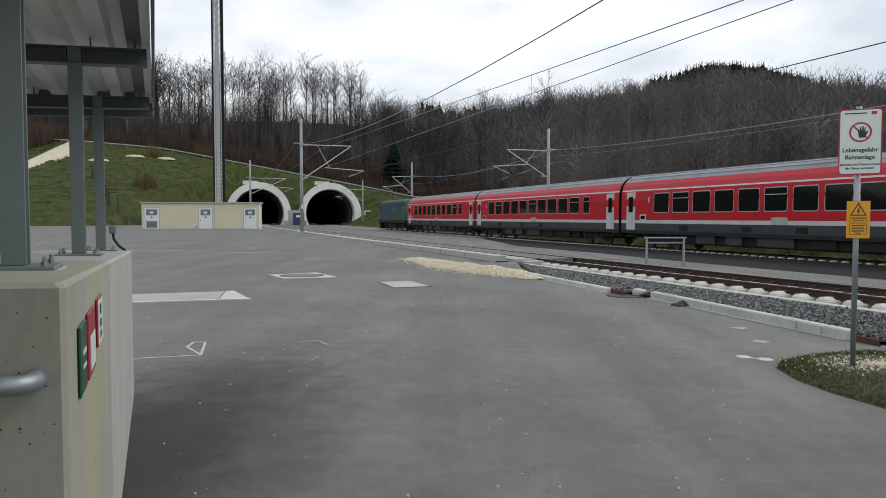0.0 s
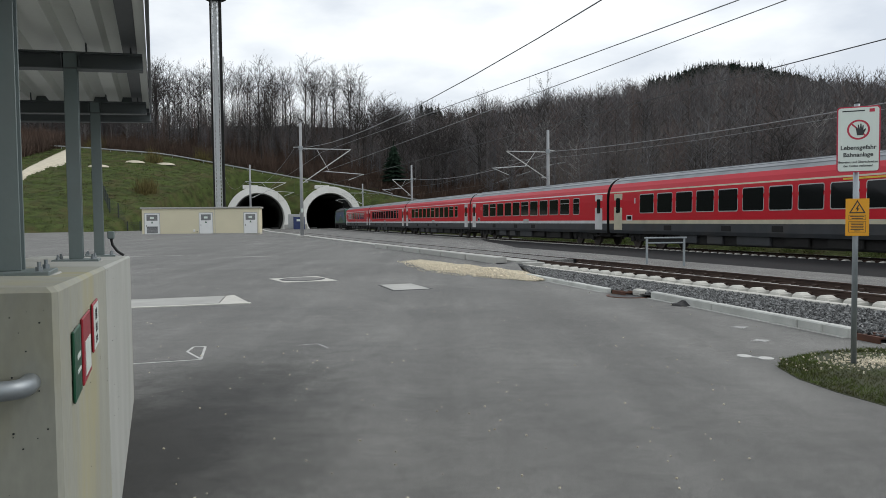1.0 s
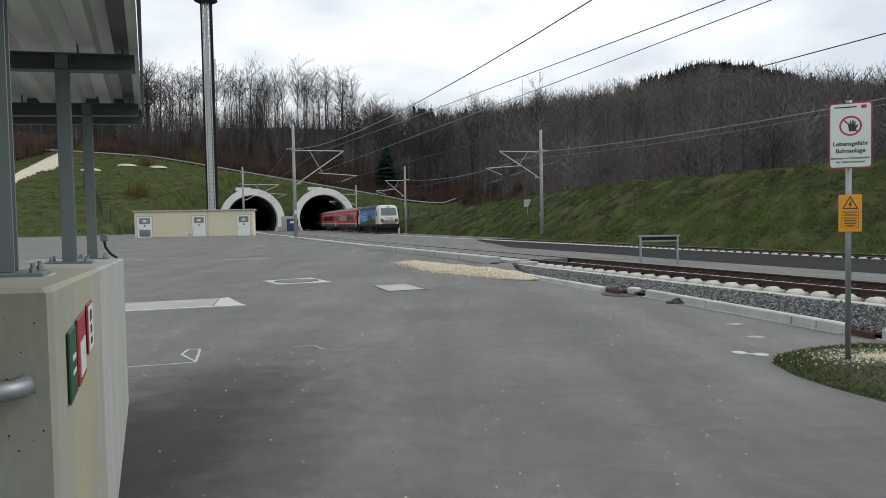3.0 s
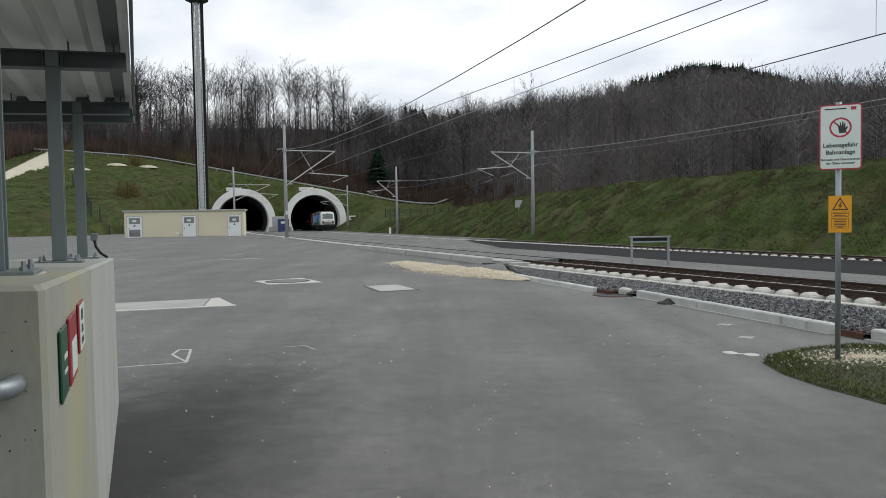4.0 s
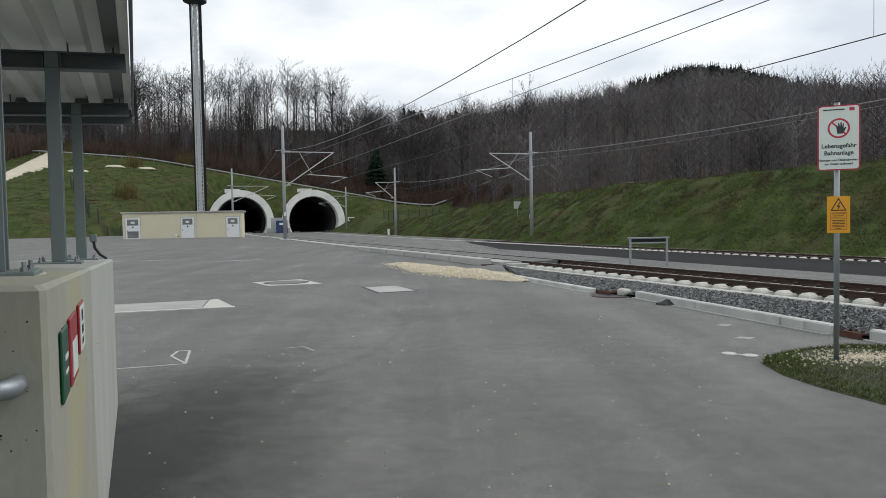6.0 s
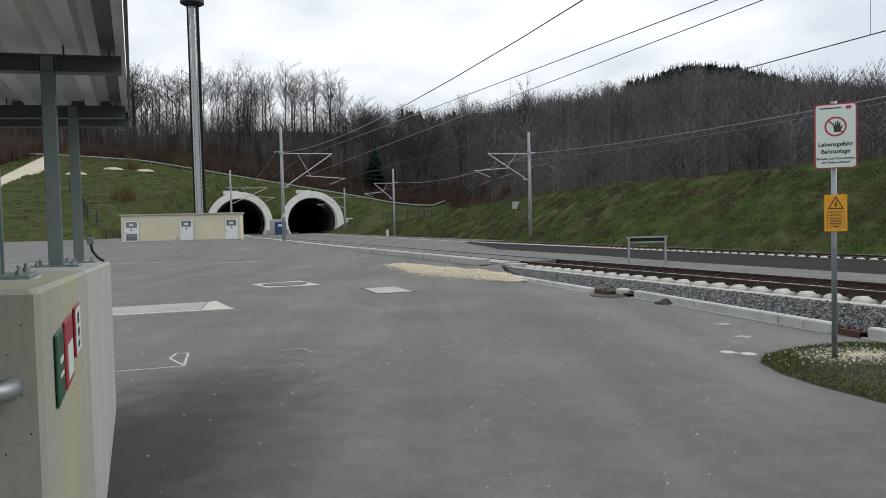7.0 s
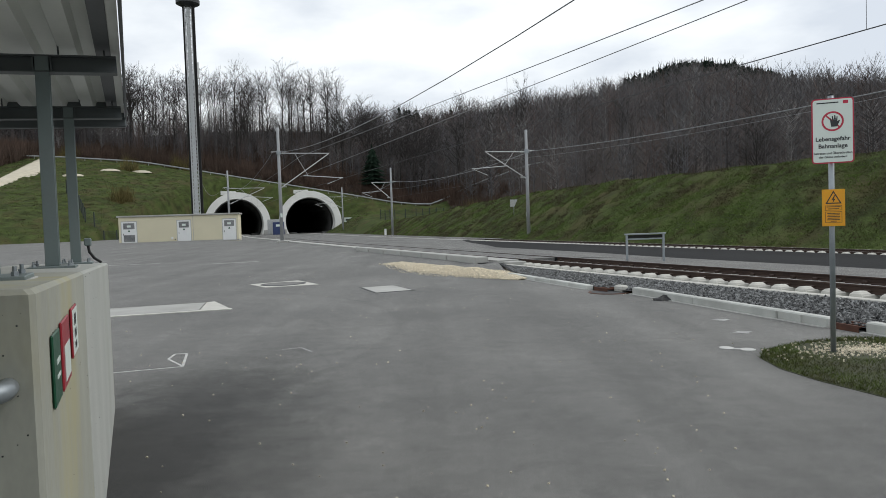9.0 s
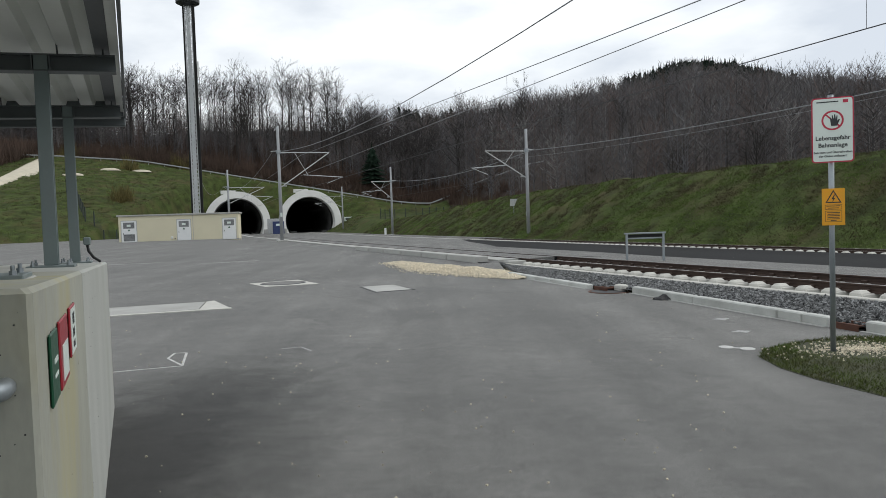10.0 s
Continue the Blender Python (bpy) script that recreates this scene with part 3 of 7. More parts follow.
# ---- rails, sleepers and slabs ----
def sweep_section(sec, s0, s1, lat, z, ds=3.0):
    """A cross-section (across, up) carried along a track."""
    n = max(2, int((s1 - s0) / ds) + 1)
    return [[track(s, (lat(s) if callable(lat) else lat) + a, (z(s) if callable(z) else z) + b) for a, b in sec] for s in np.linspace(s0, s1, n)]


RAIL = [(-0.07, -0.16), (0.07, -0.16), (0.07, -0.145), (0.012, -0.12), (0.012, -0.04), (0.036, -0.03), (0.036, -0.004), (0.03, 0), (-0.03, 0), (-0.036, -0.004), (-0.036, -0.03), (-0.012, -0.04), (-0.012, -0.12), (-0.07, -0.145)]


def build_track(name, label, lat, z, open_to, s1, lift=0.0, lip_z=-0.09):
    root = thing(name, label, "railway track", kind="structure")
    for side in (-0.7535, 0.7535):
        m = Mesh()
        m.loft(sweep_section(RAIL, -70, s1, (lambda s: lat(s) + side), z))
        m.mi = [0] * len(m.f)
        part("rail", m, M_RAIL, root, "rust-brown steel rail")
        t = Mesh()
        t.loft(sweep_section([(-0.022, 0.0005), (0.022, 0.0005), (0.018, 0.003), (-0.018, 0.003)], -70, s1, (lambda s: lat(s) + side), z))
        part("running_surface", t, M_RAILTOP, root, "narrow polished band on the rail head")
    slab = Mesh().loft(sweep_section([(-1.6, -0.36), (1.45, -0.36), (1.45, -0.235), (-1.6, -0.235)], -70, open_to, lat, z))
    part("track_slab", slab, M_CONCRETE_GREY, root)
    lip = Mesh().loft(sweep_section([(-1.74, -0.34), (-1.56, -0.34), (-1.56, lip_z - 0.015), (-1.58, lip_z), (-1.72, lip_z), (-1.74, lip_z - 0.015)], -70, open_to, lat, z))
    part("slab_edge", lip, M_SLEEPER, root, "pale concrete edge strip")
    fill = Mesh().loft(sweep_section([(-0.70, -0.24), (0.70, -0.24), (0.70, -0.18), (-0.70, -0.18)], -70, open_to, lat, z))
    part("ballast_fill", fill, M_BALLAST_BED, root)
    sl = Mesh()
    for sx in (-1, 1):
        for cx_, levels in ((0.84, ((-0.25, 0.33, 0.15), (-0.17, 0.32, 0.14), (-0.15, 0.30, 0.12))), (1.03, ((-0.2, 0.16, 0.14), (-0.135 + lift, 0.15, 0.115), (-0.09 + lift, 0.11, 0.06)))):
            rings = []
            for zz, hx, hy in levels:
                rings.append([(sx * cx_ + a * hx, b * hy, zz) for a, b in ((-1, -0.7), (-0.85, -1), (0.85, -1), (1, -0.7), (1, 0.7), (0.85, 1), (-0.85, 1), (-1, 0.7))])
            sl.loft(rings)
    sl_me = sl.data("sleeper", M_SLEEPER)
    clip = Mesh()
    for sx in (-0.7535, 0.7535):
        for k in (-1, 1):
            clip.box((sx + k * 0.10, 0, -0.115), (0.09, 0.11, 0.07), 0.012)
    clip_me = clip.data("rail_clip", M_RAIL)
    s = -34.0
    while s < open_to - 0.3:
        at = Matrix.Translation(track(s, lat(s), z(s))) @ pose(0, 0, 0, 0, 0, heading(s))
        part("sleeper", sl_me, None, root, at=at)
        if s < 16 and z(s) > 0:
            part("rail_clip", clip_me, None, root, at=at)
        s += 0.6
    # flangeways filled with dark rubber where the track runs in the paving
    for side in (-0.7535, 0.7535):
        fl = Mesh().loft(sweep_section([(side - 0.13, -0.2), (side + 0.13, -0.2), (side + 0.13, -0.018), (side - 0.13, -0.018)], open_to, s1, lat, z))
        part("rubber_filler", fl, M_ASPHALT_DARK, root)
    mid = Mesh().loft(sweep_section([(-0.62, -0.25), (0.62, -0.25), (0.62, -0.02), (-0.62, -0.02)], open_to, s1, lat, z))
    part("infill_paving", mid, M_ASPHALT, root)
    for a, b in ((-1.72, -0.884), (0.884, 0.98)):
        out = Mesh().loft(sweep_section([(a, -0.25), (b, -0.25), (b, -0.022), (a, -0.022)], open_to, s1, lat, z))
        part("edge_paving", out, M_CONCRETE_GREY if a < 0 else M_ASPHALT, root)
    return root


build_track("near_track", "slab track with rusty rails and pale concrete sleepers beside ballast", near_lat, near_z, 3.0, 620, 0.0, -0.132)
build_track("far_track", "slab track leading into the open tunnel portal", lambda s: 0.0, lambda s: FAR_Z, 44.0, 720, 0.075)


# ---- tunnel portals ----
def build_portal(name, lat_c, lat_f, z0):
    root = thing(name, "pale concrete tunnel portal with a flared round mouth and dark bore", "tunnel portal", kind="structure")
    n = 40

    def ring(s, r, zc, cut):
        pts = []
        a0 = -math.asin(min(1, (zc - z0 + cut) / r))
        for i in range(n + 1):
            a = a0 + (math.pi - 2 * a0) * i / n
            pts.append(track(s, lat_f(s) + lat_c + r * math.cos(a), zc + r * math.sin(a)))
        return pts

    zc = z0 + 2.9
    outer = Mesh()
    # face, outer flare, inner flare: a closed collar; the mouth leans back towards its crown
    sections = []
    for s, r in ((0.0, 7.9), (0.0, 6.25), (2.5, 6.0), (45.0, 5.6), (45.0, 6.4), (2.5, 7.7)):
        pts = []
        for p, q in zip(ring(PORTAL_S + s, r, zc, 0.6), ring(PORTAL_S + s + 0.3, r, zc, 0.6)):
            up = max(0.0, (p.z - z0) / 11)
            pts.append(p.lerp(q, up * 6 if s < 20 else 0))
        sections.append(pts)
    rings = [[sec[i] for sec in sections] for i in range(n + 1)]
    outer.loft(rings)
    part("collar", outer, M_CONCRETE_WHITE, root, smooth=False)
    bore = Mesh()
    ss = list(np.linspace(PORTAL_S + 3, 720, 60))
    inner, shell = [ring(s, 5.6, zc, 0.6) for s in ss], [ring(s, 5.9, zc, 0.7) for s in ss]
    bore.loft(inner, caps=False, closed=False)
    bore.loft(shell, caps=False, closed=False)
    end = ring(721, 5.9, zc, 0.7)
    bore.add(end, [tuple(range(len(end)))])
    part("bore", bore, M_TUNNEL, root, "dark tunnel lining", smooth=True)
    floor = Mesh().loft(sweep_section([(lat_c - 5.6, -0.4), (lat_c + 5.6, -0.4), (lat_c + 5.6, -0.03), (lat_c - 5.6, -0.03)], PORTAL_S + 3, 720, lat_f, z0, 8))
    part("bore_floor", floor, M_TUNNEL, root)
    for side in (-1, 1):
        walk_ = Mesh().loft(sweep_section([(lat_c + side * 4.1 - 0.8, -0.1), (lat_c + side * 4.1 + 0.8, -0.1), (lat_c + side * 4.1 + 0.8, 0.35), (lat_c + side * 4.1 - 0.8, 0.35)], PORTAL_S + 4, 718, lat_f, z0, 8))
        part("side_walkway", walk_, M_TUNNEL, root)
        foot = Mesh().box((0, 0, 0.55), (1.7, 1.9, 1.5), 0.08)
        part("footing", foot, M_CONCRETE_GREY, root, at=Matrix.Translation(track(PORTAL_S + 0.4, lat_f(PORTAL_S) + lat_c + side * 7.0, z0 - 0.1)) @ pose(0, 0, 0, 0, 0, heading(PORTAL_S)))
    cap = Mesh().box((0, 0, 0), (3.6, 1.2, 0.9), 0.06)
    part("crown_block", cap, M_CONCRETE_WHITE, root, at=Matrix.Translation(track(PORTAL_S + 2.6, lat_f(PORTAL_S) + lat_c - 2.0, zc + 7.75)) @ pose(0, 0, 0, 0, 0, heading(PORTAL_S)))
    return root


build_portal("tunnel_portal_east", -0.9, lambda s: 0.0, FAR_Z)
build_portal("tunnel_portal_west", -1.4, near_lat, FAR_Z)


# ---- concrete parapet wall with the canopy on it ----
WALL = Matrix.Translation((-0.968, 1.81, 0)) @ pose(0, 0, 0, 0, 0, 22.1)
WALL_LEN, WALL_T = 5.46, 0.75


def wall_top(a):
    return 1.553 - 0.155 * a / WALL_LEN


def build_wall():
    root = thing("parapet_wall", "thick pale cast-concrete parapet wall with chamfered edges", "wall", WALL, kind="structure")
    for y0, y1 in ((0.0, 1.846), (1.854, WALL_LEN)):
        m = Mesh()
        c = 0.014
        rings = []
        for z, i in ((-0.6, 0.0), (None, 0.0), (0.0, c)):
            pts = []
            for x, y, kx, ky in ((0, y0, -1, 1), (0, y1, -1, -1), (-WALL_T, y1, 1, -1), (-WALL_T, y0, 1, 1)):
                zz = z if z == -0.6 else wall_top(y) + 0.02 * (-x) / WALL_T - (c if z is None else 0)
                cx_, cy_ = x + kx * i, y + ky * (i if (y in (0.0, WALL_LEN)) else 0)
                # vertical corner chamfers
                if kx * ky < 0:
                    pts += [(cx_ + kx * c, cy_, zz), (cx_, cy_ + ky * c, zz)] if ky > 0 else [(cx_, cy_ + ky * c, zz), (cx_ + kx * c, cy_, zz)]
                else:
                    pts += [(cx_, cy_ + ky * c, zz), (cx_ + kx * c, cy_, zz)] if ky < 0 else [(cx_ + kx * c, cy_, zz), (cx_, cy_ + ky * c, zz)]
            rings.append(pts)
        m.loft(rings)
        part("wall_segment", m, M_CONCRETE if y0 == 0 else M_CONCRETE_PALE, root)
    pits = Mesh()
    rng = random.Random(4)
    for _ in range(260):
        r = 0.0007 + 0.0019 * rng.random() ** 2
        pits.box((-rng.uniform(0.03, 0.7), -0.0006, rng.uniform(0.6, 1.5)), (r * 2, 0.002, r * 2), r * 0.4)
    for _ in range(40):
        r = rng.uniform(0.0006, 0.0018)
        pits.box((0.0006, rng.uniform(0.05, 3), rng.uniform(0.2, 1.5)), (0.002, r * 2, r * 2), r * 0.4)
    ob = part("air_holes", pits, M_BALLAST_BED, root, "small dark air holes in the concrete")
    ob["kind"] = "stuff"


build_wall()


def wall_sign(name, label, a0, a1, z0, z1, mat_body, lines, thick=0.008):
    root = thing(name, label, "sign", WALL)
    part("plate", Mesh().box((0.002 + thick / 2, (a0 + a1) / 2, (z0 + z1) / 2), (thick, a1 - a0, z1 - z0), 0.004), mat_body, root)
    for (u0, u1, v0, v1, mt) in lines:
        part("printed_bar", Mesh().box((0.002 + thick + 0.001, a0 + (a1 - a0) * (u0 + u1) / 2, z0 + (z1 - z0) * (v0 + v1) / 2), (0.002, (a1 - a0) * (u1 - u0), (z1 - z0) * (v1 - v0))), mt, root)
    return root


wall_sign("rescue_sign", "dark green rescue sign with pale pictogram bars on the concrete wall", 0.25, 0.45, 1.19, 1.40, M_GREEN_SIGN, [(0.35, 0.8, 0.55, 0.62, M_SIGN_WHITE), (0.35, 0.8, 0.35, 0.4, M_SIGN_WHITE)])
wall_sign("fire_sign", "red fire sign with a white lower panel on the concrete wall", 0.52, 0.80, 1.185, 1.405, M_RED_SIGN, [(0.2, 0.88, 0.1, 0.62, M_SIGN_WHITE)])
wall_sign("notice_plate", "white notice plate with red border and dark printed bars", 0.92, 1.16, 1.225, 1.41, M_RED_SIGN, [(0.05, 0.95, 0.05, 0.95, M_SIGN_WHITE), (0.3, 0.7, 0.62, 0.85, M_PRINT), (0.3, 0.7, 0.36, 0.54, M_PRINT), (0.3, 0.7, 0.14, 0.28, M_PRINT)])

# handrail out of the wall's end
rail_m = Mesh().tube([(-1.1, -0.09, 1.345), (-0.5, -0.09, 1.325), (-0.135, -0.09, 1.315), (-0.10, -0.085, 1.314), (-0.08, -0.07, 1.313), (-0.07, -0.045, 1.313), (-0.068, 0.01, 1.313)], [0.0245] * 7, 16)
hr = thing("handrail", "short galvanised tube handrail fixed to the concrete wall", "handrail", WALL)
part("tube", rail_m, M_GALV, hr, smooth=True)


def build_canopy():
    root = thing("canopy", "steel canopy with I-section posts and corrugated metal roof", "canopy", WALL)
    w, tf, tw = 0.080, 0.008, 0.006
    xo = -0.245
    tilt = Matrix.Translation((0.18, 0, 2.78)) @ pose(0, 0, 0, 0, -2.0, 0) @ Matrix.Translation((-0.18, 0, -2.78))
    for a in (0.87, 3.14, 5.15):
        z0, z1 = wall_top(a) + 0.012, 2.80
        m = Mesh()
        for y in (-w / 2, w / 2):
            m.box((xo, a + y, (z0 + z1) / 2 + 0.01), (w, tf, z1 - z0), 0.002)
        m.box((xo, a, (z0 + z1) / 2 + 0.01), (tw, w - tf - 0.002, z1 - z0))
        post = part("post", m, M_POST, root)
        part("base_plate", Mesh().box((xo, a, z0 - 0.001), (0.27, 0.24, 0.02), 0.003), M_POST, post)
        part("levelling_bed", Mesh().box((xo - 0.005, a, z0 - 0.018), (0.30, 0.28, 0.024), 0.004), M_CONCRETE_GREY, post)
        for bx in (-0.1, 0.1):
            for by in (-0.085, 0.085):
                b = Mesh()
                b.tube([(xo + bx, a + by, z0 + 0.008), (xo + bx, a + by, z0 + 0.042)], 0.007, 8)
                b.tube([(xo + bx, a + by, z0 + 0.009), (xo + bx, a + by, z0 + 0.024)], 0.013, 6)
                part("anchor_bolt", b, M_GALV, post)
        beam = Mesh()
        # beams run on leftwards out of view below the added roof
        x0, x1 = -8.4, xo + 0.43
        for z in (2.727, 2.827):
            beam.box(((x0 + x1) / 2, a, z), (x1 - x0, 0.10, 0.009), 0.002)
        beam.box(((x0 + x1) / 2, a, 2.777), (x1 - x0, 0.007, 0.091))
        bo = part("cross_beam", beam, M_BEAM, root, "dark painted steel cross beam", at=tilt)
        for k in (-0.05, 0.05):
            part("stiffener", Mesh().box((xo + k, a - 0.027, 2.777), (0.008, 0.044, 0.09)), M_BEAM, bo)
        for x in (-2.0, -1.4, -0.75, -0.15, xo + 0.36):
            part("hanger_bolt", Mesh().tube([(x, a, 2.83), (x, a, 2.905)], 0.006, 6), M_BEAM, bo)
    # trapezoidal sheet, ribs along the wall
    # unseen length behind and to the left is added to shade wall and asphalt
    y0, y1 = -6.5, 5.75
    x = xo + 0.445
    prof = []
    while x > -8.6:
        for dx, dz in ((0.0, 0.0), (0.10, 0.0), (0.125, 0.075), (0.225, 0.075), (0.25, 0.0)):
            prof.append((x - dx, 2.895 + dz))
        x -= 0.25
    clean = [prof[0]]
    for p in prof[1:]:
        if abs(p[0] - clean[-1][0]) > 1e-4 or abs(p[1] - clean[-1][1]) > 1e-4:
            clean.append(p)
    poly = clean + [(px, pz + 0.004) for px, pz in reversed(clean)]
    part("roof_sheet", Mesh().prism(poly, y0, y1), M_SHEET, root, "pale trapezoidal metal sheet", at=tilt)
    part("edge_trim", Mesh().box((xo + 0.468, (y0 + y1) / 2, 2.89), (0.02, y1 - y0, 0.16), 0.004), M_SHEET_DARK, root)
    part("edge_trim", Mesh().box((xo + 0.425, (y0 + y1) / 2, 2.865), (0.055, y1 - y0, 0.004)), M_SHEET, root)
    part("edge_trim", Mesh().box((xo + 0.35, (y0 + y1) / 2, 2.875), (0.09, y1 - y0, 0.004)), M_SHEET_DARK, root)
    g = Mesh().box((-4.19, y1 + 0.03, 2.78), (8.83, 0.08, 0.10), 0.01)
    part("end_gutter", g, M_BEAM, root, "dark end gutter", at=tilt)
    part("end_closure", Mesh().box((-4.19, y1 - 0.02, 2.905), (8.8, 0.03, 0.16), 0.004), M_BEAM, root, at=tilt)
    pipe = Mesh().tube([(xo + 0.45, y1 + 0.02, 2.9), (xo + 0.46, y1 + 0.03, 2.78), (xo + 0.44, y1 + 0.04, 2.75)], 0.008, 8)
    part("drip_pipe", pipe, M_GREY, root)
    # cable outlet at the last post
    jb = part("junction_box", Mesh().box((xo + 0.10, 5.15, wall_top(5.15) + 0.20), (0.06, 0.05, 0.07), 0.008), M_POST, root)
    part("cable", Mesh().tube([(xo + 0.10, 5.15, wall_top(5.15) + 0.17), (xo + 0.11, 5.14, wall_top(5.15) + 0.11), (xo + 0.15, 5.13, wall_top(5.15) + 0.05), (xo + 0.2, 5.16, wall_top(5.15) + 0.012)], 0.012, 8), M_BLACK, jb, "black cable")


build_canopy()


# ---- warning sign on a pole ----
def build_sign():
    px, py = 4.69, 8.05
    yaw = math.degrees(math.atan2(-px, py)) + 6
    at = Matrix.Translation((px, py, 0)) @ pose(0, 0, 0, 0, 0, yaw)
    root = thing("warning_sign_post", "galvanised pole with a white danger sign and a yellow high-voltage sign", "sign post", at)
    part("pole", Mesh().tube([(0, 0, -0.2), (0, 0, 2.97)], 0.03, 16), M_GALV, root, smooth=True)
    part("pole_cap", Mesh().tube([(0, 0, 2.97), (0, 0, 2.985)], 0.031, 16), M_BLACK, root)

    def rounded(x0, x1, z0, z1, r, y0, y1):
        pts = []
        for cx_, cz_, a0 in ((x1 - r, z1 - r, 0), (x0 + r, z1 - r, 90), (x0 + r, z0 + r, 180), (x1 - r, z0 + r, 270)):
            for k in range(5):
                a = radians(a0 + 90 * k / 4)
                pts.append((cx_ + r * math.cos(a), cz_ + r * math.sin(a)))
        return Mesh().prism(pts, y0, y1)

    off = 0.012
    w, z0, z1 = 0.213, 2.20, 2.935
    plate = part("danger_plate", rounded(off - w, off + w, z0, z1, 0.035, -0.052, -0.048), M_SIGN_RED, root, "white danger sign with a red border")
    part("white_field", rounded(off - w + 0.014, off + w - 0.014, z0 + 0.014, z1 - 0.014, 0.026, -0.0545, -0.052), M_SIGN_WHITE, plate)

    def disc(r0, r1, cx_, cz_, y, n=40):
        m = Mesh()
        a = [(cx_ + r0 * math.cos(2 * math.pi * k / n), y, cz_ + r0 * math.sin(2 * math.pi * k / n)) for k in range(n)]
        b = [(cx_ + r1 * math.cos(2 * math.pi * k / n), y, cz_ + r1 * math.sin(2 * math.pi * k / n)) for k in range(n)]
        front = [(p[0], p[1] - 0.001, p[2]) for p in a], [(p[0], p[1] - 0.001, p[2]) for p in b]
        m.loft([a, front[0], front[1], b], caps=False)
        return m

    cz_ = 2.675
    part("prohibition_ring", disc(0.092, 0.112, off, cz_, -0.0545), M_SIGN_RED, plate)
    bar = Mesh().box((0, 0, 0), (0.2, 0.0012, 0.017))
    part("prohibition_bar", bar, M_SIGN_RED, plate, at=Matrix.Translation((off, -0.0553, cz_)) @ pose(0, 0, 0, 0, 45, 0))
    outline = [(-0.028, -0.062), (0.03, -0.062), (0.045, -0.03), (0.06, 0.005), (0.05, 0.012), (0.034, -0.006), (0.036, 0.05), (0.026, 0.052), (0.02, 0.01), (0.014, 0.066), (0.003, 0.066), (0.0, 0.01), (-0.012, 0.058), (-0.022, 0.055), (-0.018, 0.005), (-0.034, 0.035), (-0.042, 0.03), (-0.034, -0.02)]
    part("stop_pictogram", Mesh().prism([(off + 0.014 + x, cz_ + z) for x, z in outline], -0.0567, -0.0556), M_PRINT, plate)
    rot = pose(0, 0, 0, 90, 0, 0)
    lettering("sign_text", "Lebensgefahr", 0.066, Matrix.Translation((off, -0.0555, 2.475)) @ rot, M_PRINT, plate)
    lettering("sign_text", "Bahnanlage", 0.066, Matrix.Translation((off, -0.0555, 2.395)) @ rot, M_PRINT, plate)
    for text, z in (("Betreten und \u00dcberschreiten", 2.315), ("der Gleise verboten!", 2.272)):
        lettering("sign_text", text, 0.034, Matrix.Translation((off, -0.0555, z)) @ rot, M_PRINT, plate)
    part("small_print_bar", Mesh().box((off - 0.05, -0.0552, 2.885), (0.22, 0.0012, 0.013)), M_PRINT, plate)
    part("logo_block", Mesh().box((off + 0.13, -0.0552, 2.885), (0.052, 0.0012, 0.036)), M_SIGN_RED, plate)
    for z in (2.4, 2.8):
        part("pole_clamp", Mesh().box((0, -0.012, z), (0.11, 0.075, 0.03), 0.006), M_GALV, root)
    w, z0, z1 = 0.116, 1.485, 1.905
    yel = part("high_voltage_plate", Mesh().box((off, -0.05, (z0 + z1) / 2), (w * 2, 0.005, z1 - z0), 0.002), M_SIGN_YELLOW, root, "yellow high-voltage warning plate")
    tc_ = 1.79

    def tri(r):
        return [(off + r * math.sin(a) * 1.0, tc_ + r * math.cos(a) * 1.05) for a in (0, 2.094, 4.189)]

    t = Mesh()
    a, b = tri(0.095), tri(0.072)
    t.loft([[(x, -0.0527, z) for x, z in a], [(x, -0.0537, z) for x, z in a], [(x, -0.0537, z) for x, z in b], [(x, -0.0527, z) for x, z in b]], caps=False)
    part("warning_triangle", t, M_PRINT, yel)
    bolt = [(0.008, 0.05), (-0.02, -0.005), (-0.002, 0.0), (-0.012, -0.042), (0.02, 0.012), (0.002, 0.008), (0.018, 0.05)]
    part("lightning_bolt", Mesh().prism([(off + x, tc_ - 0.005 + z) for x, z in bolt], -0.0537, -0.0527), M_PRINT, yel)
    fr = Mesh()
    for (x0, x1, zz0, zz1) in ((-0.085, 0.085, 1.665, 1.72), (-0.085, 0.085, 1.525, 1.65)):
        for q in ((x0, x1, zz0, zz0 + 0.004), (x0, x1, zz1 - 0.004, zz1), (x0, x0 + 0.004, zz0, zz1), (x1 - 0.004, x1, zz0, zz1)):
            fr.box((off + (q[0] + q[1]) / 2, -0.0531, (q[2] + q[3]) / 2), (q[1] - q[0], 0.001, q[3] - q[2]))
    part("text_frame", fr, M_PRINT, yel)
    for z, wd in ((1.705, 0.14), (1.682, 0.11), (1.63, 0.13), (1.612, 0.12), (1.594, 0.13), (1.576, 0.12), (1.558, 0.13), (1.541, 0.06)):
        part("small_print_bar", Mesh().box((off, -0.0531, z), (wd, 0.001, 0.008)), M_PRINT, yel)
    part("concrete_foot", Mesh().tube([(0, 0, -0.1), (0, 0, 0.03)], [0.16, 0.13], 14), M_GRAVEL_BED, root)


build_sign()


# ---- kerbs, drains and ballast beside the near track ----
def s_place(s, lat, z, turn=0.0):
    return Matrix.Translation(track(s, lat, z)) @ pose(0, 0, 0, 0, 0, heading(s) + turn)


def along_lat(x, y):
    s, lat = along(np.array([x]), np.array([y]))
    return float(s[0]), float(lat[0])


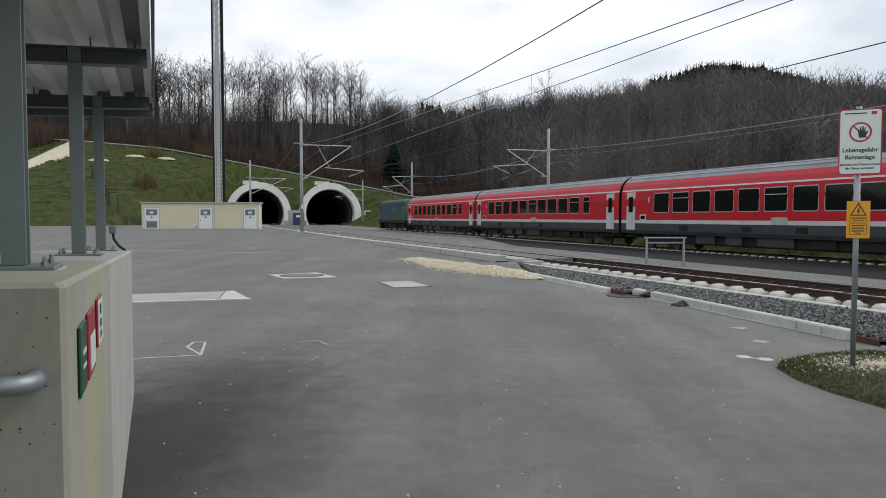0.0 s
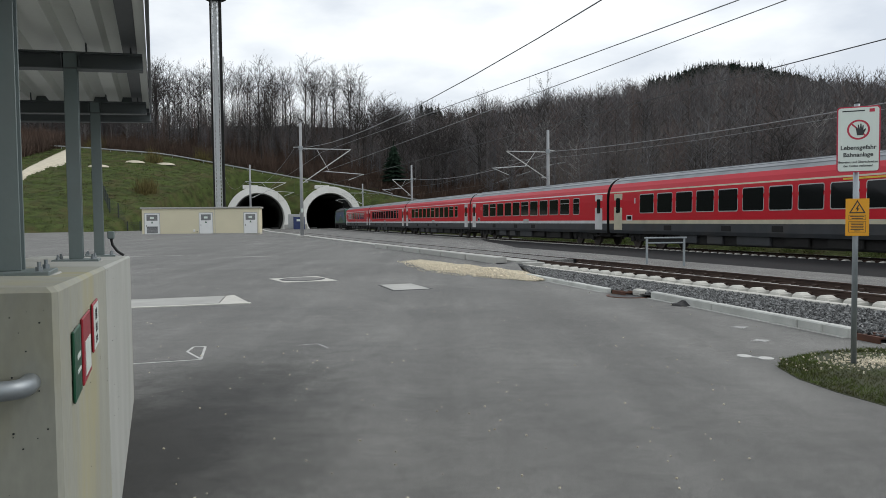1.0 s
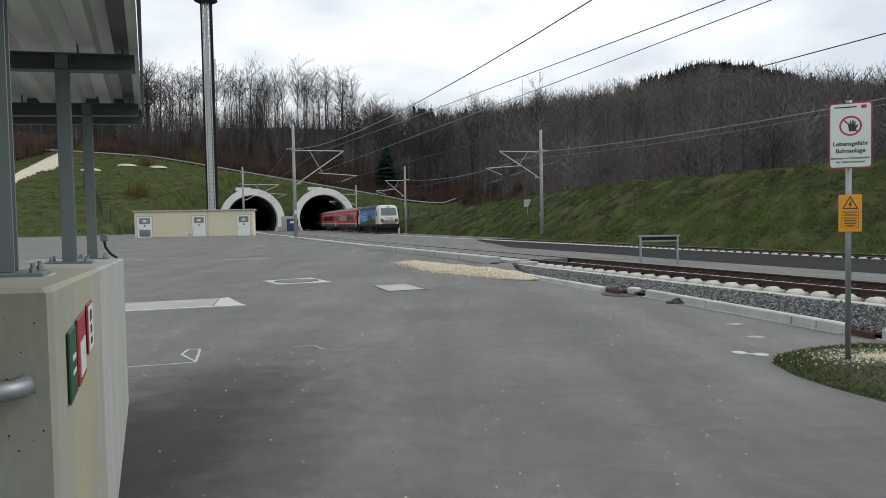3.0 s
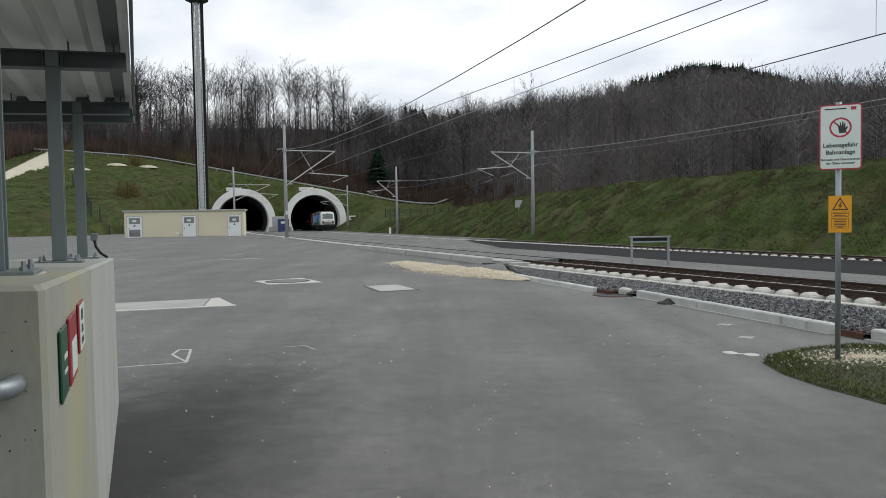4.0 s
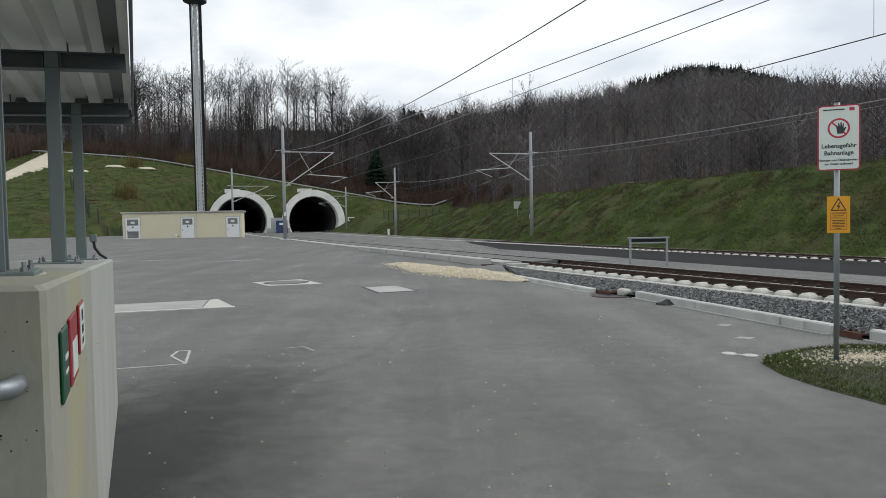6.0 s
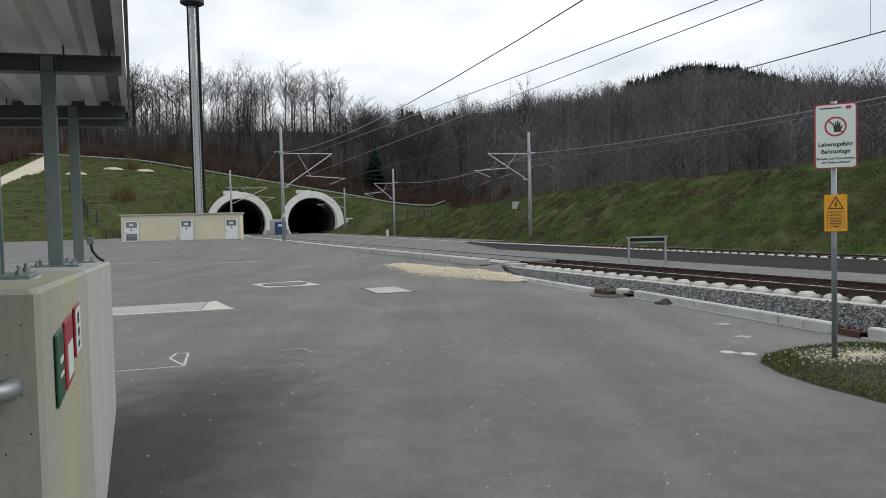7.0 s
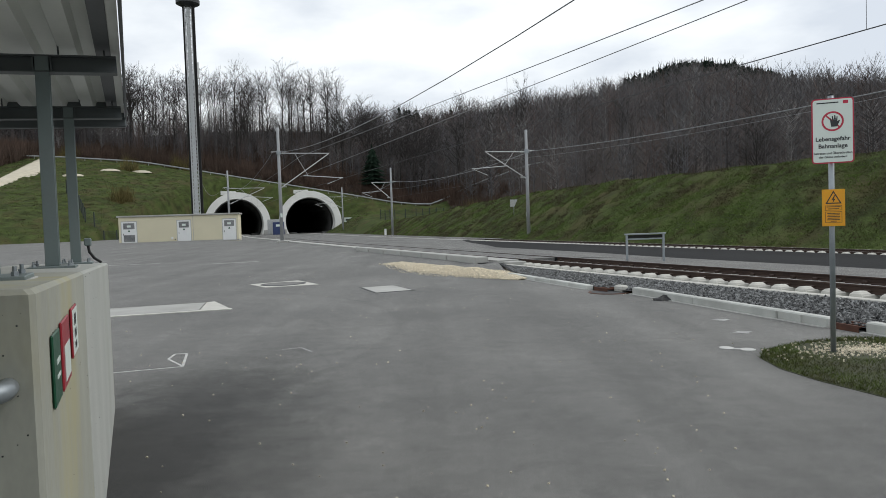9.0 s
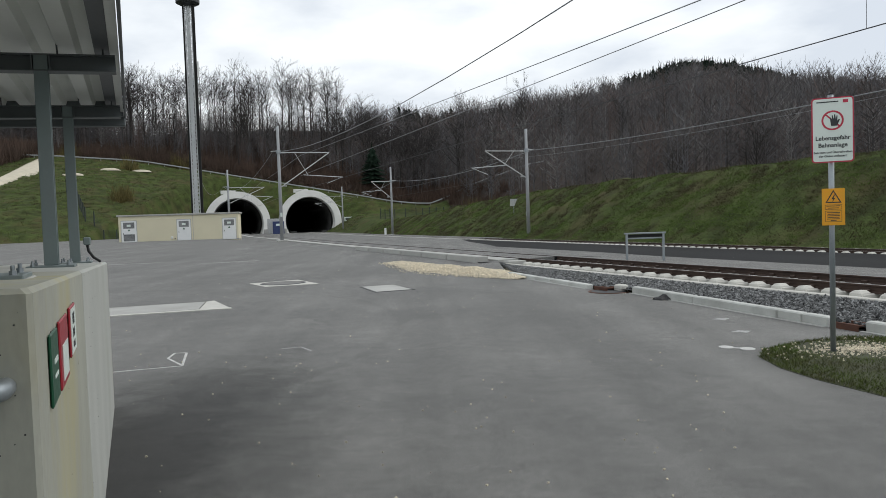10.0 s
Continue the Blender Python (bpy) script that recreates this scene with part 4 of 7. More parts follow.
def kerb_run(points, size, name="kerb", length=1.0, label="pale concrete kerb stones along the ballast"):
    root = thing(name, label, "kerb", kind="structure")
    (x0, y0), (x1, y1) = points
    total = math.hypot(x1 - x0, y1 - y0)
    n = max(1, round(total / length))
    d = total / n
    yaw = math.degrees(math.atan2(-(x1 - x0), y1 - y0))
    me = Mesh().box((0, 0, size[1] / 2 - 0.15), (size[0], d - 0.008, size[1] + 0.3), 0.018).data("kerb_stone", M_KERB)
    for i in range(n):
        t = (i + 0.5) / n
        part("kerb_stone", me, None, root, at=Matrix.Translation((x0 + (x1 - x0) * t, y0 + (y1 - y0) * t, 0)) @ pose(0, 0, 0, 0, 0, yaw + (i % 3 - 1) * 0.2))
    foot = Mesh().box((0, 0, -0.004), (0.07, total, 0.03), 0.004)
    part("mortar_joint", foot, M_CONCRETE_GREY, root, at=Matrix.Translation(((x0 + x1) / 2 - size[0] * 0.72, (y0 + y1) / 2, 0)) @ pose(0, 0, 0, 0, 0, yaw))
    return root


kerb_run([(2.50, 20.9), (3.80, 16.25)], (0.16, 0.105))
kerb_run([(4.48, 15.05), (5.50, 10.86)], (0.16, 0.145), length=2.2)
kerb_run([(5.503, 10.85), (5.74, 9.87)], (0.16, 0.145), length=0.5)
kerb_run([(5.98, 9.40), (7.0, 5.0)], (0.16, 0.145))


def drain(x, y, yaw, w, l):
    root = thing("drain_channel", "rust-brown steel drain channel in the gap between kerbs", "drain", Matrix.Translation((x, y, 0)) @ pose(0, 0, 0, 0, 0, yaw))
    for sx in (-1, 1):
        part("side_plate", Mesh().box((sx * w / 2, 0, 0.01), (0.03, l, 0.16), 0.005), M_RUST, root)
    part("channel_floor", Mesh().box((0, 0, 0.0), (w - 0.04, l - 0.02, 0.03)), M_BLACK, root)
    for k in range(4):
        part("cross_bar", Mesh().box((0, -l / 2 + l * (k + 0.5) / 4, 0.06), (w - 0.04, 0.025, 0.03), 0.004), M_RUST, root)
    return root


drain(4.04, 15.82, 20, 0.26, 0.5)
drain(5.90, 9.63, 13, 0.26, 0.42)
lid_ = thing("rusty_cover", "flat rust-brown steel cover plate on the asphalt by the drain", "cover", Matrix.Translation((4.05, 15.52, 0)) @ pose(0, 0, 0, 0, 0, -15))
part("plate", Mesh().tube([(0, 0, -0.02), (0, 0, 0.012)], 0.46, 28), M_RUST, lid_)
part("rim", Mesh().tube([(0, 0, -0.02), (0, 0, 0.016)], 0.40, 28), M_IRON, lid_)
cap_ = thing("loose_stone_block", "small broken concrete block beside the drain", "block", Matrix.Translation((4.32, 15.55, 0)) @ pose(0, 0, 0, 0, 0, 25))
part("block", Mesh().box((0, 0, 0.07), (0.2, 0.28, 0.16), 0.03), M_SLEEPER, cap_)

# dark crumpled rag by the kerb
rag = Mesh()
rr_ = random.Random(8)
rings = []
for z, r in ((0, 0.26), (0.04, 0.2), (0.07, 0.12), (0.11, 0.06), (0.125, 0.02)):
    rings.append([(math.cos(a) * r * rr_.uniform(0.75, 1.2) * 1.2, math.sin(a) * r * rr_.uniform(0.7, 1.2), z * rr_.uniform(0.9, 1.1)) for a in (2 * math.pi * k / 12 for k in range(12))])
rag.loft(rings)
solid("crumpled_tarp", rag, M_BLACK, "crumpled black tarpaulin scrap lying by the kerb", "tarp", Matrix.Translation((4.66, 13.75, 0.0)) @ Matrix.Scale(0.8, 4))


def stones(name, label, places, sizes, material, seed):
    """Many small broken stones as one mesh."""
    rng = np.random.default_rng(seed)
    n = len(places)
    base = np.array([(1, 0, 0), (-1, 0, 0), (0, 1, 0), (0, -1, 0), (0, 0, 1), (0, 0, -1)], float)
    faces = np.array([(0, 2, 4), (2, 1, 4), (1, 3, 4), (3, 0, 4), (2, 0, 5), (1, 2, 5), (3, 1, 5), (0, 3, 5)])
    q = rng.normal(size=(n, 3, 3))
    q, _ = np.linalg.qr(q)
    v = base[None] * (rng.uniform(0.75, 1.15, (n, 6, 1)) * np.asarray(sizes)[:, None, None])
    v = np.einsum("nij,nkj->nki", q, v) + rng.normal(0, 0.09, (n, 6, 3)) * np.asarray(sizes)[:, None, None] + np.asarray(places)[:, None]
    f = faces[None] + np.arange(n)[:, None, None] * 6
    me = bpy.data.meshes.new(name)
    me.from_pydata(v.reshape(-1, 3).tolist(), [], f.reshape(-1, 3).tolist())
    me.materials.append(material)
    return tagged(new(name, me), label, "stones", kind="stuff")


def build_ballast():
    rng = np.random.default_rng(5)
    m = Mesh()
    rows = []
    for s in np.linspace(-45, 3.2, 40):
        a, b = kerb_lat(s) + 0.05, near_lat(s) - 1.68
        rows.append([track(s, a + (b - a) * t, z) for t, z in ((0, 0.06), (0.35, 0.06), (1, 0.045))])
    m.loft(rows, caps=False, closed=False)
    solid("ballast_bed", m, M_BALLAST_BED, "bed under the ballast between kerb and slab track, coloured dark for shade between stones", "ballast", kind="structure")
    pts, sz = [], []
    for _ in range(22000):
        s = -17 + 20 * rng.random() ** 0.8
        t = rng.random()
        a, b = kerb_lat(s) + 0.12, near_lat(s) - 1.80
        z = np.interp(t, [0, 0.35, 1], [0.06, 0.06, 0.045])
        p = track(s, a + (b - a) * t, z + rng.uniform(-0.005, 0.03))
        pts.append(tuple(p))
        sz.append(rng.uniform(0.02, 0.043))
    stones("ballast_stones", "loose grey ballast stones beside the track", pts, sz, M_BALLAST, 6)


build_ballast()


def build_gravel_heap():
    """Low spill of yellow limestone over the kerb and yard edge."""
    rng = np.random.default_rng(9)
    spine = [(-1.2, 29.6, 0.5, 0.02), (-0.15, 26.4, 0.8, 0.06), (0.75, 24.2, 1.05, 0.09), (1.7, 22.2, 0.95, 0.09), (2.35, 20.7, 0.6, 0.05), (2.75, 19.5, 0.25, 0.02)]
    xs, ys, ws, hs = map(list, zip(*spine))
    rows = []
    pts, sz = [], []
    for k in range(60):
        u = k / 59 * 5
        x, y, w, h = (np.interp(u, range(6), c) for c in (xs, ys, ws, hs))
        row = []
        for t in np.linspace(-1, 1, 11):
            prof = max(0.0, 1 - t * t) * h * (1 + 0.35 * math.sin(u * 7.3 + t * 4)) + rng.normal(0, 0.008)
            row.append((x + t * w * 0.92, y + t * w * 0.42, 0.012 + max(prof, 0) if abs(t) < 0.99 else -0.02))
        rows.append(row)
    m = Mesh().loft(rows, caps=False, closed=False)
    solid("gravel_heap", m, M_GRAVEL_BED, "low heap of yellow limestone gravel spilled along the yard edge", "gravel heap")
    for _ in range(11000):
        u = rng.uniform(0, 5)
        t = np.clip(rng.normal(0, 0.6), -1.5, 1.5)
        x, y, w, h = (np.interp(u, range(6), c) for c in (xs, ys, ws, hs))
        pr = max(0.0, 1 - t * t) * h * (1 + 0.35 * math.sin(u * 7.3 + t * 4))
        pts.append((x + t * w * 0.92, y + t * w * 0.42, 0.015 + pr + rng.uniform(0, 0.015)))
        sz.append(rng.uniform(0.008, 0.028) if rng.random() < 0.93 else rng.uniform(0.03, 0.045))
    stones("gravel_stones", "loose yellow limestone stones on the heap", pts, sz, M_GRAVEL, 10)


build_gravel_heap()


def trough_run():
    """Precast concrete beams beside the paved-in track."""
    root = thing("cable_trough", "row of pale precast concrete trough beams beside the track", "cable trough")
    s = 3.4
    for length in (2.9, 2.9, 2.9, 2.9, 2.9, 2.9):
        lat = near_lat(s) - 2.15
        part("trough_beam", Mesh().box((0, length / 2, 0.09), (0.5, length - 0.02, 0.36), 0.02), M_CONCRETE_GREY, root, at=s_place(s, lat, 0.07))
        s += length
    end = part("end_cover", Mesh().box((0.35, -0.4, 0.06), (0.7, 0.5, 0.22), 0.02), M_CONCRETE_GREY, root, at=s_place(3.0, near_lat(3) - 1.6, 0.0))
    # solid block whose black stands for shade in the gap at the trough's end
    part("shaded_gap_block", Mesh().box((0, -0.2, 0.04), (0.5, 0.3, 0.2)), M_BLACK, root, at=s_place(3.4, near_lat(3.4) - 2.1, 0.0))


trough_run()


# ---- markings, covers and slabs on the asphalt ----
def paint(name, label, poly, material=M_LINE, z=0.004):
    zs = [float(yard_z(*along_lat(x, y))) for x, y in poly]
    m = Mesh()
    m.loft([[(x, y, h - 0.02) for (x, y), h in zip(poly, zs)], [(x, y, h + z) for (x, y), h in zip(poly, zs)]])
    return solid(name, m, material, label, "marking")


def paint_line(name, label, pts, w, material=M_LINE):
    root = thing(name, label, "marking")
    for (xa, ya), (xb, yb) in zip(pts, pts[1:]):
        l = math.hypot(xb - xa, yb - ya)
        yaw = math.degrees(math.atan2(-(xb - xa), yb - ya))
        zc = float(yard_z(*along_lat((xa + xb) / 2, (ya + yb) / 2)))
        part("stroke", Mesh().box((0, 0, -0.006), (w, l, 0.02)), material, root, at=Matrix.Translation(((xa + xb) / 2, (ya + yb) / 2, zc)) @ pose(0, 0, 0, 0, 0, yaw))
    return root


channel = thing("drainage_slab", "long pale concrete drainage slab set flush in the asphalt", "slab", kind="structure")
for poly, mt in (([(-9.6, 13.35), (-9.9, 14.85), (-5.05, 16.35), (-4.75, 14.9)], M_CONCRETE_GREY), ([(-4.72, 14.9), (-5.02, 16.36), (-4.90, 16.55), (-4.03, 14.78)], M_SLEEPER)):
    part("slab_piece", Mesh().plate(poly, -0.1, 0.012), mt, channel)
part("slab_edge", Mesh().plate([(-9.55, 13.3), (-9.6, 13.42), (-4.1, 14.98), (-4.03, 14.82)], -0.1, 0.016), M_SLEEPER, channel)
man = thing("manhole_cover", "round iron-framed cover in a pale concrete surround set in asphalt", "manhole cover", Matrix.Translation((-4.05, 20.6, 0)))
part("surround", Mesh().plate([(-1.18, 0.59), (-0.43, -0.7), (1.01, -0.29), (0.10, 1.47)], -0.1, 0.008), M_SLEEPER, man)
ring_ = part("iron_frame", Mesh().tube([(-0.12, 0.3, -0.1), (-0.12, 0.3, 0.012)], 0.66, 36), M_IRON, man)
part("lid", Mesh().tube([(-0.12, 0.3, -0.1), (-0.12, 0.3, 0.017)], 0.53, 36), M_LID, ring_, "grey concrete-filled lid")
slab_t = thing("cover_slab", "square pale concrete cover slab with iron corners in the asphalt", "cover slab")
part("slab", Mesh().plate([(-1.68, 18.79), (-0.87, 19.11), (-0.34, 17.63), (-1.2, 17.28)], -0.1, 0.01), M_CONCRETE_GREY, slab_t)
part("frame", Mesh().plate([(-1.76, 18.83), (-0.86, 19.18), (-0.25, 17.6), (-1.22, 17.2)], -0.1, 0.006), M_IRON, slab_t)
paint_line("bay_marking", "faint worn white line on the asphalt", [(-10.26, 34.6), (-8.25, 35.45)], 0.12)
paint_line("bay_marking", "faint worn white line on the asphalt", [(-16.6, 36.4), (-13.66, 36.85)], 0.12)
paint_line("chalk_line", "thin chalk line with a hooked end on the asphalt", [(-3.95, 8.52), (-3.03, 8.8), (-3.28, 9.72), (-3.44, 9.72), (-3.40, 9.35), (-3.06, 8.86)], 0.032, M_LINE)
paint_line("chalk_scribble", "thin broken chalk scribble on the asphalt", [(-2.0, 9.75), (-1.75, 9.85), (-1.55, 9.5)], 0.03, M_CHALK)
foot_ = thing("spray_mark", "two pale sprayed survey blobs on the asphalt", "marking")
for x, y in ((3.71, 8.68), (3.91, 8.53)):
    part("blob", Mesh().plate([(x + 0.08 * math.cos(a) * 1.1, y + 0.10 * math.sin(a)) for a in (2 * math.pi * k / 14 for k in range(14))], -0.02, 0.004), M_LINE, foot_)
part("blob", Mesh().plate([(3.75, 8.66), (3.88, 8.58), (3.87, 8.53), (3.73, 8.61)], -0.02, 0.0035), M_LINE, foot_)
for cx_, cy_, a_ in ((4.4, 9.75, 0.3), (4.6, 10.95, 0.5)):
    pts_ = [(cx_ + 0.13 * math.cos(q) * (1 + 0.35 * math.sin(3 * q)), cy_ + 0.09 * math.sin(q) * (1 + 0.4 * math.cos(4 * q))) for q in (2 * math.pi * k / 12 for k in range(12))]
    paint("worn_paint_patch", "worn pale paint patch on the asphalt", pts_, M_CHALK)


def crumbs():
    rng = np.random.default_rng(12)
    pts, sz = [], []
    for _ in range(420):
        y = rng.uniform(2.5, 26)
        x = rng.uniform(-0.42 * y, 0.45 * y)
        pts.append((x, y, 0.004))
        sz.append(rng.uniform(0.004, 0.014))
    stones("yard_grit", "scattered pale grit on the asphalt", pts, sz, M_GRAVEL, 13)


crumbs()


# ---- grass island under the sign ----
def build_island():
    poly = [(3.80, 8.0), (4.05, 8.42), (4.61, 8.76), (5.42, 9.02), (5.88, 8.8), (6.6, 6.0), (8.5, 2.0), (7.0, 0.5), (4.6, 4.0), (4.02, 6.15), (3.82, 6.84), (3.74, 7.4)]
    n = len(poly)
    cx_, cy_ = 5.2, 6.9
    rings = []
    for k, h in ((1.0, 0.004), (0.93, 0.02), (0.7, 0.03), (0.3, 0.035)):
        rings.append([(cx_ + (x - cx_) * k, cy_ + (y - cy_) * k, h) for x, y in poly])
    m = Mesh().loft([[(x, y, -0.1) for x, y, _ in rings[0]]] + rings)
    isl = solid("grass_island", m, M_SOIL, "soil island with short grass and gravel beside the kerb", "verge", kind="structure")
    rng = np.random.default_rng(21)

    def inside(x, y):
        c = False
        for i in range(n):
            (xa, ya), (xb, yb) = poly[i], poly[i - 1]
            if (ya > y) != (yb > y) and x < (xb - xa) * (y - ya) / (yb - ya) + xa:
                c = not c
        return c

    vs, fs = [], []
    for _ in range(70000):
        x, y = rng.uniform(3.7, 6.9), rng.uniform(4.2, 9.4)
        if not inside(x, y) or (math.hypot(x - 4.95, y - 8.15) < 0.6 and rng.random() < 0.8):
            continue
        h, a, lean = rng.uniform(0.015, 0.05), rng.uniform(0, 6.28), rng.normal(0, 0.03, 2)
        w = rng.uniform(0.003, 0.006)
        k = len(vs)
        z = 0.008 if not inside(x - 0.1, y) else 0.018
        vs += [(x - w * math.cos(a), y - w * math.sin(a), z), (x + w * math.cos(a), y + w * math.sin(a), z), (x + lean[0], y + lean[1], z + h)]
        fs.append((k, k + 1, k + 2))
    me = bpy.data.meshes.new("verge_grass")
    me.from_pydata(vs, [], fs)
    me.materials.append(M_VERGE)
    tagged(new("verge_grass", me), "short green grass blades on the island", "grass", kind="stuff")
    pts, sz = [], []
    for _ in range(1000):
        r, a = abs(rng.normal(0, 0.3)), rng.uniform(0, 6.28)
        x, y = 5.05 + r * math.cos(a) * 1.5, 8.1 + r * math.sin(a)
        if inside(x, y):
            pts.append((x, y, 0.034))
            sz.append(rng.uniform(0.006, 0.019))
    for _ in range(60):
        x, y = rng.uniform(3.75, 5.9), rng.uniform(5, 9.4)
        if inside(x, y) and not inside(x - 0.12, y + 0.12):
            pts.append((x, y, 0.02))
            sz.append(rng.uniform(0.006, 0.014))
    stones("verge_gravel", "pale limestone chips round the sign pole", pts, sz, M_GRAVEL, 22)


M_SOIL = mat("dark_verge_soil", (0.05, 0.06, 0.025), (0.035, 0.035, 0.02), 0.95, scale=5, fine=40, bump=0.6, depth=0.03)
build_island()


# ---- low barrier frame between the tracks ----
bar_at = Matrix.Translation((6.93, 24.1, 0.0)) @ pose(0, 0, 0, 0, 0, 1)
bar_ = thing("barrier_frame", "low galvanised barrier frame with a cross panel beside the track", "barrier", bar_at)
for x in (0.0, 1.27):
    part("leg", Mesh().box((x, 0, 0.49), (0.07, 0.06, 1.06), 0.006), M_GALV, bar_)
    part("foot_plate", Mesh().box((x, 0, 0.015), (0.16, 0.14, 0.03), 0.004), M_GALV, bar_)
part("top_rail", Mesh().box((0.635, 0, 1.03), (1.44, 0.09, 0.05), 0.008), M_GALV, bar_)
part("panel", Mesh().box((0.635, 0.01, 0.94), (1.20, 0.04, 0.10), 0.006), M_UNDER, bar_, "dark lower panel")
part("lower_rail", Mesh().box((0.635, 0, 0.86), (1.20, 0.05, 0.05), 0.006), M_GALV, bar_)


# ---- technical building ----
def build_house():
    zb = 0.24
    at = Matrix.Translation((-37.8, 89.0, zb)) @ pose(0, 0, 0, 0, 0, 8)
    root = thing("technical_building", "low cream flat-roofed technical building with white metal doors", "building", at)
    L, D, H = 14.37, 3.0, 3.25
    part("wall_block", Mesh().box((L / 2, D / 2, H / 2 - 0.1), (L, D, H + 0.2), 0.03), M_BUILDING, root)
    roof = part("roof_edge", Mesh().box((L / 2, D / 2, H + 0.07), (L + 0.35, D + 0.35, 0.2), 0.03), M_CONCRETE_GREY, root, "grey flat roof edge")
    part("plinth", Mesh().box((L / 2, D / 2, 0.02), (L + 0.06, D + 0.06, 0.12), 0.01), M_CONCRETE_GREY, root)
    part("panel_joint", Mesh().box((8.85, -0.005, H / 2), (0.05, 0.03, H)), M_CONCRETE_GREY, root)
    for x0, w, two in ((0.35, 1.75, True), (6.95, 1.6, False), (12.45, 1.6, False)):
        d = part("door", Mesh().box((x0 + w / 2, -0.03, 1.33), (w, 0.07, 2.62), 0.01), M_WHITE, root, "white metal door with louvre")
        part("door_frame", Mesh().box((x0 + w / 2, -0.012, 1.36), (w + 0.14, 0.05, 2.74), 0.01), M_GREY, d)
        for zc, h in (((2.12, 0.75), (0.6, 0.85)) if two else ((2.12, 0.75),)):
            part("louvre", Mesh().box((x0 + w / 2, -0.066, zc), (w * 0.75, 0.02, h), 0.005), M_LOUVRE, d)
            for k in range(6):
                part("louvre_blade", Mesh().box((x0 + w / 2, -0.085, zc - h / 2 + h * (k + 0.5) / 6), (w * 0.73, 0.03, 0.03)), M_GREY, d)
        part("notice", Mesh().box((x0 + w / 2, -0.105, 2.1), (0.45, 0.012, 0.26)), M_SIGN_WHITE, d)
        part("warning_mark", Mesh().prism([(x0 + w / 2 - 0.14, 1.42), (x0 + w / 2 + 0.14, 1.42), (x0 + w / 2, 1.68)], -0.074, -0.064), M_GREEN_SIGN, d)
        part("door_handle", Mesh().box((x0 + w * 0.12, -0.09, 1.1), (0.05, 0.06, 0.22), 0.01), M_BLACK, d)
    part("outlet_box", Mesh().box((6.3, -0.05, 0.45), (0.22, 0.12, 0.28), 0.02), M_WHITE, root)
    part("wall_lamp", Mesh().box((6.65, -0.06, 0.3), (0.12, 0.1, 0.12), 0.02), M_BLACK, root)


build_house()


# ---- lattice radio tower ----
def build_tower():
    at = Matrix.Translation((-37.8, 120.0, 0.8)) @ pose(0, 0, 0, 0, 0, 12)
    root = thing("radio_tower", "tall grey lattice radio mast with dark cable runs and antenna panel", "radio mast", at)
    H, w = 38.3, 1.05
    for sx in (-1, 1):
        for sy in (-1, 1):
            part("corner_leg", Mesh().box((sx * w / 2, sy * w / 2, H / 2 - 0.5), (0.11, 0.11, H + 1), 0.01), M_TOWER, root)
    for face in range(4):
        m = Mesh()
        rot = pose(0, 0, 0, 0, 0, 90 * face)
        z = 0.3
        k = 0
        while z < H - 0.7:
            a, b = (-w / 2, w / 2) if k % 2 else (w / 2, -w / 2)
            m.tube([(a, -w / 2, z), (b, -w / 2, z + 0.65)], 0.032, 5, m=rot)
            m.tube([(-w / 2, -w / 2, z), (w / 2, -w / 2, z)], 0.026, 5, m=rot)
            z += 0.65
            k += 1
        part("bracing", m, M_TOWER, root, "zigzag steel bracing")
    part("cable_tray", Mesh().box((-w / 2 - 0.2, -0.4, H / 2), (0.26, 0.4, H), 0.02), M_UNDER, root, "dark cable tray")
    part("cable_tray", Mesh().box((w / 2 + 0.32, -0.5, H / 2 - 0.3), (0.42, 0.6, H - 0.6), 0.02), M_UNDER, root, "dark cable tray")
    lad = Mesh()
    for sx in (-0.2, 0.2):
        lad.box((sx, 0, H / 2), (0.04, 0.04, H))
    z = 0.3
    while z < H:
        lad.box((0, 0, z), (0.4, 0.025, 0.025))
        z += 0.3
    part("ladder", lad, M_GREY, root)
    part("cable_ladder_cladding", Mesh().box((0.0, -w / 2 + 0.1, H / 2), (0.62, 0.04, H), 0.01), M_TOWER, root, "pale perforated cladding")
    part("antenna_panel", Mesh().box((w / 2 + 0.62, -0.5, 27.3), (0.42, 0.25, 2.6), 0.04), M_WHITE, root, "white antenna panel")
    part("head_platform", Mesh().tube([(0, 0, H - 0.6), (0, 0, H - 0.1), (0, 0, H + 0.5)], [0.9, 1.9, 1.9], 16), M_SKIRT, root, "dark head platform")
    part("foundation", Mesh().box((0, 0, -0.6), (2.6, 2.6, 1.4), 0.05), M_CONCRETE_GREY, root)


build_tower()


